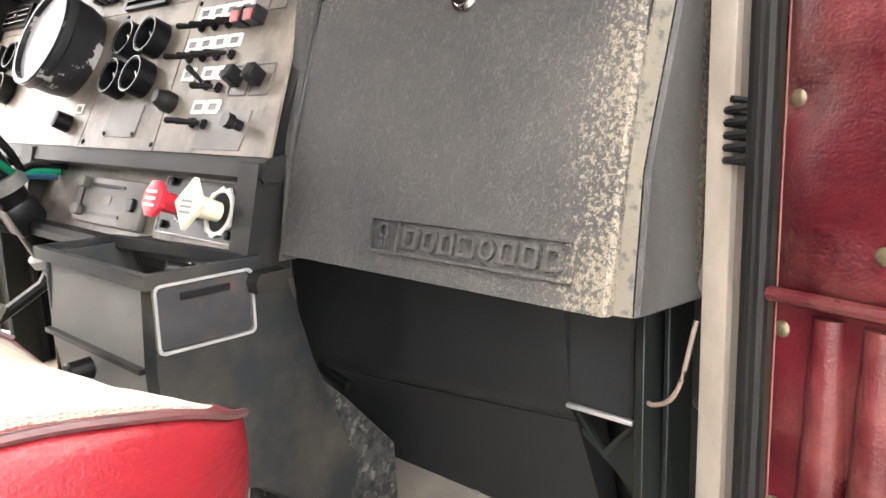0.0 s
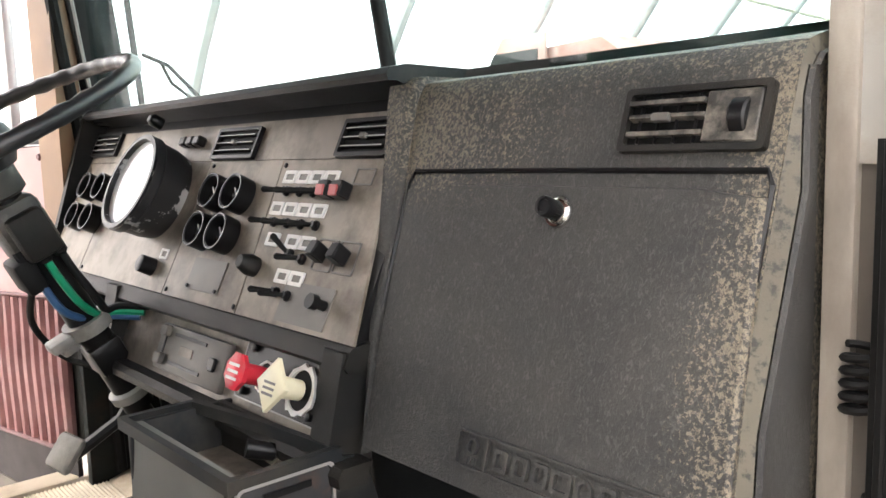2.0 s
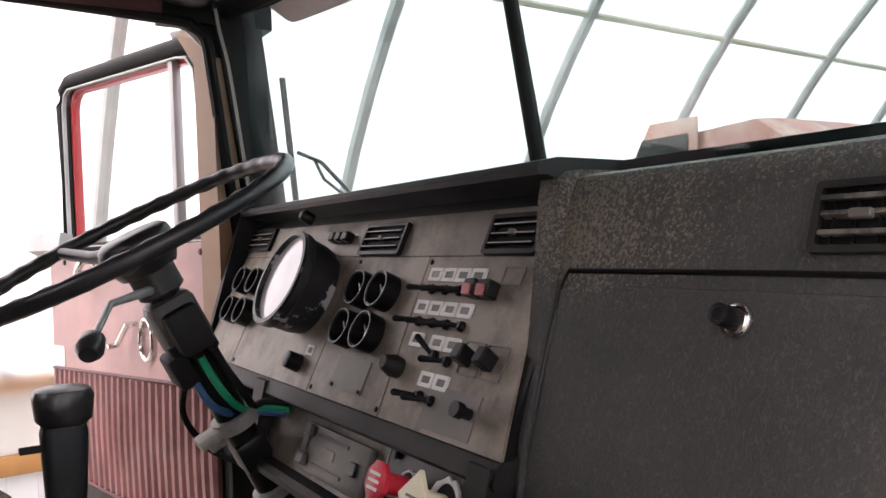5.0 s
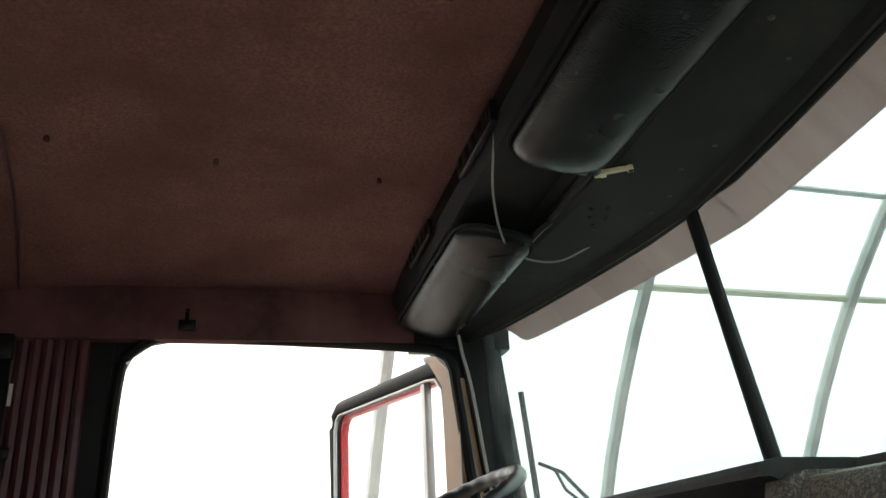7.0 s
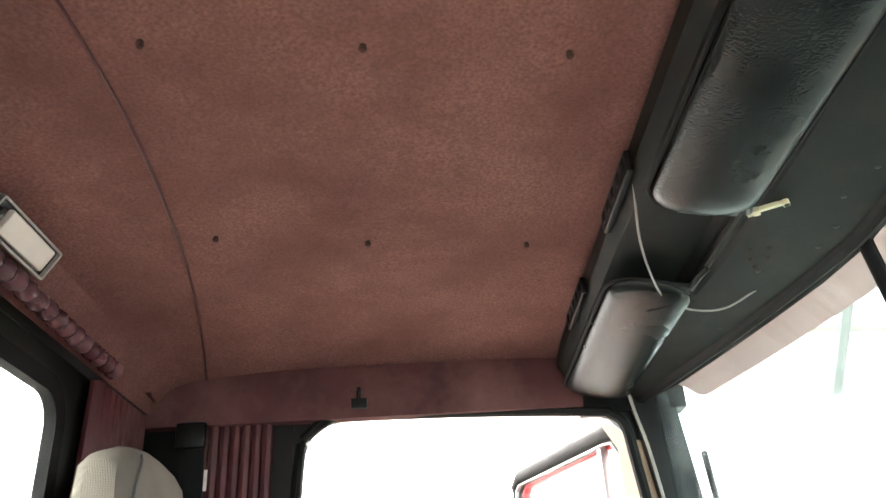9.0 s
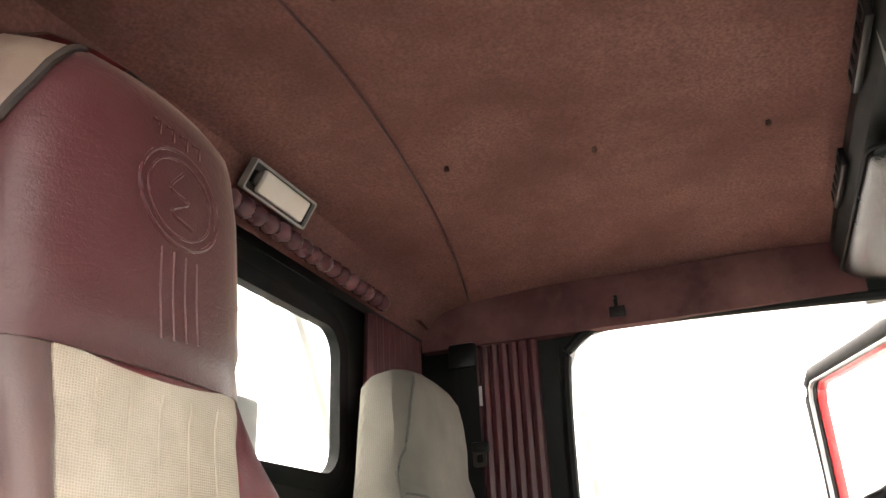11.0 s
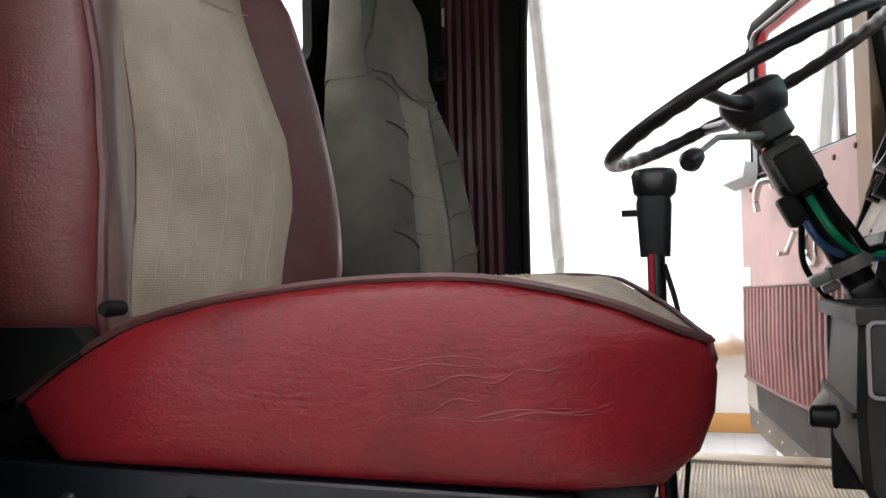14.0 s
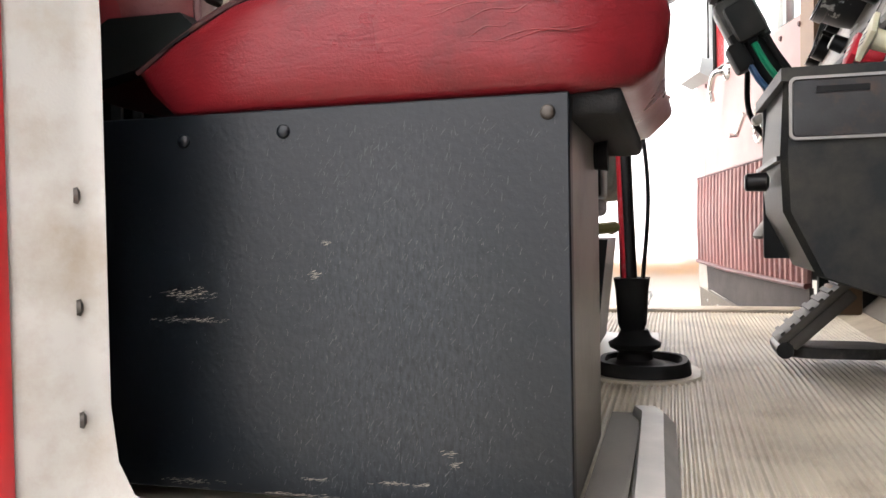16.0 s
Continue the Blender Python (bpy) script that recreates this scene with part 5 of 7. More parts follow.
AM = face_frame((x1 + 0.0015, 0.3, 0.397), (0, 1, 0), (0, 0, 1))
part("ashtray_frame", ring_frame(rounded(0.122, 0.078, 0.008, 4), rounded(0.115, 0.071, 0.006, 4), 0, 0.005, AM), bright_trim, con, "chrome ashtray frame")
ash = part("ashtray_lid", plate(rounded(0.112, 0.068, 0.006, 4), 0, 0.003, AM), material("scuffed_ashtray_lid", (0.03, 0.031, 0.033), 0.4, vary=0.3, scale=20, grain=0.15, dirt=(0.09, 0.05, 0.03), dirt_amount=0.3, dirt_scale=25), con)
part("lid_grip", box((-0.03, 0.018, 0.003), (0.03, 0.026, 0.005), AM), satin_black, ash)
sk = part("power_socket_plate", box((-0.026, -0.02, 0), (0.026, 0.02, 0.003), face_frame((0.3, 0.36, 0.412), (1, 0, 0), (0, 0.1, 1)), bevel=0.001, seg=1), chrome, con, "bright metal socket plate")
part("socket_plug", tube([(0.3, 0.357, 0.412), (0.285, 0.325, 0.422)], [0.011, 0.012], 14), satin_black, sk, "black plug in the socket")
part("socket_ring", lathe([(0.014, 0), (0.014, 0.006), (0.011, 0.006)], face_frame((0.3, 0.357, 0.412), (1, 0, 0), (0, 0.1, 1)), 16), chrome, sk)

# ---- under the passenger side of the dashboard ----
hb = thing("heater_box", "black moulded heater box under the glovebox", "heater box")
heater = material("black_moulded_fibre", (0.011, 0.012, 0.013), 0.6, spec=0.25, vary=0.25, scale=12, grain=0.5, grain_scale=600)
def crease(x):
    """The height of the fold along the heater box."""
    return 0.278 - 0.078 * (0.746 - x)


sec = (0.27, 0.36, 0.45, 0.6, 0.746)
part("front_panel", add_rings(bmesh.new(), [[(x, 0.52, 0.43), (x, 0.536, crease(x) + 0.02), (x, 0.541, crease(x) + 0.006), (x, 0.548, crease(x) - 0.004), (x, 0.6, crease(x)), (x, 0.6, 0.43)] for x in sec]), heater, hb, "black grained front of the heater box", smooth=60)
part("lower_panel", add_rings(bmesh.new(), [[(x, 0.549, crease(x) - 0.006), (x, 0.63, 0.072), (x, 0.65, 0.072), (x, 0.602, crease(x) - 0.004)] for x in sec]), heater, hb, "black underside of the heater box sloping to the toe board", smooth=30)
part("end_plate", box((0.7475, 0.532, 0.3), (0.824, 0.541, 0.43)), heater, hb, "smooth dark end plate")
part("end_plate_lip", box((0.746, 0.527, 0.296), (0.826, 0.542, 0.301), bevel=0.001, seg=1), edging, hb, "worn bright lip of the end plate")
for a, b in (((0.751, 0.54, 0.292), (0.784, 0.542, 0.25)), ((0.784, 0.542, 0.25), (0.822, 0.54, 0.294)), ((0.756, 0.545, 0.268), (0.83, 0.56, 0.2))):
    part("brace", add_rings(bmesh.new(), [[Vector(p) + Vector((0, dy, dz)) for dy, dz in ((-0.002, -0.004), (-0.002, 0.004), (0.004, 0.004), (0.004, -0.004))] for p in (a, b)]), dark_metal, hb, "thin folded steel brace", smooth=False)
part("brace_web", add_rings(bmesh.new(), [[(0.784, y, 0.247), (0.826, y, 0.292), (0.832, y, 0.19)] for y in (0.548, 0.552)]), dark_metal, hb, smooth=False)
part("drain_cover", box((-0.035, 0.0, -0.009), (0.035, 0.016, 0.009), pose(0.335, 0.53, 0.232, 0, 12, 0), bevel=0.006), dark_metal, hb)
part("mounting_bolt", lathe([(0.009, 0), (0.009, 0.006), (0.004, 0.009)], face_frame((0.53, 0.628, 0.083), (1, 0, 0), (0, 0.5, 1)), 10), plate_grey, hb)
carpet = material("matted_grey_carpet", (0.035, 0.035, 0.034), 0.95, vary=0.5, scale=60, grain=1.0, grain_scale=180, spec=0.1, dirt=(0.12, 0.115, 0.1), dirt_amount=0.4, dirt_scale=70, dirt_sharp=0.06)
solo("tunnel_carpet", add_rings(bmesh.new(), [[(x, 0.44, 0.29), (x + 0.004, 0.5, 0.23), (x + 0.006, 0.58, 0.14), (x + 0.004, 0.585, 0.03), (x, 0.4, 0.03)] for x in (0.3, 0.37, 0.405)]), carpet, "matted dark grey carpet on the engine tunnel side", "carpet")
kp = thing("kick_panel", "black kick panel with a rusty bolt at the passenger door jamb", "panel")
part("sheet", box((0.832, 0.52, 0.05), (0.842, 0.66, 0.43), bevel=0.001, seg=1), dark_metal, kp)
part("rear_sheet", box((0.843, 0.6, 0.05), (0.879, 0.608, 0.44)), header_black, kp, "rust-streaked black return sheet")
part("flange", box((0.846, 0.55, 0.06), (0.852, 0.6, 0.42), bevel=0.001, seg=1), dark_metal, kp)
part("bolt", lathe([(0.008, 0), (0.009, 0.004), (0.005, 0.008)], face_frame((0.864, 0.599, 0.31), (1, 0, 0), (0, 0, 1)), 10), plate_dull, kp, "rusty bolt head")
solo("earth_wire", tube(curve_points([(0.83, 0.53, 0.33), (0.85, 0.528, 0.325), (0.872, 0.53, 0.345), (0.88, 0.548, 0.41)], 6), 0.0025, 8), material("brown_wire", (0.12, 0.09, 0.07), 0.5, grain=0), "thin brown wire looping under the dashboard end", "wire")
solo("kick_panel", box((-0.8, 0.46, 0.0), (-0.772, 0.668, 0.56), bevel=0.004), header_black, "black kick panel in front of the driver door", "panel")
toe = material("bare_toe_board", (0.12, 0.108, 0.088), 0.6, vary=0.25, scale=8, grain=0.3, dirt=(0.08, 0.07, 0.06), dirt_amount=0.42, dirt_scale=7)
solo("toe_board", box((-0.76, -0.0, 0.0), (0.86, 0.125, 0.006), pose(0, 0.558, 0.022, 42, 0, 0), bevel=0.002), toe, "grimy metal toe board below the heater box", "toe board")
solo("floor_clamp", box((0.31, 0.57, 0.05), (0.33, 0.595, 0.115), bevel=0.004), dark_metal, "small black clamp on the toe board", "clamp")

# ---- seats ----
def lerp_table(table, z):
    if z <= table[0][0]:
        return table[0][1]
    for (a, p), (b, q) in zip(table, table[1:]):
        if z <= b:
            t = (z - a) / (b - a)
            return p + (q - p) * t
    return table[-1][1]


class SeatShape:
    """The form of a high seat back: half width and front line by height."""

    def __init__(self, cx, dy, wide, dip, head=1.0, top=1.234, edge=0.05, shift=0.0, far=((0.4, 1.0),)):
        self.far = far
        self.cx, self.dy, self.wide, self.dip, self.edge, self.shift, self.top = cx, dy, wide, dip, edge, shift, top
        k = (top - 0.92) / 0.314
        w = [(0.43, 0.215), (0.47, 0.233), (0.52, 0.241), (0.6, 0.242), (0.66, 0.232), (0.72, 0.216), (0.78, 0.198), (0.84, 0.178), (0.89, 0.16), (0.94, 0.15 * head), (0.98, 0.147 * head), (1.06, 0.146 * head), (1.13, 0.144 * head), (1.18, 0.135 * head), (1.205, 0.12 * head), (1.222, 0.094 * head), (1.231, 0.055 * head), (1.234, 0.02)]
        self.w = [(z if z < 0.92 else 0.92 + (z - 0.92) * k, q) for z, q in w]
        f = [(0.43, -0.355), (0.5, -0.352), (0.6, -0.362), (0.7, -0.376), (0.8, -0.393), (0.9, -0.408), (1.0, -0.418), (1.1, -0.424), (1.19, -0.43), (1.215, -0.442), (1.234, -0.462)]
        if top < 1.2:
            self.w = [(0.34, 0.2)] + self.w
        self.f = [(z if z < 0.92 else 0.92 + (z - 0.92) * k, q) for z, q in f]

    def half(self, z):
        return lerp_table(self.w, z) * self.wide

    def mid(self, z):
        t = max(0.0, min(1.0, (z - 0.72) / 0.26))
        return self.cx + self.shift * t * t * (3 - 2 * t)

    def front(self, u, z):
        puff = max(0.0, min(1.0, (0.96 - z) / 0.16))
        y = lerp_table(self.f, z) + self.dy
        y += self.dip * puff * math.exp(-((abs(u) - 0.8) / 0.2) ** 2)
        edge = self.edge * (0.65 if z > 0.98 else 1.0)
        return y - edge * abs(u) ** 6 - 0.012 * u * u

    def back(self, u, z):
        thick = 0.13 if z < 0.9 else 0.13 - 0.03 * min(1, (z - 0.9) / 0.2)
        if self.top < 1.2:
            thick += 0.03
        thick *= min(1.0, max(0.3, (self.top + 0.02 - z) / 0.05))
        return lerp_table(self.f, z) + self.dy - thick + 0.05 * u ** 4

    def across(self, u, z, grow=0.0):
        """The place across the seat; its far side may be fuller than the near one."""
        return self.mid(z) + u * (self.half(z) + grow) * (lerp_table(self.far, z) if u < 0 else 1.0)

    def point(self, u, z, lift=0.0):
        return Vector((self.across(u, z), self.front(u, z) + lift, z))

    def shell(self, z0, grow):
        """A cover drawn over the top of the core."""
        us = [-1 + 2 * k / 16 for k in range(17)]
        rings = []
        for z in [z0] + [q[0] for q in self.w if q[0] > z0]:
            rings.append([Vector((self.across(u, z, grow), self.front(u, z) + grow, z + grow)) for u in us] + [Vector((self.across(u, z, grow), self.back(u, z) - grow, z + grow)) for u in us[::-1]])
        return add_rings(bmesh.new(), rings)

    def core(self):
        us = [-1 + 2 * k / 16 for k in range(17)]
        rings = []
        for k, z in enumerate(q[0] for q in self.w):
            drop = (0.035, 0.018)[k] if k < 2 else 0.0
            rings.append([self.point(u, z) for u in us] + [Vector((self.across(u, z), self.back(u, z), z - drop)) for u in us[::-1]])
        return add_rings(bmesh.new(), rings)

    def patch(self, z0, z1, u0, u1, lift, n=14, m=18, sag=0.0):
        """A sewn panel that lies on the front between two heights; u0 and u1 may be functions of the height."""
        bm = bmesh.new()
        rows = []
        for j in range(m + 1):
            t = j / m
            row = []
            for i in range(n + 1):
                s = i / n
                z = z0 + (z1 - z0) * t
                a = u0(z) if callable(u0) else u0
                b = u1(z) if callable(u1) else u1
                u = a + (b - a) * s
                z -= sag * t * (1 - (2 * s - 1) ** 2)
                edge = min(1.0, 6 * min(s, 1 - s, t * 1.5, (1 - t) * 1.5))
                row.append(bm.verts.new(self.point(u, z, lift * (0.25 + 0.75 * edge ** 0.5))))
            rows.append(row)
        back = [[bm.verts.new(v.co + Vector((0, -0.012 - lift, 0))) for v in row] for row in rows]
        for grid in (rows, back):
            for r, s in zip(grid, grid[1:]):
                for i in range(n):
                    bm.faces.new((r[i], r[i + 1], s[i + 1], s[i]))
        loop = [(0, i) for i in range(n)] + [(j, n) for j in range(m)] + [(m, i) for i in range(n, 0, -1)] + [(j, 0) for j in range(m, 0, -1)]
        for (a, b), (c, d) in zip(loop, loop[1:] + loop[:1]):
            bm.faces.new((rows[a][b], rows[c][d], back[c][d], back[a][b]))
        return bm

    def piping(self, u, z0, z1, r=0.003, lift=0.002):
        zs = [z0 + (z1 - z0) * k / 24 for k in range(25)]
        return tube([self.point(u(z) if callable(u) else u, z, lift) for z in zs], r, 6)


mauve_vinyl = material("greyed_mauve_vinyl", (0.12, 0.076, 0.072), 0.4, spec=0.35, vary=0.15, scale=9, grain=0.25, grain_scale=500)
dusty_maroon = material("dusty_maroon_vinyl", (0.06, 0.0125, 0.016), 0.36, spec=0.3, crease=6, vary=0.3, scale=5, grain=0.3, grain_scale=500, dirt=(0.12, 0.055, 0.054), dirt_amount=0.4, dirt_scale=4, dirt_sharp=0.25)
for dusty in (mauve_vinyl, dusty_maroon):
    shell = dusty.node_tree.nodes["Principled BSDF"]
    shell.inputs["Sheen Weight"].default_value, shell.inputs["Sheen Roughness"].default_value = 0.45, 0.35
    shell.inputs["Sheen Tint"].default_value = (0.8, 0.68, 0.55, 1)
foam = material("exposed_tan_foam", (0.5, 0.25, 0.07), 0.95, vary=0.2, scale=25, grain=0.8, grain_scale=250, spec=0.1)
piping_dark = material("dark_maroon_piping", (0.06, 0.02, 0.02), 0.45, vary=0.3, scale=20, grain=0.2)
tan_vinyl = material("dusty_tan_vinyl", (0.27, 0.2, 0.155), 0.45, vary=0.2, scale=8, grain=0.3, grain_scale=450, dirt=(0.15, 0.06, 0.05), dirt_amount=0.38, dirt_scale=6, dirt_sharp=0.25)
seam_dark = material("dark_stitched_seam", (0.05, 0.035, 0.03), 0.8, vary=0.2, grain=0)
seam_grey = material("shaded_grey_seam", (0.15, 0.14, 0.125), 0.95, vary=0.2, grain=0)
seam_deep = material("dark_grey_seam", (0.115, 0.108, 0.096), 0.95, vary=0.2, grain=0)
seam_beige = material("beige_seam", (0.3, 0.26, 0.2), 0.9, vary=0.1, grain=0)

# passenger seat
seat = thing("passenger_seat", "worn high-back truck seat in red vinyl and beige cloth", "seat", at=(0.635, -0.15, 0.36))


def seat_part(name, bm, mat, parent, label="", smooth=50):
    ob = part(name, bm, mat, parent, label, smooth)
    if parent.type == "EMPTY":
        ob.matrix_parent_inverse = Matrix.Translation(parent.location).inverted()
    return ob


S = SeatShape(0.635, 0.0, 1.0, 0.042, head=1.09, shift=0.034, far=((0.44, 1.04), (0.55, 1.09), (0.75, 1.08), (0.9, 1.12), (1.2, 1.1)))
back = seat_part("backrest", S.core(), deep_red_vinyl, seat, "padded backrest with red vinyl bolsters")


def ins_l(z):
    return lerp_table(((0.44, -0.38), (0.51, -0.42), (0.575, -0.52), (0.65, -0.54), (0.72, -0.47), (0.775, -0.43), (0.815, -0.47), (0.885, -0.6), (0.94, -0.74)), z)


def ins_r(z):
    return lerp_table(((0.44, 0.74), (0.495, 0.7), (0.54, 0.56), (0.6, 0.5), (0.65, 0.52), (0.71, 0.6), (0.78, 0.71), (0.84, 0.71), (0.94, 0.6)), z)


def seam_r(z):
    """Where the facing meets the outer bolster."""
    return lerp_table(((0.44, 0.84), (0.5, 0.82), (0.57, 0.785), (0.65, 0.785), (0.73, 0.84), (0.8, 0.88), (0.94, 0.94)), z)


seat_part("back_insert", S.patch(0.462, 0.945, ins_l, ins_r, 0.008, sag=0.012), beige_cloth, back, "soiled beige woven cloth insert")
seat_part("bolster_panel", S.patch(0.445, 0.94, lambda z: -1.0, lambda z: ins_l(z) - 0.01, 0.004, n=8), maroon_vinyl, back, "dull maroon vinyl bolster")


def head_edge(z):
    return 0.95 - 0.22 * max(0.0, (z - 1.1) / 0.11)


seat_part("head_cover", S.shell(0.945, 0.002), tan_vinyl, back, "dusty tan vinyl sides of the headrest")
pile = material("brown_pile_trim", (0.1, 0.03, 0.013), 0.95, vary=0.5, scale=90, grain=1.0, grain_scale=300, spec=0.1)
bm = bmesh.new()
pts = [(0.853 - 0.02 * max(0, z - 0.6) * 2, -0.478 + 0.004 * math.sin(60 * z), z) for z in [0.42 + 0.02 * k for k in range(26)]]
add_tube(bm, pts, [0.009 + 0.002 * math.sin(5.1 * k) for k in range(26)], 10)
seat_part("rear_trim", bm, pile, back, "rusty brown pile trim along the back edge")
seat_part("bolster_panel", S.patch(0.445, 0.94, lambda z: ins_r(z) + 0.01, lambda z: seam_r(z) - 0.008, 0.004, n=6), mauve_vinyl, back, "greyed mauve vinyl bolster facing")
seat_part("bolster_panel", S.patch(0.445, 0.945, lambda z: seam_r(z) + 0.008, lambda z: 0.99, 0.004, n=8), dark_red_vinyl, back, "dark worn red vinyl bolster front")
seat_part("head_panel", S.patch(0.94, 1.218, -0.97, head_edge, 0.012, sag=-0.012), dusty_maroon, back, "maroon vinyl headrest panel with embossed badge")
seat_part("piping", S.piping(seam_r, 0.45, 0.94, 0.004), maroon_vinyl, back)
seat_part("piping", S.piping(lambda z: -0.985, 0.45, 0.94, 0.0035), maroon_vinyl, back)
seat_part("piping", S.piping(head_edge, 0.955, 1.22, 0.0042, 0.006), seam_dark, back)
seat_part("seam", tube([S.point(ins_l(0.78) + (ins_r(0.78) - ins_l(0.78)) * k / 20, 0.782 - 0.012 * (1 - (k / 10 - 1) ** 2), 0.0085) for k in range(21)], 0.0006, 6), beige_cloth, back)
for k in range(5):
    s = (k + 1) / 6
    seat_part("stitch_line", tube([S.point(ins_l(z) + (ins_r(z) - ins_l(z)) * s, z, 0.0078) for z in [0.49 + 0.43 * q / 20 for q in range(21)]], 0.0009, 5), beige_cloth, back)
ring = [S.point(-0.135 + 0.335 * math.cos(a), 1.106 + 0.048 * math.sin(a), 0.0125) for a in [k * math.tau / 32 for k in range(32)]]
seat_part("embossed_ring", tube(ring, 0.0022, 6, True), dusty_maroon, back)
seat_part("embossed_ring", tube([S.point(-0.135 + 0.27 * math.cos(a), 1.106 + 0.039 * math.sin(a), 0.0125) for a in [k * math.tau / 32 for k in range(32)]], 0.0014, 6, True), dusty_maroon, back)
for k in range(4):
    seat_part("embossed_bar", tube([S.point(-0.29 + 0.095 * k, 1.05, 0.0122), S.point(-0.29 + 0.095 * k, 1.01, 0.0122), S.point(-0.3 + 0.095 * k, 0.972 - 0.002 * k, 0.0122)], 0.0015, 6), dusty_maroon, back)
for k in range(4):
    seat_part("embossed_bar", tube([S.point(-0.3 + 0.12 * k, 1.16, 0.0122), S.point(-0.3 + 0.12 * k, 1.173, 0.0122), S.point(-0.24 + 0.12 * k, 1.172, 0.0122)], 0.0018, 6), dusty_maroon, back)
seat_part("embossed_mark", tube(curve_points([S.point(-0.24, 1.081, 0.0122), S.point(-0.06, 1.089, 0.0122), S.point(-0.2, 1.106, 0.0122), S.point(-0.05, 1.112, 0.0122), S.point(-0.15, 1.134, 0.0122)], 5), 0.0018, 6), dusty_maroon, back)
seat_part("snap_button", lathe([(0.005, 0), (0.005, 0.004), (0.003, 0.006)], face_frame((0.397, -0.352, 0.588), (0.7, -0.7, 0), (0, 0, 1)), 10), beige_panel, back)

cushion_side = [(-0.378, 0.404), (-0.335, 0.432), (-0.279, 0.459), (-0.22, 0.473), (-0.162, 0.481), (-0.11, 0.4855), (-0.057, 0.4865), (-0.02, 0.484), (0.02, 0.4765), (0.05, 0.4675), (0.079, 0.454), (0.096, 0.4475), (0.1, 0.428), (0.098, 0.406), (0.089, 0.384), (0.07, 0.368), (0.02, 0.364), (-0.12, 0.3635), (-0.25, 0.3635), (-0.342, 0.3635), (-0.365, 0.385)]


def cushion_top(y):
    return lerp_table([(p, q) for p, q in cushion_side[:13]], y)


def plan(s, y):
    """The front of a cushion is a little hollow in plan between its corners."""
    return y if y < 0 else y * (0.93 + 0.07 * min(1.0, abs(s)) ** 2)


def sag(s, y, z):
    """The front of a cushion sinks away from its outer side."""
    return 0.33 * max(0.0, y) * max(0.0, min(1.0, (0.85 - s) / 0.8)) * max(0.0, min(1.0, (z - 0.385) / 0.05))


def nip(y):
    """The front corners of a cushion are drawn in."""
    return 1 - 0.15 * max(0.0, min(1.0, (y - 0.0) / 0.098)) ** 2.2


def cushion_core(cx, half, dy, dz, dome):
    rings = []
    for s, scale in ((1.082, 0.12), (1.08, 0.35), (1.073, 0.56), (1.061, 0.74), (1.045, 0.87), (1.027, 0.95), (1.01, 0.988), (0.975, 1.0), (0.85, 1.0), (0.5, 1.0), (0.0, 1.0), (-0.5, 1.0), (-0.85, 1.0), (-0.975, 1.0), (-1.012, 0.985), (-1.03, 0.9)):
        rings.append([Vector((cx + s * half * nip((y + 0.14) * scale - 0.14), plan(s, (y + 0.14) * scale - 0.14) + dy, (z - 0.42) * scale + 0.42 + dz - sag(s, y, z) + dome * max(0.0, 1 - s * s) * max(0.0, min(1.0, (12 - i) / 4)))) for i, (y, z) in enumerate(cushion_side)])
    return add_rings(bmesh.new(), rings)


def cushion_cover(cx, half, dy, dz, dome, lift, y0=-0.34, y1=0.085, wide=0.9, hole=None, rumple=0.0025):
    """The cloth on top of a cushion, with an optional torn opening."""
    bm = bmesh.new()
    nx, ny = 40, 44
    rows = []
    for j in range(ny + 1):
        y = y0 + (y1 - y0) * j / ny
        row = []
        for i in range(nx + 1):
            s = wide * (2 * i / nx - 1)
            edge = min(1.0, 8 * min(i / nx, 1 - i / nx, j / ny, 1 - j / ny))
            wob = rumple * (noise.noise(Vector((5 * s, 30 * y, cx))) + 0.5 * noise.noise(Vector((11 * s, 60 * y, cx))))
            row.append(bm.verts.new((cx + s * half * nip(y), plan(s, y) + dy, cushion_top(y) + dz - sag(s, y, 0.5) + dome * (1 - s * s) + lift * (0.2 + 0.8 * edge ** 0.5) + wob)))
        rows.append(row)
    for r, q in zip(rows, rows[1:]):
        for i in range(nx):
            f = (r[i], r[i + 1], q[i + 1], q[i])
            if hole:
                c = sum((v.co for v in f), Vector()) / 4
                if hole(c.x, c.y):
                    continue
            bm.faces.new(f)
    for v in [v for v in bm.verts if not v.link_faces]:
        bm.verts.remove(v)
    ret = bmesh.ops.extrude_face_region(bm, geom=bm.faces[:])
    bmesh.ops.translate(bm, vec=(0, 0, -0.006), verts=[g for g in ret["geom"] if isinstance(g, bmesh.types.BMVert)])
    return bm


TEAR = [(0.72, -0.197), (0.787, -0.147), (0.775, -0.106), (0.747, -0.073), (0.66, -0.06), (0.58, -0.055), (0.483, -0.085), (0.47, -0.14), (0.462, -0.18), (0.583, -0.192)]


def in_tear(x, y):
    inside = False
    for (xa, ya), (xb, yb) in zip(TEAR, TEAR[1:] + TEAR[:1]):
        xa += 0.006 * math.sin(57 * ya)
        if (ya > y) != (yb > y) and x < (xb - xa) * (y - ya) / (yb - ya) + xa:
            inside = not inside
    return inside


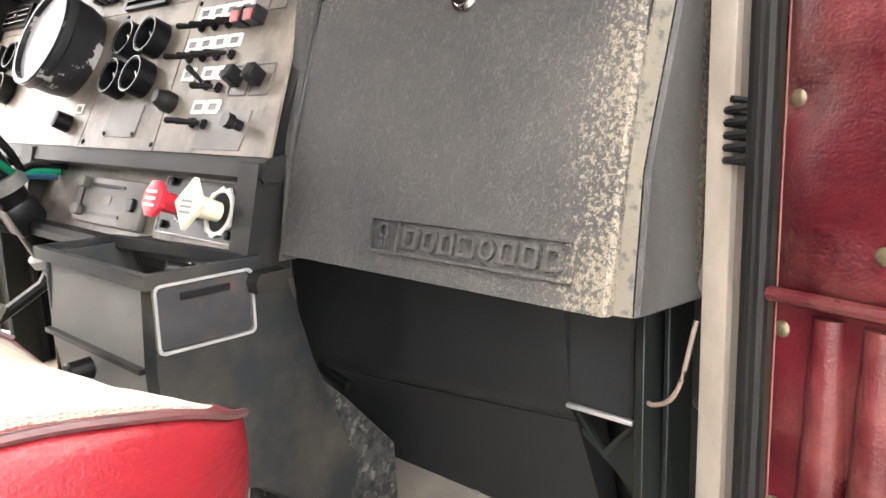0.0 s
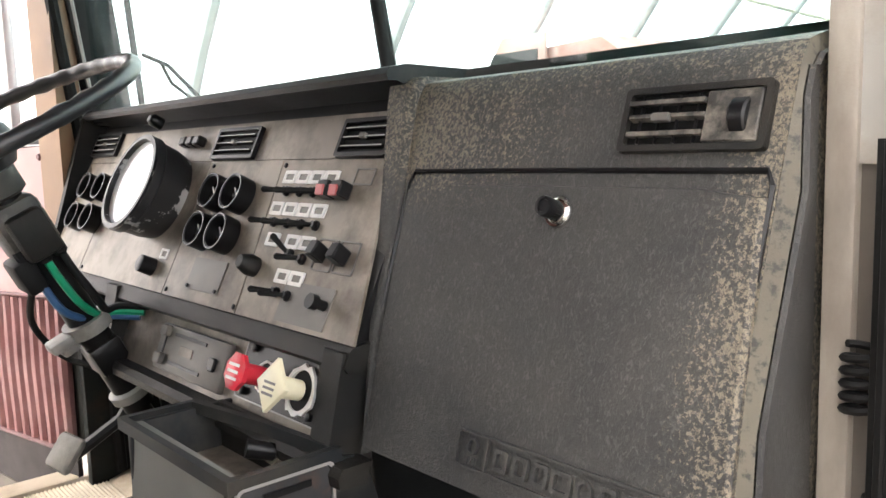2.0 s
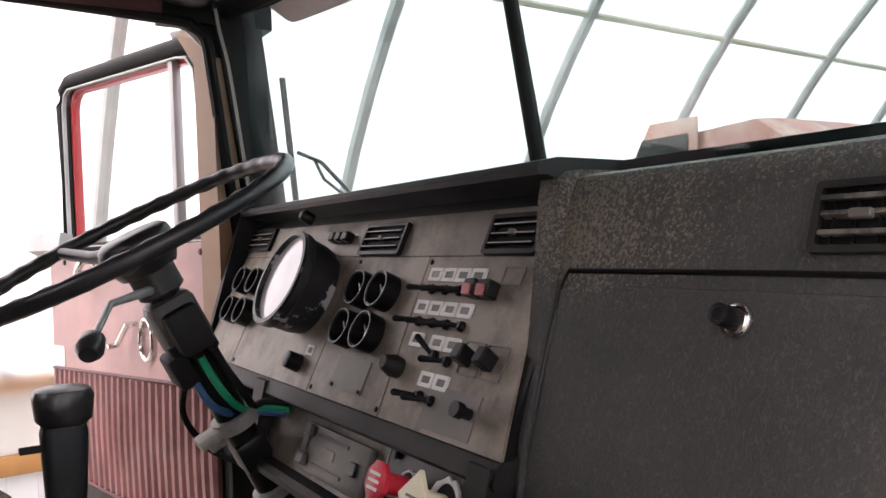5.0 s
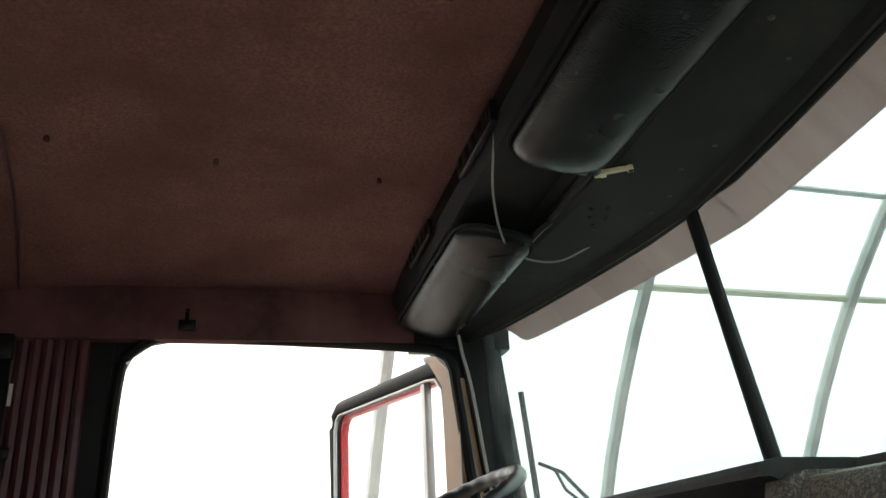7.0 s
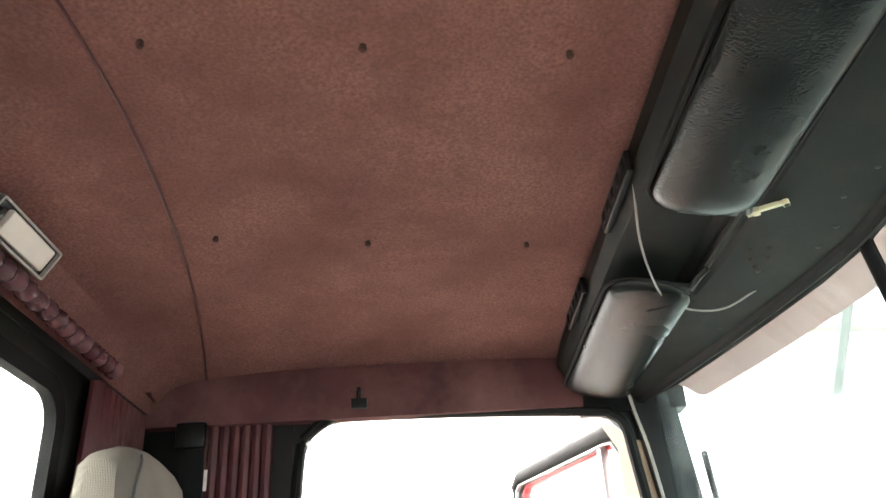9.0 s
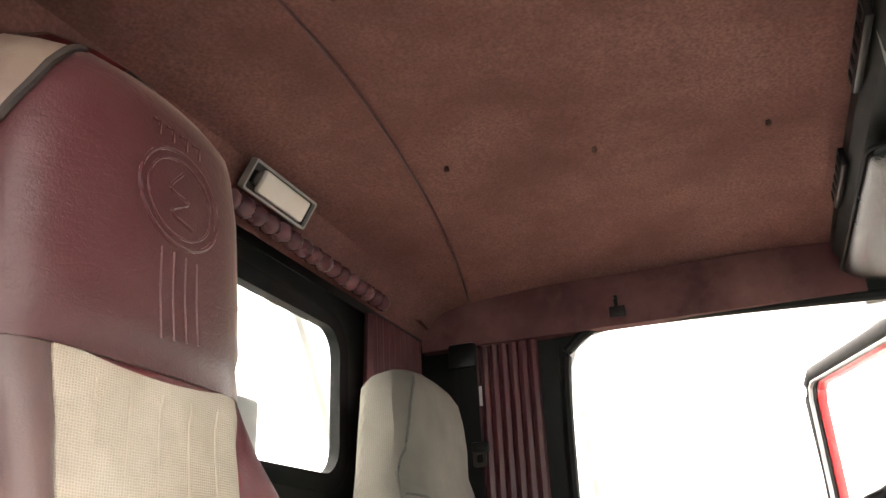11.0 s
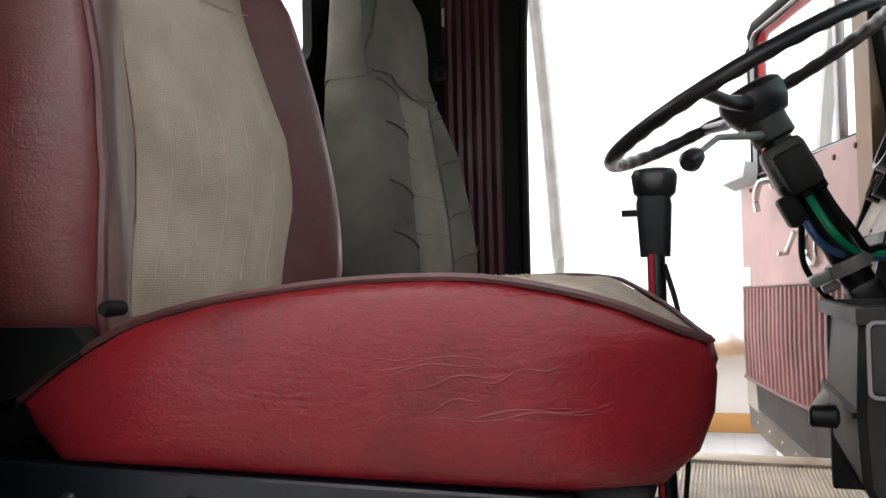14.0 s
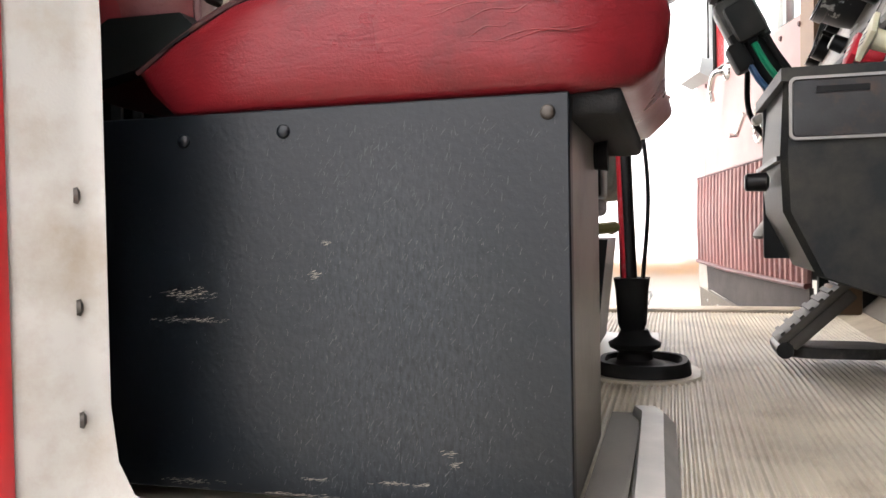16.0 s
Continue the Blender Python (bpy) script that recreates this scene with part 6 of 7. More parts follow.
cu = seat_part("cushion", cushion_core(0.635, 0.224, 0, 0, -0.02), red_vinyl, seat, "red vinyl seat cushion scuffed and creased", smooth=60)
seat_part("cushion_cover", cushion_cover(0.635, 0.226, 0, 0, -0.004, 0.004, y1=0.09, wide=0.87, hole=in_tear), beige_cloth, cu, "beige cloth cushion top with a torn hole")
seat_part("foam", cushion_cover(0.635, 0.226, 0.0, -0.0005, -0.005, 0.001, -0.24, -0.035, 0.75), foam, cu, "tan foam showing through the tear")
bm = bmesh.new()
rim = TEAR + TEAR[:1]
for k in range(30):
    t = (k + 0.5) / 30 * (len(rim) - 1)
    i = int(t)
    x = rim[i][0] + (rim[i + 1][0] - rim[i][0]) * (t - i)
    y = rim[i][1] + (rim[i + 1][1] - rim[i][1]) * (t - i)
    z = cushion_top(y) - 0.004 * (1 - ((x - 0.635) / 0.228) ** 2) + 0.004
    dx, dy = random.uniform(-0.009, 0.009), random.uniform(-0.009, 0.009)
    add_tube(bm, [(x, y, z - 0.003), (x + dx * 0.5, y + dy * 0.5, z + 0.002), (x + dx, y + dy, z + random.uniform(-0.004, 0.002))], [0.0011, 0.0008, 0.0003], 4)
seat_part("frayed_edge", bm, beige_cloth, cu, "frayed grey threads round the tear")["kind"] = "stuff"
bm = bmesh.new()
flap = [(0.465 + 0.26 * k / 24, -0.192 + 0.003 * math.sin(1.9 * k)) for k in range(25)]
lo_row, hi_row = [], []
for k, (x, y) in enumerate(flap):
    z = cushion_top(y) - 0.004 * (1 - ((x - 0.635) / 0.226) ** 2)
    lift = (0.007 + 0.004 * math.sin(2.7 * k) + 0.003 * math.sin(5.1 * k)) * math.sin(math.pi * k / 24)
    lo_row.append((x, y - 0.02, z + 0.003))
    hi_row.append((x + 0.002 * math.sin(3.3 * k), y + 0.004 * math.sin(1.7 * k), z + 0.004 + lift))
add_rings(bm, [[lo, hi, Vector(hi) + Vector((0, -0.003, -0.002)), Vector(lo) + Vector((0, -0.002, -0.003))] for lo, hi in zip(lo_row, hi_row)])
seat_part("torn_flap", bm, grey_cloth, cu, "curled ragged flap of cloth at the tear")
for sgn in (1, -1):
    seat_part("cushion_piping", tube([(0.635 + sgn * 0.2265 * nip(y), plan(1, y), z + 0.001 - sag(sgn, y, z)) for y, z in [(p.x, p.y) for p in curve_points([(y, z, 0) for y, z in cushion_side[:12]], 4)]], 0.0028, 6), piping_dark, cu)
def side_x(y, z):
    """The domed outer face of the cushion, by how far a spot lies from its middle."""
    reach = min(1.0, math.hypot((y + 0.14) / 0.24, (z - 0.42) / 0.062))
    bulge = lerp_table([(0.12, 1.082), (0.35, 1.08), (0.56, 1.073), (0.74, 1.061), (0.87, 1.045), (0.95, 1.027), (1.0, 1.005)], max(0.12, reach))
    return 0.635 + bulge * 0.224 * nip(y)


rng = random.Random(21)
for k in range(9):
    y0, z0, ln = -0.12 + 0.1 * rng.random(), 0.398 + 0.045 * rng.random(), 0.05 + 0.07 * rng.random()
    ph = rng.uniform(0, 6)
    pts = [(y0 + ln * q / 12, z0 + 0.0022 * math.sin(ph + 0.9 * q) + 0.012 * q / 12) for q in range(13)]
    seat_part("crease", tube([(side_x(y, z) - 0.0002, y, z) for y, z in pts], [0.0002 + 0.0006 * math.sin(math.pi * q / 12) for q in range(13)], 6), red_vinyl, cu)
seat_part("cushion_underside", box((0.43, -0.33, 0.346), (0.845, 0.062, 0.37), bevel=0.008), material("black_pleated_underside", (0.01, 0.01, 0.01), 0.8, grain=0.4), seat, "black gathered underside of the cushion")
hinge = seat_part("recliner", add_rings(bmesh.new(), [[(x, y, z) for y, z in ((-0.44, 0.395), (-0.44, 0.458), (-0.33, 0.457), (-0.318, 0.446), (-0.322, 0.436), (-0.38, 0.408))] for x in (0.842, 0.864)]), dark_metal, seat, "black recliner bracket", smooth=False)
seat_part("recliner_cap", tube([(0.842, -0.304, 0.47), (0.858, -0.303, 0.47), (0.863, -0.303, 0.47)], [0.0055, 0.006, 0.004], 12), black_rubber, hinge)

# seat box
sb = thing("seat_box", "charcoal painted steel box under the passenger seat with scratched side", "seat base")
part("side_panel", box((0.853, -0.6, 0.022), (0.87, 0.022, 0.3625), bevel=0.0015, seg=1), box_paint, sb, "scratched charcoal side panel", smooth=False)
bright_front = material("dull_steel_front", (0.24, 0.222, 0.195), 0.4, metal=0.4, vary=0.25, scale=7, grain=0.2, dirt=(0.12, 0.1, 0.08), dirt_amount=0.36, dirt_scale=9)
part("front_panel", box((0.6, 0.008, 0.022), (0.85, 0.02, 0.345), bevel=0.001, seg=1), bright_front, sb, "dull bare steel front panel", smooth=False)
part("top_plate", box((0.44, -0.6, 0.345), (0.852, 0.0, 0.358)), dark_metal, sb)
part("rear_side", box((0.59, -0.6, 0.022), (0.6, 0.008, 0.345)), dark_metal, sb)
for y, z in ((0.005, 0.347), (-0.226, 0.343), (-0.325, 0.339)):
    part("bolt", lathe([(0.0062, 0), (0.0062, 0.0015), (0.0045, 0.0035), (0.002, 0.004)], face_frame((0.87, y, z), (0, 1, 0), (0, 0, 1)), 16), plate_dull if y > 0 else box_paint, sb, "rusty round bolt head" if y > 0 else "")
scr = material("pale_scratch_marks", (0.2, 0.175, 0.145), 0.7, vary=0.3, scale=40, grain=0.2)
rng = random.Random(5)
bm = bmesh.new()


def fleck(y, z, ln, a, wd):
    dy, dz = math.cos(a) * ln, math.sin(a) * ln
    v = [bm.verts.new((0.87025, y + p, z + q)) for p, q in ((-wd, 0), (wd * 0.7, -wd * 0.5), (dy + wd * 0.6, dz), (dy - wd * 0.4, dz + wd))]
    bm.faces.new(v)


for k in range(2600):
    y, z = rng.gauss(-0.13, 0.085), rng.uniform(0.026, 0.345)
    if -0.37 < y < 0.018:
        fleck(y, z, rng.choice((0.0005, 0.0008, 0.0012, 0.003, 0.006)), rng.gauss(1.25, 0.3), rng.uniform(0.00008, 0.00026))
part("scratched_area", bm, material("dull_hairline_scratches", (0.06, 0.061, 0.062), 0.5, vary=0.3, scale=40, grain=0), sb, "fine dull scratches in the paint", smooth=False)["kind"] = "stuff"
bm = bmesh.new()
for cy, cz, wy, wz, count in ((-0.325, 0.2, 0.028, 0.004, 110), (-0.325, 0.177, 0.034, 0.002, 70), (-0.33, 0.03, 0.03, 0.0018, 60), (-0.13, 0.041, 0.022, 0.0014, 40), (-0.204, 0.039, 0.014, 0.001, 20), (-0.108, 0.041, 0.01, 0.001, 14), (-0.083, 0.069, 0.005, 0.002, 14), (-0.201, 0.218, 0.005, 0.004, 16), (-0.21, 0.0245, 0.08, 0.0012, 80), (-0.075, 0.06, 0.008, 0.003, 14), (-0.19, 0.245, 0.004, 0.003, 8)):
    for k in range(count):
        fleck(rng.gauss(cy, wy * 0.5), max(0.0235, rng.gauss(cz, wz * 0.6)), rng.uniform(0.001, 0.006), rng.gauss(0.05, 0.12), rng.uniform(0.0002, 0.0005))
part("scuffed_area", bm, scr, sb, "pale scuffs worn through the paint", smooth=False)["kind"] = "stuff"
part("release_knob", tube([(0.64, 0.02, 0.33), (0.64, 0.034, 0.33)], [0.014, 0.016], 12), black_rubber, sb, "black ribbed release knob")
part("slide_rail", box((0.47, -0.02, 0.29), (0.56, 0.02, 0.345), bevel=0.004), dark_metal, sb)
solo("floor_rail", add_rings(bmesh.new(), [[(x, y + o, z) for y, z in ((0.058, 0.022), (0.062, 0.036), (0.086, 0.036), (0.1, 0.022))] for x, o in ((0.5, -0.01), (0.53, 0.0), (0.87, 0.006))]), edging, "worn aluminium edging rail on the floor before the seat", "floor edging")
solo("floor_recess_plate", box((0.49, 0.024, 0.018), (0.87, 0.06, 0.0245)), toe, "grimy sunken floor plate before the seat box", "floor plate")

# driver seat
drv = thing("driver_seat", "driver seat in a worn grey fitted cloth cover", "seat", at=(-0.32, -0.28, 0.3))
D = SeatShape(-0.33, -0.122, 1.08, 0.055, 1.02, top=1.168, edge=0.03, shift=-0.02, far=((0.4, 1.0), (0.86, 1.05), (0.93, 1.36), (1.0, 1.46), (1.12, 1.44), (1.17, 1.2)))
dark_cloth = material("darker_grey_side_cloth", (0.19, 0.177, 0.153), 0.95, vary=0.25, scale=9, grain=0.6, grain_scale=800, spec=0.1, weave=0.0032)
db = seat_part("backrest", D.core(), dark_cloth, drv, "high backrest with slightly darker grey cloth sides")
seat_part("head_cover", D.shell(0.9, 0.0012), grey_cloth, db, "brownish grey cloth headrest cover")
seat_part("back_insert", D.patch(0.4, 0.88, lambda z: -0.42 - 0.15 * (z - 0.44), lambda z: 0.42 + 0.15 * (z - 0.44), 0.01), light_grey_cloth, db, "lighter quilted centre panel")
for z in (0.5, 0.58, 0.66, 0.74, 0.82):
    seat_part("quilt_seam", tube([D.point(-0.43 + 0.86 * k / 14, z + 0.002 * math.sin(k), 0.0088) for k in range(15)], 0.0016, 5), seam_grey, db)
for u in (-0.44, 0.44):
    seat_part("edge_seam", tube([D.point(u * (1 + 0.35 * (z - 0.44)), z, 0.006) for z in [0.44 + 0.44 * k / 20 for k in range(21)]], 0.0022, 5), seam_grey, db)
seat_part("head_seam", tube([D.point(-0.95 + 1.9 * k / 20, 0.885 + 0.03 * abs(k / 10 - 1), 0.003) for k in range(21)], 0.003, 5), seam_deep, db)
seat_part("side_seam", tube([D.point(0.98 - 0.3 * max(0.0, (z - 0.95) / 0.19), z, 0.003) for z in [0.905 + 0.24 * k / 16 for k in range(17)]], 0.0028, 5), seam_deep, db)
for z in (0.52, 0.62, 0.74, 0.84):
    for sgn in (1, -1):
        seat_part("bolster_tuck", tube([D.point(sgn * (0.5 + 0.42 * k / 8), z + 0.055 * k / 8 + 0.004 * math.sin(k), 0.0012) for k in range(9)], 0.0022, 5), seam_deep, db)
dc = seat_part("cushion", cushion_core(-0.32, 0.25, -0.105, -0.05, 0.01), dark_cloth, drv, "flat grey cloth driver cushion", smooth=60)
seat_part("cushion_cover", cushion_cover(-0.32, 0.25, -0.105, -0.052, 0.004, 0.007, wide=0.92, rumple=0.015), grey_cloth, dc, "rumpled grey cloth cushion cover")
bm = bmesh.new()
for k in range(16):
    y = -0.12 + 0.08 * random.random()
    x = -0.46 + 0.06 * math.sin(22 * y) + random.uniform(-0.02, 0.02)
    z = cushion_top(y + 0.105) - 0.052
    add_tube(bm, [(x, y, z), (x + random.uniform(-0.012, 0.012), y + random.uniform(-0.01, 0.01), z + 0.008 + random.random() * 0.006), (x + random.uniform(-0.02, 0.02), y + random.uniform(-0.012, 0.012), z + 0.006 + random.random() * 0.016)], [0.006, 0.004, 0.0012], 5)
seat_part("frayed_edge", bm, grey_cloth, dc, "torn frayed edge of the cover")["kind"] = "stuff"
seat_part("pedestal", box((-0.5, -0.45, 0.02), (-0.14, -0.08, 0.33), bevel=0.01), dark_metal, drv, "black seat pedestal")
seat_part("valance", box((-0.56, -0.46, 0.28), (-0.08, -0.06, 0.335), bevel=0.015), black_rubber, drv)
bin_ = solo("side_bin", add_rings(bmesh.new(), [[(0.22, -0.06 + o, z), (0.22, 0.0 + o, z), (0.02, 0.0 + o, z), (0.02, -0.06 + o, z)] for z, o in ((0.06, -0.02), (0.235, 0.0))]), dark_metal, "black tapered bin standing between the seats", "bin", smooth=False)
solo("bin_strap", tube([(0.23, -0.03, 0.25), (0.2, 0.01, 0.254), (0.14, 0.0, 0.25)], 0.009, 8), material("olive_strap", (0.16, 0.14, 0.05), 0.7, grain=0.1), "short olive strap end over the bin", "strap")

# seat belt on the post behind the driver door
sbelt = thing("seat_belt", "black seat belt hanging with a metal tongue on the rear post", "seat belt")
part("webbing", add_rings(bmesh.new(), [[(-0.748, -0.64 + o, z), (-0.744, -0.64 + o, z), (-0.744, -0.59 + o, z), (-0.748, -0.59 + o, z)] for z, o in ((1.3, 0.0), (1.0, 0.005), (0.7, 0.015), (0.45, 0.03))]), black_rubber, sbelt)
part("upper_anchor", box((-0.75, -0.66, 1.27), (-0.728, -0.585, 1.335), bevel=0.008), satin_black, sbelt)
part("belt_label", box((-0.7435, -0.585, 1.17), (-0.7425, -0.577, 1.22)), label_white, sbelt)
part("tongue", ring_frame(rounded(0.035, 0.04, 0.006, 3), rounded(0.018, 0.02, 0.004, 3), 0, 0.004, face_frame((-0.738, -0.59, 1.04), (0, 1, 0), (0, 0, 1))), plate_dull, sbelt, "dull metal belt tongue")
part("tongue_plate", box((-0.742, -0.61, 1.055), (-0.732, -0.565, 1.08), bevel=0.003), satin_black, sbelt)
solo("coat_hook", add_tube(box((-0.755, -0.235, 1.35), (-0.735, -0.195, 1.375), bevel=0.003), [(-0.74, -0.215, 1.37), (-0.735, -0.215, 1.392), (-0.74, -0.215, 1.4)], 0.006, 6), satin_black, "small black coat hook above the driver doorway", "hook")
# dome lamp on the rear cove
lm = thing("dome_lamp", "rectangular dome lamp with a pale lens in a chrome frame", "lamp")
LMM = face_frame((0.052, -0.692, 1.435), (-1, 0, 0), (0, 0.6, 1))
lens_pale = material("pale_lamp_lens", (0.9, 0.87, 0.8), 0.35, vary=0.06, scale=12, grain=0.1)
part("frame", ring_frame(rounded(0.205, 0.058, 0.005, 3), rounded(0.197, 0.05, 0.004, 3), 0.0, 0.014, LMM), edging, lm)
part("backing", plate(rounded(0.2, 0.054, 0.005, 3), -0.004, 0.006, LMM), satin_black, lm)
part("lens", box((-0.068, -0.0215, 0.005), (0.08, 0.0215, 0.019), LMM, bevel=0.005), lens_pale, lm)
part("switch", box((-0.09, -0.012, 0.006), (-0.076, 0.012, 0.016), LMM, bevel=0.002), satin_black, lm)

# ---- passenger door, standing open ----
stitch_red = material("faded_red_thread", (0.1, 0.035, 0.03), 0.9, grain=0)
stud_brass = material("dull_brass_stud", (0.1, 0.08, 0.05), 0.4, metal=0.6, vary=0.2, grain=0)
PD = face_frame((0.976, 0.478, 0.0), (1, -0.257, 0), (0, 0, 1))
pdoor = thing("passenger_door", "open passenger door with buttoned red vinyl and pleated lower panel", "door")
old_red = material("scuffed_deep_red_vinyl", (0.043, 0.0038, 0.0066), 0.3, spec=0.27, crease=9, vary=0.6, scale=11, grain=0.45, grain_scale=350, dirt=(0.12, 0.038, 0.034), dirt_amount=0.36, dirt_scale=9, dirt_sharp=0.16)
part("door_shell", box((-0.012, -0.25, -0.075), (0.86, 0.742, -0.012), PD, bevel=0.012), old_red, pdoor, "red painted door shell")
bm = bmesh.new()
tufts = [(0.013, 0.615), (0.009, 0.438), (0.085, 0.507), (0.16, 0.62), (0.2, 0.44), (0.3, 0.53), (0.4, 0.62), (0.42, 0.44), (0.55, 0.53), (0.66, 0.62), (0.66, 0.44)]
nx, nz = 70, 34
rows = []
for j in range(nz + 1):
    row = []
    for i in range(nx + 1):
        x, z = 0.0 + 0.82 * i / nx, 0.468 + (0.748 - 0.468) * j / nz
        d = 0.012 + 0.004 * math.sin(9 * x + 2) - 0.012 * sum(math.exp(-((x - a) ** 2 + (z - b) ** 2) / 0.0009) for a, b in tufts)
        d += 0.0025 * noise.noise(Vector((22 * x, 3, 30 * z)))
        edge = min(1, 9 * min(i / nx * 2.4, 1 - i / nx, j / nz, 1 - j / nz))
        row.append(bm.verts.new(PD @ Vector((x, z, d * edge ** 0.5 - 0.006))))
    rows.append(row)
for r, s in zip(rows, rows[1:]):
    for i in range(nx):
        bm.faces.new((r[i], r[i + 1], s[i + 1], s[i]))
upper = part("upper_panel", bm, old_red, pdoor, "deep red buttoned vinyl panel worn pale in places", smooth=60)
for a, b in tufts:
    part("stud", lathe([(0.0065, 0.0), (0.007, 0.002), (0.005, 0.004), (0.002, 0.0045)], PD @ pose(a, b, -0.005), 14), stud_brass, upper, "dull brass stud")
part("welt", tube([PD @ Vector((x, 0.466 + 0.003 * math.sin(5 * x), 0.002)) for x in [0.82 * k / 20 for k in range(21)]], 0.006, 8), old_red, pdoor)
part("pleat_backing", box((0.0, -0.2, -0.011), (0.82, 0.464, -0.004), PD), old_red, pdoor)
for k in range(20):
    x = 0.05 + 0.04 * k
    part("pleat", tube([PD @ Vector((x + dx, z, -0.006)) for z, dx in ((-0.16, 0.0), (0.1, 0.003), (0.3, 0.0), (0.455, -0.002))], [0.014, 0.0205, 0.0205, 0.013], 14), old_red, pdoor)
part("edge_stitching", tube([PD @ Vector((0.006, -0.2 + 0.0065 * k, 0.001)) for k in range(148)], 0.0009, 4), stitch_red, pdoor)
part("stud", lathe([(0.0085, 0.0), (0.009, 0.003), (0.005, 0.006)], PD @ pose(0.012, 0.29, -0.002), 14), stud_brass, pdoor)
for dx, dz, r in ((-0.012, -0.004, 0.006), (-0.024, -0.01, 0.007), (-0.036, -0.018, 0.006)):
    part("door_seal", tube([PD @ Vector((dx, z, dz)) for z in (-0.25, 0.2, 0.6, 0.78)], r, 8), black_rubber, pdoor, "black ribbed rubber door seal")
part("window_channel", box((-0.02, 0.742, -0.06), (0.86, 0.83, -0.004), PD, bevel=0.006), satin_black, pdoor)
part("window_post", box((-0.02, 0.78, -0.06), (0.04, 1.3, -0.02), PD, bevel=0.008), satin_black, pdoor)
pg = part("window_glass", box((0.03, 0.8, -0.043), (0.86, 1.25, -0.038), PD), side_glass, pdoor, smooth=False)
pg.visible_shadow = False
hp = part("hinge", tube([(0.93, 0.56, 0.15), (0.945, 0.52, 0.15), PD @ Vector((0.0, 0.15, -0.05))], 0.008, 8), dark_metal, pdoor)

# ---- driver door, standing open ----
DD = face_frame((-0.8, 0.45, 0.0), (1, 0.257, 0), (0, 0, 1))   # x runs towards the hinge
ddoor = thing("driver_door", "open driver door with faded pink vinyl and pleated lower panel", "door")
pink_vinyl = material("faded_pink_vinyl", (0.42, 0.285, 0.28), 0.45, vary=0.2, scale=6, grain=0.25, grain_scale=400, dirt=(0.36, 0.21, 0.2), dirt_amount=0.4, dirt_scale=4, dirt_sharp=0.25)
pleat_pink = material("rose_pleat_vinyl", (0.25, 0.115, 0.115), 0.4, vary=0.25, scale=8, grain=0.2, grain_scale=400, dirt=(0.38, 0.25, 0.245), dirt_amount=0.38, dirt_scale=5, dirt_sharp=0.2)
W = 1.03
part("door_shell", box((-W, 0.1, -0.06), (0.02, 0.8, -0.012), DD, bevel=0.012), dark_metal, ddoor)
bm = bmesh.new()
o = [(-W + 0.01, 0.43), (-0.03, 0.46), (-0.03, 0.815), (-W + 0.01, 0.79)]
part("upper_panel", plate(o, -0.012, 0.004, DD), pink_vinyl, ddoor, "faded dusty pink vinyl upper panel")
part("panel_line", tube([DD @ Vector((-W + 0.01, 0.432, 0.006)), DD @ Vector((-0.03, 0.462, 0.006))], 0.005, 6), maroon_vinyl, ddoor)


def foot_line(x):
    """The welt under the pleats falls towards the hinge."""
    return lerp_table([(-W, 0.115), (-0.7, 0.098), (-0.3, 0.09), (-0.03, 0.085)], x)


for k in range(26):
    x = -W + 0.03 + 0.0385 * k
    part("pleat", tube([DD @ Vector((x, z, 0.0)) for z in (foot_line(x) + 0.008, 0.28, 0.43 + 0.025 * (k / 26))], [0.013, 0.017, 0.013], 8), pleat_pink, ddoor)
part("pleat_backing", plate([(-W, 0.107), (-0.7, 0.09), (-0.3, 0.082), (-0.03, 0.077), (-0.03, 0.46), (-W, 0.43)], -0.012, -0.002, DD), maroon_vinyl, ddoor)
part("lower_welt", tube([DD @ Vector((x, foot_line(x), 0.004)) for x in (-W, -0.7, -0.3, -0.03)], 0.008, 8), maroon_vinyl, ddoor)
part("felt_patch", plate([(-W + 0.12, 0.015), (-0.25, -0.055), (-0.02, -0.09), (-0.02, 0.08), (-0.3, 0.086), (-0.7, 0.094), (-W + 0.06, 0.108)], -0.012, 0.0, DD), fleece, ddoor, "dark worn felt at the foot of the door")
part("bare_corner", plate([(-W, 0.01), (-W + 0.12, 0.0), (-W + 0.1, 0.11), (-W, 0.12)], -0.012, 0.001, DD), white_paint, ddoor)
part("foot_plate", plate([(-W + 0.03, -0.06), (-0.28, -0.125), (-0.02, -0.16), (-0.02, -0.09), (-0.25, -0.056), (-W + 0.02, 0.014)], -0.012, 0.003, DD), toe, ddoor, "scuffed dirty foot plate with screws")
for k in range(6):
    part("plate_screw", lathe([(0.006, 0), (0.004, 0.003)], DD @ pose(-W + 0.12 + 0.12 * k, -0.03 - 0.01 * k, 0.003), 8), steel_tube, ddoor)
for x, z in ((-0.06, 0.79), (-0.19, 0.78), (-0.06, 0.6), (-0.9, 0.77)):
    part("stud", lathe([(0.009, 0), (0.006, 0.005)], DD @ pose(x, z, 0.004), 10), maroon_vinyl, ddoor)
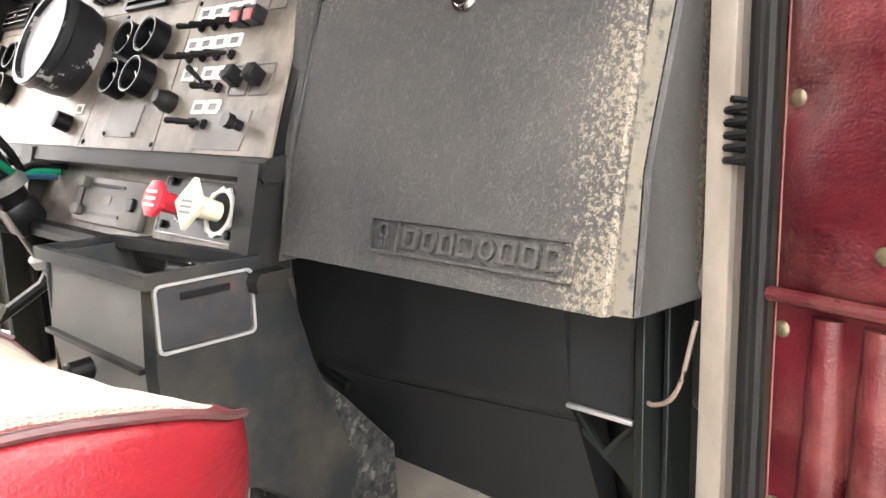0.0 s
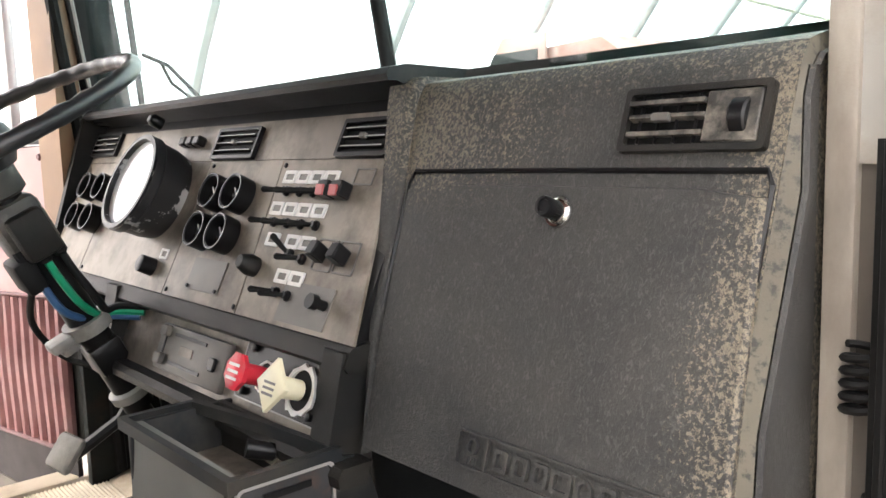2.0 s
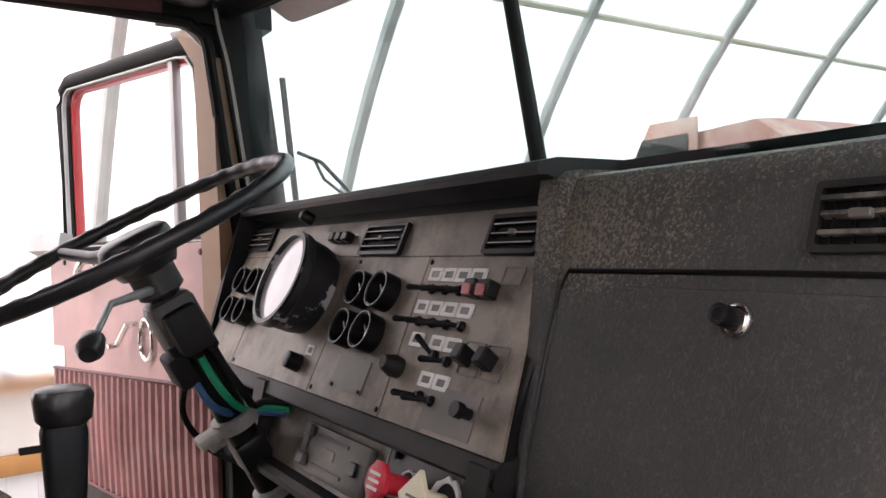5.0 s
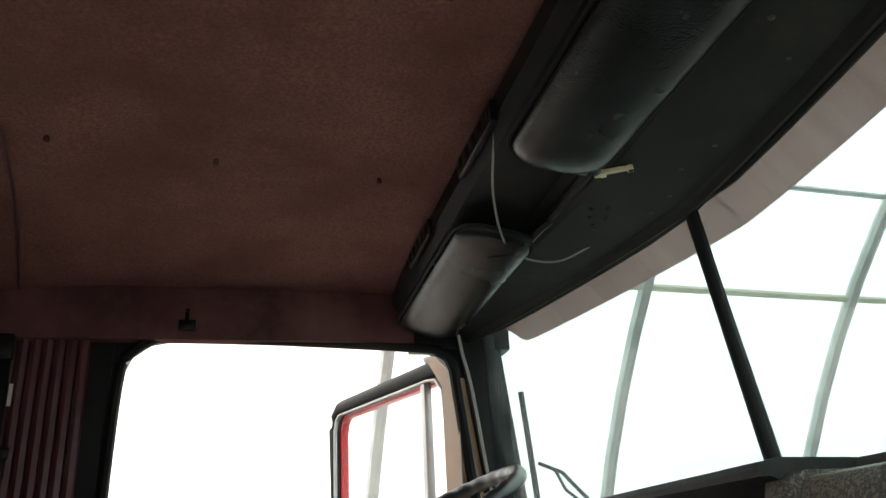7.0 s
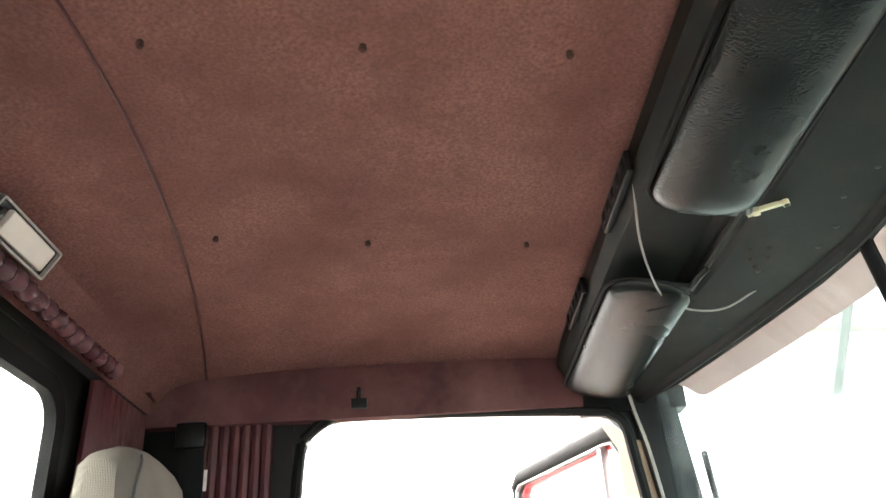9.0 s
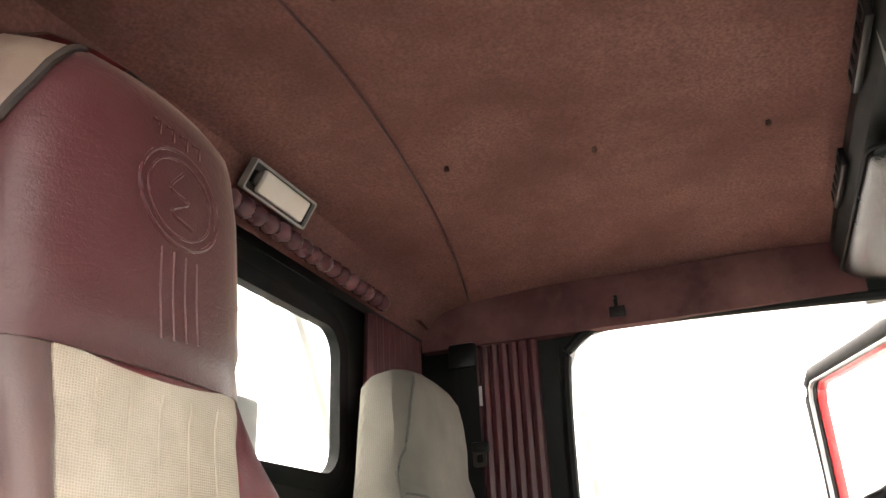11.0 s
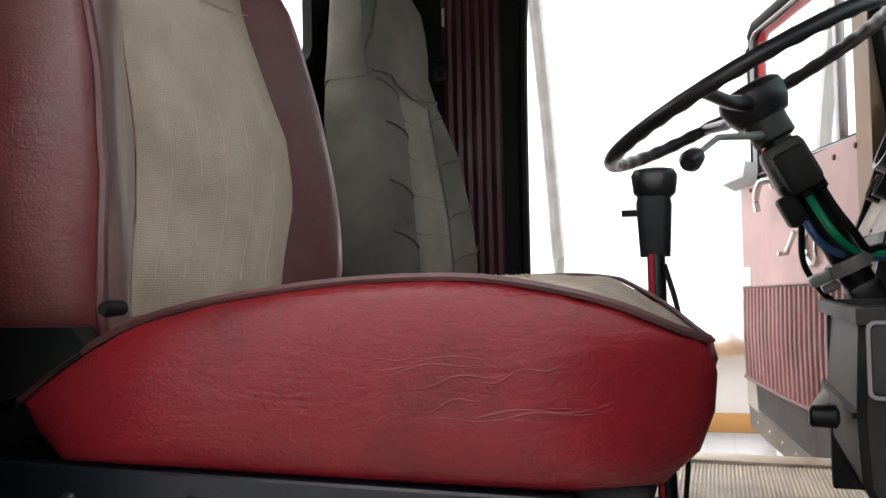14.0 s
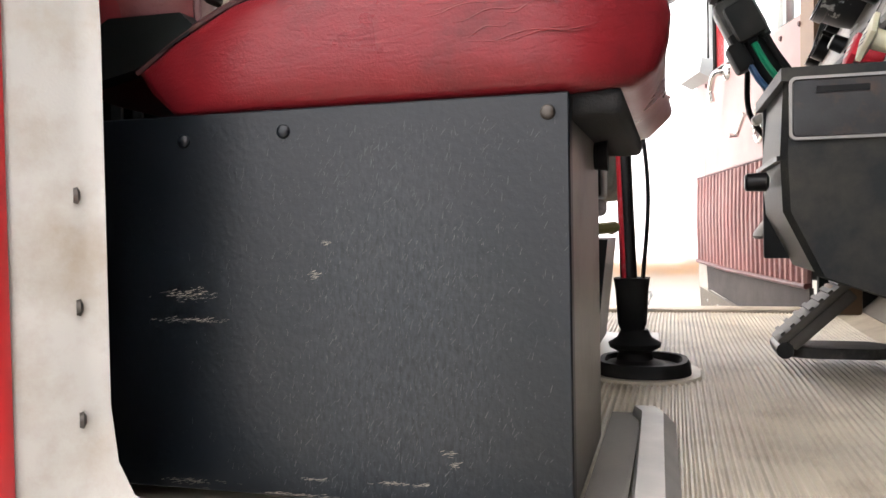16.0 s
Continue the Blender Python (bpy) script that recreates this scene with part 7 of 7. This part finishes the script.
# window frame with its vent window post
fr_o = [(-W + 0.06, 0.8), (-0.01, 0.8), (0.01, 1.0), (-0.03, 1.27), (-0.1, 1.33), (-0.16, 1.338), (-0.9, 1.365), (-W + 0.07, 1.33), (-W + 0.05, 1.28)]
fr_i = [(-W + 0.13, 0.82), (-0.06, 0.82), (-0.055, 1.0), (-0.085, 1.24), (-0.12, 1.275), (-0.17, 1.283), (-0.86, 1.31), (-W + 0.14, 1.295), (-W + 0.125, 1.26)]
part("window_frame", ring_frame(fr_o, fr_i, -0.05, -0.03, DD), dark_metal, ddoor, "black window frame")
part("frame_rubber", tube([DD @ Vector(((p[0] + q[0]) / 2, (p[1] + q[1]) / 2, -0.028)) for p, q in zip(fr_o, fr_i)], 0.022, 10, True), black_rubber, ddoor, "black rubber lining of the window frame")
fr_j = [(x + (0.012 if x < -0.5 else -0.012), y - (0.012 if y > 1.1 else -0.004)) for x, y in fr_i]
part("red_reveal", ring_frame([(x - (0.02 if x < -0.5 else -0.0), y) for x, y in fr_i], fr_j, -0.06, -0.035, DD), red_paint, ddoor, "red painted window reveal")
part("chrome_reveal", ring_frame([(x * 1.0, y) for x, y in fr_i], [(x + (0.004 if x < -0.5 else -0.004), y - 0.004) for x, y in fr_i], -0.02, -0.008, DD), steel_tube, ddoor)
part("vent_post", box((-0.225, 0.82, -0.04), (-0.2, 1.285, -0.015), DD, bevel=0.003), steel_tube, ddoor, "grey vent window post")
gl = part("window_glass", plate(fr_i, -0.034, -0.03, DD), side_glass, ddoor, smooth=False)
gl.visible_shadow = False
part("hinge_post", add_rings(bmesh.new(), [[DD @ Vector((x0, z, d)) for x0, d in ((-0.055, -0.01), (-0.055, 0.005), (0.035, 0.008), (0.035, -0.05))] for z in (0.5, 1.0, 1.24)] + [[DD @ Vector((x0 - 0.08, 1.345 - 0.02 * k, d)) for k, (x0, d) in enumerate(((-0.055, -0.01), (-0.055, 0.005), (0.02, 0.008), (0.02, -0.05)))]]), tan_paint, ddoor, "tan painted hinge post of the door", smooth=30)
part("mirror_stay", tube([DD @ Vector((-0.13, 1.34, -0.03)), DD @ Vector((-0.35, 1.39, -0.1)), DD @ Vector((-0.5, 1.4, -0.2))], 0.008, 8), dark_metal, ddoor)
part("mirror_stay", tube([DD @ Vector((-0.1, 1.34, -0.03)), DD @ Vector((-0.3, 1.42, -0.18))], 0.006, 8), tan_paint, ddoor)
h = part("door_handle", tube(curve_points([DD @ Vector((-0.66, 0.775, 0.01)), DD @ Vector((-0.67, 0.77, 0.045)), DD @ Vector((-0.7, 0.72, 0.05)), DD @ Vector((-0.7, 0.68, 0.045))], 5), 0.011, 10), chrome, ddoor, "chrome inside door handle")
part("handle_base", lathe([(0.03, 0), (0.028, 0.008), (0.016, 0.016)], DD @ pose(-0.66, 0.775, 0.003), 18), chrome, h)
part("window_crank", tube([DD @ Vector((-0.42, 0.6, 0.005)), DD @ Vector((-0.42, 0.6, 0.03)), DD @ Vector((-0.48, 0.54, 0.035)), DD @ Vector((-0.48, 0.54, 0.06))], 0.008, 8), chrome, ddoor, "chrome window crank")
part("crank_ring", tube([DD @ Vector((-0.35 + 0.035 * math.cos(a), 0.56 + 0.055 * math.sin(a), 0.012)) for a in [k * math.tau / 20 for k in range(20)]], 0.006, 8, True), chrome, ddoor)
part("armrest_bracket", add_rings(bmesh.new(), [[DD @ Vector((x, z, d)) for z, d in ((0.785, 0.003), (0.855, 0.003), (0.865, 0.04), (0.81, 0.05))] for x in (-W - 0.06, -W + 0.2)]), steel_tube, ddoor, "bare folded metal bracket", smooth=False)
part("paper_tag", plate([(-W + 0.005, 0.438), (-W + 0.1, 0.441), (-W + 0.1, 0.505), (-W + 0.005, 0.505)], 0.004, 0.0055, DD), label_white, ddoor)
part("latch", box((-W - 0.02, 0.45, -0.05), (-W + 0.02, 0.53, -0.01), DD, bevel=0.006), black_rubber, ddoor)

# ---- steering column and wheel ----
st = thing("steering_wheel", "large black two-spoke truck steering wheel", "steering wheel")
HUB = Vector((-0.2625, 0.1625, 0.8234))
AX = Vector((0.0493, -0.4993, 1.0)).normalized()
E1 = Vector((1, 0, -0.0493)).normalized()
E2 = AX.cross(E1).normalized()
SW = Matrix.Translation(HUB) @ Matrix((E1, E2, AX)).transposed().to_4x4()
wheel_black = material("worn_black_wheel_plastic", (0.02, 0.02, 0.021), 0.32, vary=0.3, scale=12, grain=0.1, dirt=(0.16, 0.15, 0.14), dirt_amount=0.3, dirt_scale=9)
n = 144
rim = bmesh.new()
rows = []
for k in range(n):
    a = k * math.tau / n
    c = SW @ Vector((0.2754 * math.cos(a), 0.2754 * math.sin(a), 0.0))
    u = (SW.to_3x3() @ Vector((math.cos(a), math.sin(a), 0)))
    ring_pts = []
    for q in range(12):
        b = q * math.tau / 12
        r = 0.0145 - (0.0028 * (0.5 + 0.5 * math.cos(36 * a)) if math.cos(b) < 0.1 else 0)
        ring_pts.append(c + r * (math.cos(b) * u + math.sin(b) * AX))
    rows.append(ring_pts)
part("rim", add_rings(rim, rows, closed=True), wheel_black, st, "finger-grooved black rim", smooth=60)
part("hub", lathe([(0.03, -0.07), (0.048, -0.064), (0.058, -0.045), (0.062, -0.018), (0.059, -0.006), (0.05, 0.001), (0.02, 0.004)], SW, 32), wheel_black, st, "round padded hub")
for a in (-18, 198):
    ca, sa = math.cos(radians(a)), math.sin(radians(a))
    part("spoke", tube([SW @ Vector((0.05 * ca, 0.05 * sa, -0.03)), SW @ Vector((0.16 * ca, 0.16 * sa, -0.024)), SW @ Vector((0.267 * ca, 0.267 * sa, -0.002))], [0.015, 0.012, 0.011], 10), wheel_black, st)
colm = thing("steering_column", "grimy steering column with hoses and a hand lever", "steering column")
grime = material("grimy_column_metal", (0.045, 0.043, 0.038), 0.5, vary=0.4, scale=18, grain=0.4, grain_scale=200, dirt=(0.17, 0.16, 0.14), dirt_amount=0.36, dirt_scale=20)
LOW = HUB - AX * 0.52
axis = (HUB - LOW).normalized()


def along(d, du=0.0, dv=0.0):
    return HUB - axis * d + E1 * du + E2 * dv


part("column_tube", tube([along(0.05), along(0.2), along(0.55)], [0.026, 0.028, 0.028], 14), satin_black, colm)
part("upper_clamp", tube([along(0.05), along(0.06), along(0.105), along(0.11)], [0.03, 0.039, 0.039, 0.032], 16), grime, colm, "grey clamp below the wheel")
part("switch_housing", box((-0.037, -0.042, -0.05), (0.037, 0.038, 0.05), Matrix.Translation(along(0.165)) @ Matrix((E1, E2, AX)).transposed().to_4x4(), bevel=0.016), grime, colm, "grimy dark switch housing")
part("side_housing", box((0.02, -0.03, -0.035), (0.06, 0.03, 0.045), Matrix.Translation(along(0.18)) @ Matrix((E1, E2, AX)).transposed().to_4x4(), bevel=0.01), black_plastic, colm)
part("connector", box((-0.035, -0.055, -0.03), (0.04, -0.02, 0.03), Matrix.Translation(along(0.235)) @ Matrix((E1, E2, AX)).transposed().to_4x4(), bevel=0.008), black_rubber, colm)
hose_blue = material("blue_air_hose", (0.03, 0.09, 0.2), 0.4, vary=0.15, scale=20, grain=0)
hose_green = material("green_air_hose", (0.0, 0.28, 0.13), 0.4, vary=0.15, scale=20, grain=0)
for mat_h, du, dv, end in ((hose_blue, 0.026, -0.03, (-0.265, 0.362, 0.508)), (hose_green, 0.036, -0.004, (-0.258, 0.368, 0.516)), (black_rubber, 0.034, 0.022, (-0.25, 0.374, 0.526))):
    part("air_hose", tube(curve_points([along(0.2, du, dv), along(0.26, du + 0.006, dv), along(0.315, du + 0.012, dv + 0.006), Vector(end) + Vector((-0.006, -0.022, -0.004)), Vector(end), Vector(end) + Vector((0.03, 0.04, -0.004))], 6), 0.0068, 8), mat_h, colm)
for du, dv in ((0.026, -0.03), (0.036, -0.004), (0.034, 0.022)):
    part("hose_fitting", tube([along(0.19, du, dv), along(0.222, du + 0.003, dv), along(0.225, du + 0.003, dv)], [0.0115, 0.0115, 0.008], 8), black_rubber, colm)
part("hand_lever", tube([along(0.09, 0.03, -0.02), (-0.15, 0.11, 0.72), (-0.062, 0.072, 0.677)], [0.008, 0.0055, 0.005], 10), steel_tube, colm, "grey steel trailer brake lever")
part("lever_knob", tube([(-0.075, 0.076, 0.683), (-0.065, 0.073, 0.678), (-0.045, 0.066, 0.668), (-0.033, 0.062, 0.662)], [0.008, 0.017, 0.019, 0.012], 14), wheel_black, colm, "black lever knob")
part("cable_loop", tube(curve_points([along(0.26, -0.03, -0.03), along(0.34, -0.09, -0.06), along(0.42, -0.09, -0.05), along(0.46, -0.04, -0.02)], 6), 0.006, 8), black_rubber, colm)
clamp_grey = material("pale_grey_clamp_casting", (0.3, 0.29, 0.265), 0.5, vary=0.25, scale=14, grain=0.3, dirt=(0.1, 0.09, 0.075), dirt_amount=0.4, dirt_scale=12)
COLF = Matrix((E1, E2, AX)).transposed().to_4x4()
part("column_clamp", lathe([(0.029, -0.012), (0.04, -0.012), (0.042, 0.0), (0.04, 0.012), (0.029, 0.012)], Matrix.Translation(along(0.365)) @ COLF, 20), clamp_grey, colm, "pale cast clamp round the column")
part("clamp_ear", box((-0.012, -0.075, -0.01), (0.03, -0.034, 0.01), Matrix.Translation(along(0.365)) @ COLF, bevel=0.006), clamp_grey, colm)
part("clamp_ear", box((-0.03, -0.06, -0.03), (0.01, -0.03, -0.014), Matrix.Translation(along(0.365)) @ COLF, bevel=0.005), clamp_grey, colm)
part("foot_collar", lathe([(0.029, -0.01), (0.037, -0.01), (0.038, 0.006), (0.029, 0.01)], Matrix.Translation(along(0.515)) @ COLF, 20), clamp_grey, colm, "pale collar at the column foot")
part("lower_joint", box((-0.032, -0.03, -0.03), (0.032, 0.03, 0.03), Matrix.Translation(along(0.43)) @ COLF, bevel=0.01), satin_black, colm)
solo("column_shaft", tube([(-0.2862, 0.3948, 0.358), (-0.29, 0.47, 0.22), (-0.28, 0.6, 0.1)], 0.016, 10), satin_black, "black lower steering shaft running to the floor", "shaft")

# ---- gear lever ----
gs = thing("gear_lever", "tall gear lever with a black range-selector knob and red stripe", "gear lever")
part("knob_top", add_rings(bmesh.new(), [[Vector((0.085 + x, 0.0175 + y, z)) for x, y in rounded(w, d, r, 4)] for z, w, d, r in ((0.598, 0.05, 0.044, 0.018), (0.606, 0.062, 0.06, 0.022), (0.632, 0.068, 0.066, 0.024), (0.64, 0.06, 0.058, 0.022), (0.643, 0.04, 0.04, 0.016))]), wheel_black, gs, "black rounded knob top")
part("knob_body", add_rings(bmesh.new(), [[Vector((0.09 + x, 0.0165 + y, z)) for x, y in rounded(w, d, 0.012, 4)] for z, w, d in ((0.512, 0.042, 0.042), (0.53, 0.046, 0.044), (0.59, 0.05, 0.05), (0.6, 0.046, 0.046))]), cons_grey, gs, "dark grey selector body")
part("selector_tab", add_rings(bmesh.new(), [[(0.08, y, z) for z in (0.573, 0.577)] + [(0.1, y, z) for z in (0.582, 0.573)] for y in (-0.005, -0.03)]), black_plastic, gs)
part("shaft", tube([(0.1, 0.018, 0.515), (0.12, 0.02, 0.37), (0.145, 0.03, 0.1)], [0.013, 0.013, 0.014], 12), satin_black, gs)
part("red_stripe", tube([(0.114, 0.012, 0.515), (0.134, 0.012, 0.37), (0.158, 0.022, 0.14)], 0.004, 6), valve_red, gs, "red air line along the shaft")
part("air_line", tube(curve_points([(0.11, 0.03, 0.5), (0.13, 0.05, 0.42), (0.14, 0.06, 0.3), (0.15, 0.05, 0.16)], 6), 0.004, 6), black_rubber, gs)
part("boot_sleeve", add_rings(bmesh.new(), [[Vector((0.148 + x, 0.033 + y, z)) for x, y in rounded(w, w, 0.014, 4)] for z, w in ((0.075, 0.03), (0.095, 0.046), (0.15, 0.052), (0.17, 0.058))]), black_rubber, gs, "black rubber sleeve")
part("gaiter", lathe([(0.022, 0.085), (0.028, 0.072), (0.043, 0.063), (0.041, 0.056), (0.026, 0.048), (0.03, 0.036), (0.05, 0.03)], Matrix.Translation((0.145, 0.036, 0)), 24), black_rubber, gs, "black bellows gaiter")
part("gaiter_ring", add_rings(bmesh.new(), [[Vector((0.149 + x, 0.05 + y, z)) for x, y in rounded(0.18 * s, 0.15 * s, 0.07 * s, 6)] for z, s in ((0.004, 1.02), (0.028, 1.0), (0.038, 0.93), (0.038, 0.82), (0.026, 0.74))]), black_rubber, gs, "oval black floor ring")
solo("gaiter_floor_plate", add_rings(bmesh.new(), [[Vector((0.15 + x, 0.05 + y, z)) for x, y in rounded(0.215 * s, 0.185 * s, 0.085 * s, 6)] for z, s in ((0.004, 1.0), (0.014, 1.0), (0.018, 0.97))]), mat_vinyl, "raised beige vinyl pad under the gear lever gaiter", "floor pad")
solo("floor_cover_plate", box((-0.34, -0.05, 0.012), (0.035, 0.068, 0.0175), bevel=0.002), white_paint, "pale metal cover plate screwed to the floor", "cover plate")

# ---- pedals ----
pale_tread = material("worn_pedal_tread", (0.11, 0.1, 0.085), 0.6, vary=0.3, scale=20, grain=0.4, grain_scale=150)
ac = thing("accelerator_pedal", "worn metal accelerator pedal sloping up from the floor", "pedal")
PMX = face_frame((0.03, 0.272, 0.05), (1, 0, 0), (0, 0.75, 0.72))
part("tread", box((-0.045, 0.0, 0.0), (0.045, 0.15, 0.014), PMX, bevel=0.004), pale_tread, ac, "ribbed pale tread plate")
for k in range(7):
    part("tread_rib", box((-0.042, 0.012 + 0.02 * k, 0.0135), (0.042, 0.02 + 0.02 * k, 0.0175), PMX), pale_tread, ac)
part("pedal_arm", box((-0.04, 0.01, -0.02), (0.04, 0.14, 0.0), PMX, bevel=0.004), pale_tread, ac)
part("pivot", tube([(-0.02, 0.275, 0.045), (0.08, 0.275, 0.045)], 0.014, 10), dark_metal, ac)
part("linkage_block", box((-0.03, 0.35, 0.1), (0.04, 0.4, 0.15), bevel=0.006), tan_paint, ac)
part("base_shoe", add_rings(bmesh.new(), [[Vector((0.0 + x, 0.365 + y, z)) for x, y in rounded(0.1, 0.17, 0.045, 5)] for z in (0.028, 0.042, 0.046)]), grime, ac, "dirty rounded pedal base")
bp = thing("foot_pedal", "black hanging brake pedal with a pale worn pad", "pedal")
m = face_frame((-0.36, 0.3, 0.246), (1, 0.12, 0), (0, 0.6, 0.8))
part("pad", box((-0.045, -0.034, 0.0), (0.045, 0.034, 0.016), m, bevel=0.01), material("worn_pale_rubber_pad", (0.2, 0.19, 0.165), 0.7, vary=0.3, scale=15, grain=0.4, grain_scale=150, dirt=(0.1, 0.09, 0.07), dirt_amount=0.42, dirt_scale=14), bp, "pale worn rubber pad")
part("arm", tube([m @ Vector((0.01, 0, -0.004)), (-0.33, 0.39, 0.3), (-0.31, 0.47, 0.44), (-0.31, 0.52, 0.56)], [0.012, 0.012, 0.012, 0.012], 8), satin_black, bp)

# ---- sun visors and fittings on the header ----
visor_vinyl = material("black_visor_vinyl", (0.011, 0.0145, 0.0145), 0.24, spec=0.3, vary=0.3, scale=9, grain=0.4, grain_scale=260)


def visor(x0, x1, tilt, label):
    v = thing("sun_visor", label, "sun visor", "sun visors")
    w, hgt = x1 - x0, 0.155
    m = Matrix.Translation(((x0 + x1) / 2, 0.368, 1.356)) @ pose(0, 0, 0, tilt, 0, 0)
    bm = bmesh.new()
    rings = []
    for z, s in ((-0.0185, 0.12), (-0.0183, 0.35), (-0.0172, 0.6), (-0.0145, 0.8), (-0.01, 0.93), (0.0, 1.0), (0.008, 0.95), (0.01, 0.8)):
        rings.append([m @ Vector((x * (1 - (1 - s) * 0.25), y * s, z + 0.0012 * math.sin(40 * x + 9 * y) * (1 - s))) for x, y in rounded(w, hgt, 0.06, 8)])
    part("pad", add_rings(bm, rings), visor_vinyl, v, "padded black vinyl", smooth=70)
    part("welt", tube([m @ Vector((x, y, 0)) for x, y in rounded(w + 0.004, hgt + 0.004, 0.062, 8)], 0.0035, 6, True), black_rubber, v)
    part("pivot_arm", tube([m @ Vector((-w / 2 + 0.05, 0.06, 0.0)), m @ Vector((-w / 2 + 0.0, 0.08, 0.012)), m @ Vector((-w / 2 - 0.02, 0.085, 0.02))] if x0 > 0 else [m @ Vector((w / 2 - 0.03, 0.06, 0.0)), m @ Vector((w / 2 + 0.02, 0.07, 0.012)), m @ Vector((w / 2 + 0.035, 0.08, 0.022))], 0.006, 8), satin_black, v)
    end = w / 2 if x0 < 0 else -w / 2
    inw = -1 if x0 < 0 else 1
    part("pivot_plate", box((min(end, end + inw * 0.05), 0.03, -0.004), (max(end, end + inw * 0.05), 0.062, 0.006), m, bevel=0.002), dark_metal, v, "worn dark pivot plate")
    for k in range(3):
        part("wrinkle", tube([m @ Vector((end + inw * (0.05 + 0.05 * k + 0.02 * q), 0.045 - 0.02 * q - 0.012 * k, -0.0165 - 0.0012 * q + 0.0035 * k)) for q in range(3)], [0.001, 0.0024, 0.0008], 6), visor_vinyl, v)
    return v


visor(-0.745, -0.075, -12, "short black padded sun visor folded up above the windscreen")
visor(0.175, 0.9, -10, "long black padded sun visor folded up above the windscreen")
clip = thing("visor_clip", "small white plastic clip fixed to the black header", "clip")
CM = Matrix.Translation((0.168, 0.486, 1.362)) @ pose(0, 0, 0, 0, 0, 58) @ Matrix.Scale(0.72, 4)
part("clip_body", box((-0.03, -0.006, -0.006), (0.03, 0.006, 0.004), CM, bevel=0.002), valve_cream, clip)
part("clip_end", box((-0.038, -0.012, -0.009), (-0.024, 0.012, 0.002), CM, bevel=0.002), valve_cream, clip)
part("clip_end", box((0.022, -0.011, -0.009), (0.036, 0.011, 0.002), CM, bevel=0.003), valve_cream, clip)
for k in range(3):
    part("clip_tooth", box((-0.05, -0.011 + 0.008 * k, -0.008), (-0.036, -0.007 + 0.008 * k, -0.002), CM, bevel=0.001, seg=1), valve_cream, clip)
part("clip_screw", lathe([(0.006, -0.004), (0.006, -0.0105), (0.003, -0.012)], CM @ pose(0.03, 0, 0), 10), plate_dull, clip)
cord_mat = material("grey_cord", (0.3, 0.29, 0.27), 0.6, grain=0)
solo("loose_cord", tube(curve_points([(0.165, 0.288, 1.44), (0.15, 0.293, 1.42), (0.035, 0.322, 1.372), (-0.095, 0.38, 1.34), (-0.158, 0.442, 1.335), (-0.185, 0.521, 1.343), (-0.107, 0.568, 1.352)], 8), 0.002, 8), cord_mat, "thin grey cord hanging from the header", "cord")
solo("post_wire", tube(curve_points([(-0.7, 0.44, 1.37), (-0.715, 0.455, 1.3), (-0.712, 0.475, 1.2), (-0.71, 0.5, 1.0), (-0.715, 0.515, 0.9)], 8), 0.004, 8), cord_mat, "thin grey wire running down the windscreen post", "wire")
for bx in (-0.35, 0.1):
    br = thing("header_bracket", "dark perforated bracket on the edge of the header", "bracket", "header brackets")
    part("plate", box((bx - 0.1, 0.272, 1.415), (bx + 0.1, 0.284, 1.452), bevel=0.003), satin_black, br)
    for k in range(5):
        part("slot", box((bx - 0.085 + 0.04 * k, 0.2705, 1.425), (bx - 0.07 + 0.04 * k, 0.2725, 1.443)), black_rubber, br)


# ---- set each thing's origin at its base ----
def settle(ob):
    pts = []
    for c in ob.children:
        base = c.matrix_parent_inverse @ c.matrix_basis
        for v in list(c.data.vertices)[:: max(1, len(c.data.vertices) // 40)]:
            pts.append(Matrix.Translation(ob.location) @ base @ v.co)
    if not pts:
        return
    lo = Vector([min(p[i] for p in pts) for i in range(3)])
    hi = Vector([max(p[i] for p in pts) for i in range(3)])
    spot = Vector(((lo.x + hi.x) / 2, (lo.y + hi.y) / 2, lo.z))
    shift = Matrix.Translation(ob.location - spot)
    ob.location = spot
    for c in ob.children:
        c.matrix_parent_inverse = shift @ c.matrix_parent_inverse


for ob in [o for o in scene.objects if o.type == "EMPTY" and o.parent is None and o.location.length < 1e-6 and o.children]:
    settle(ob)
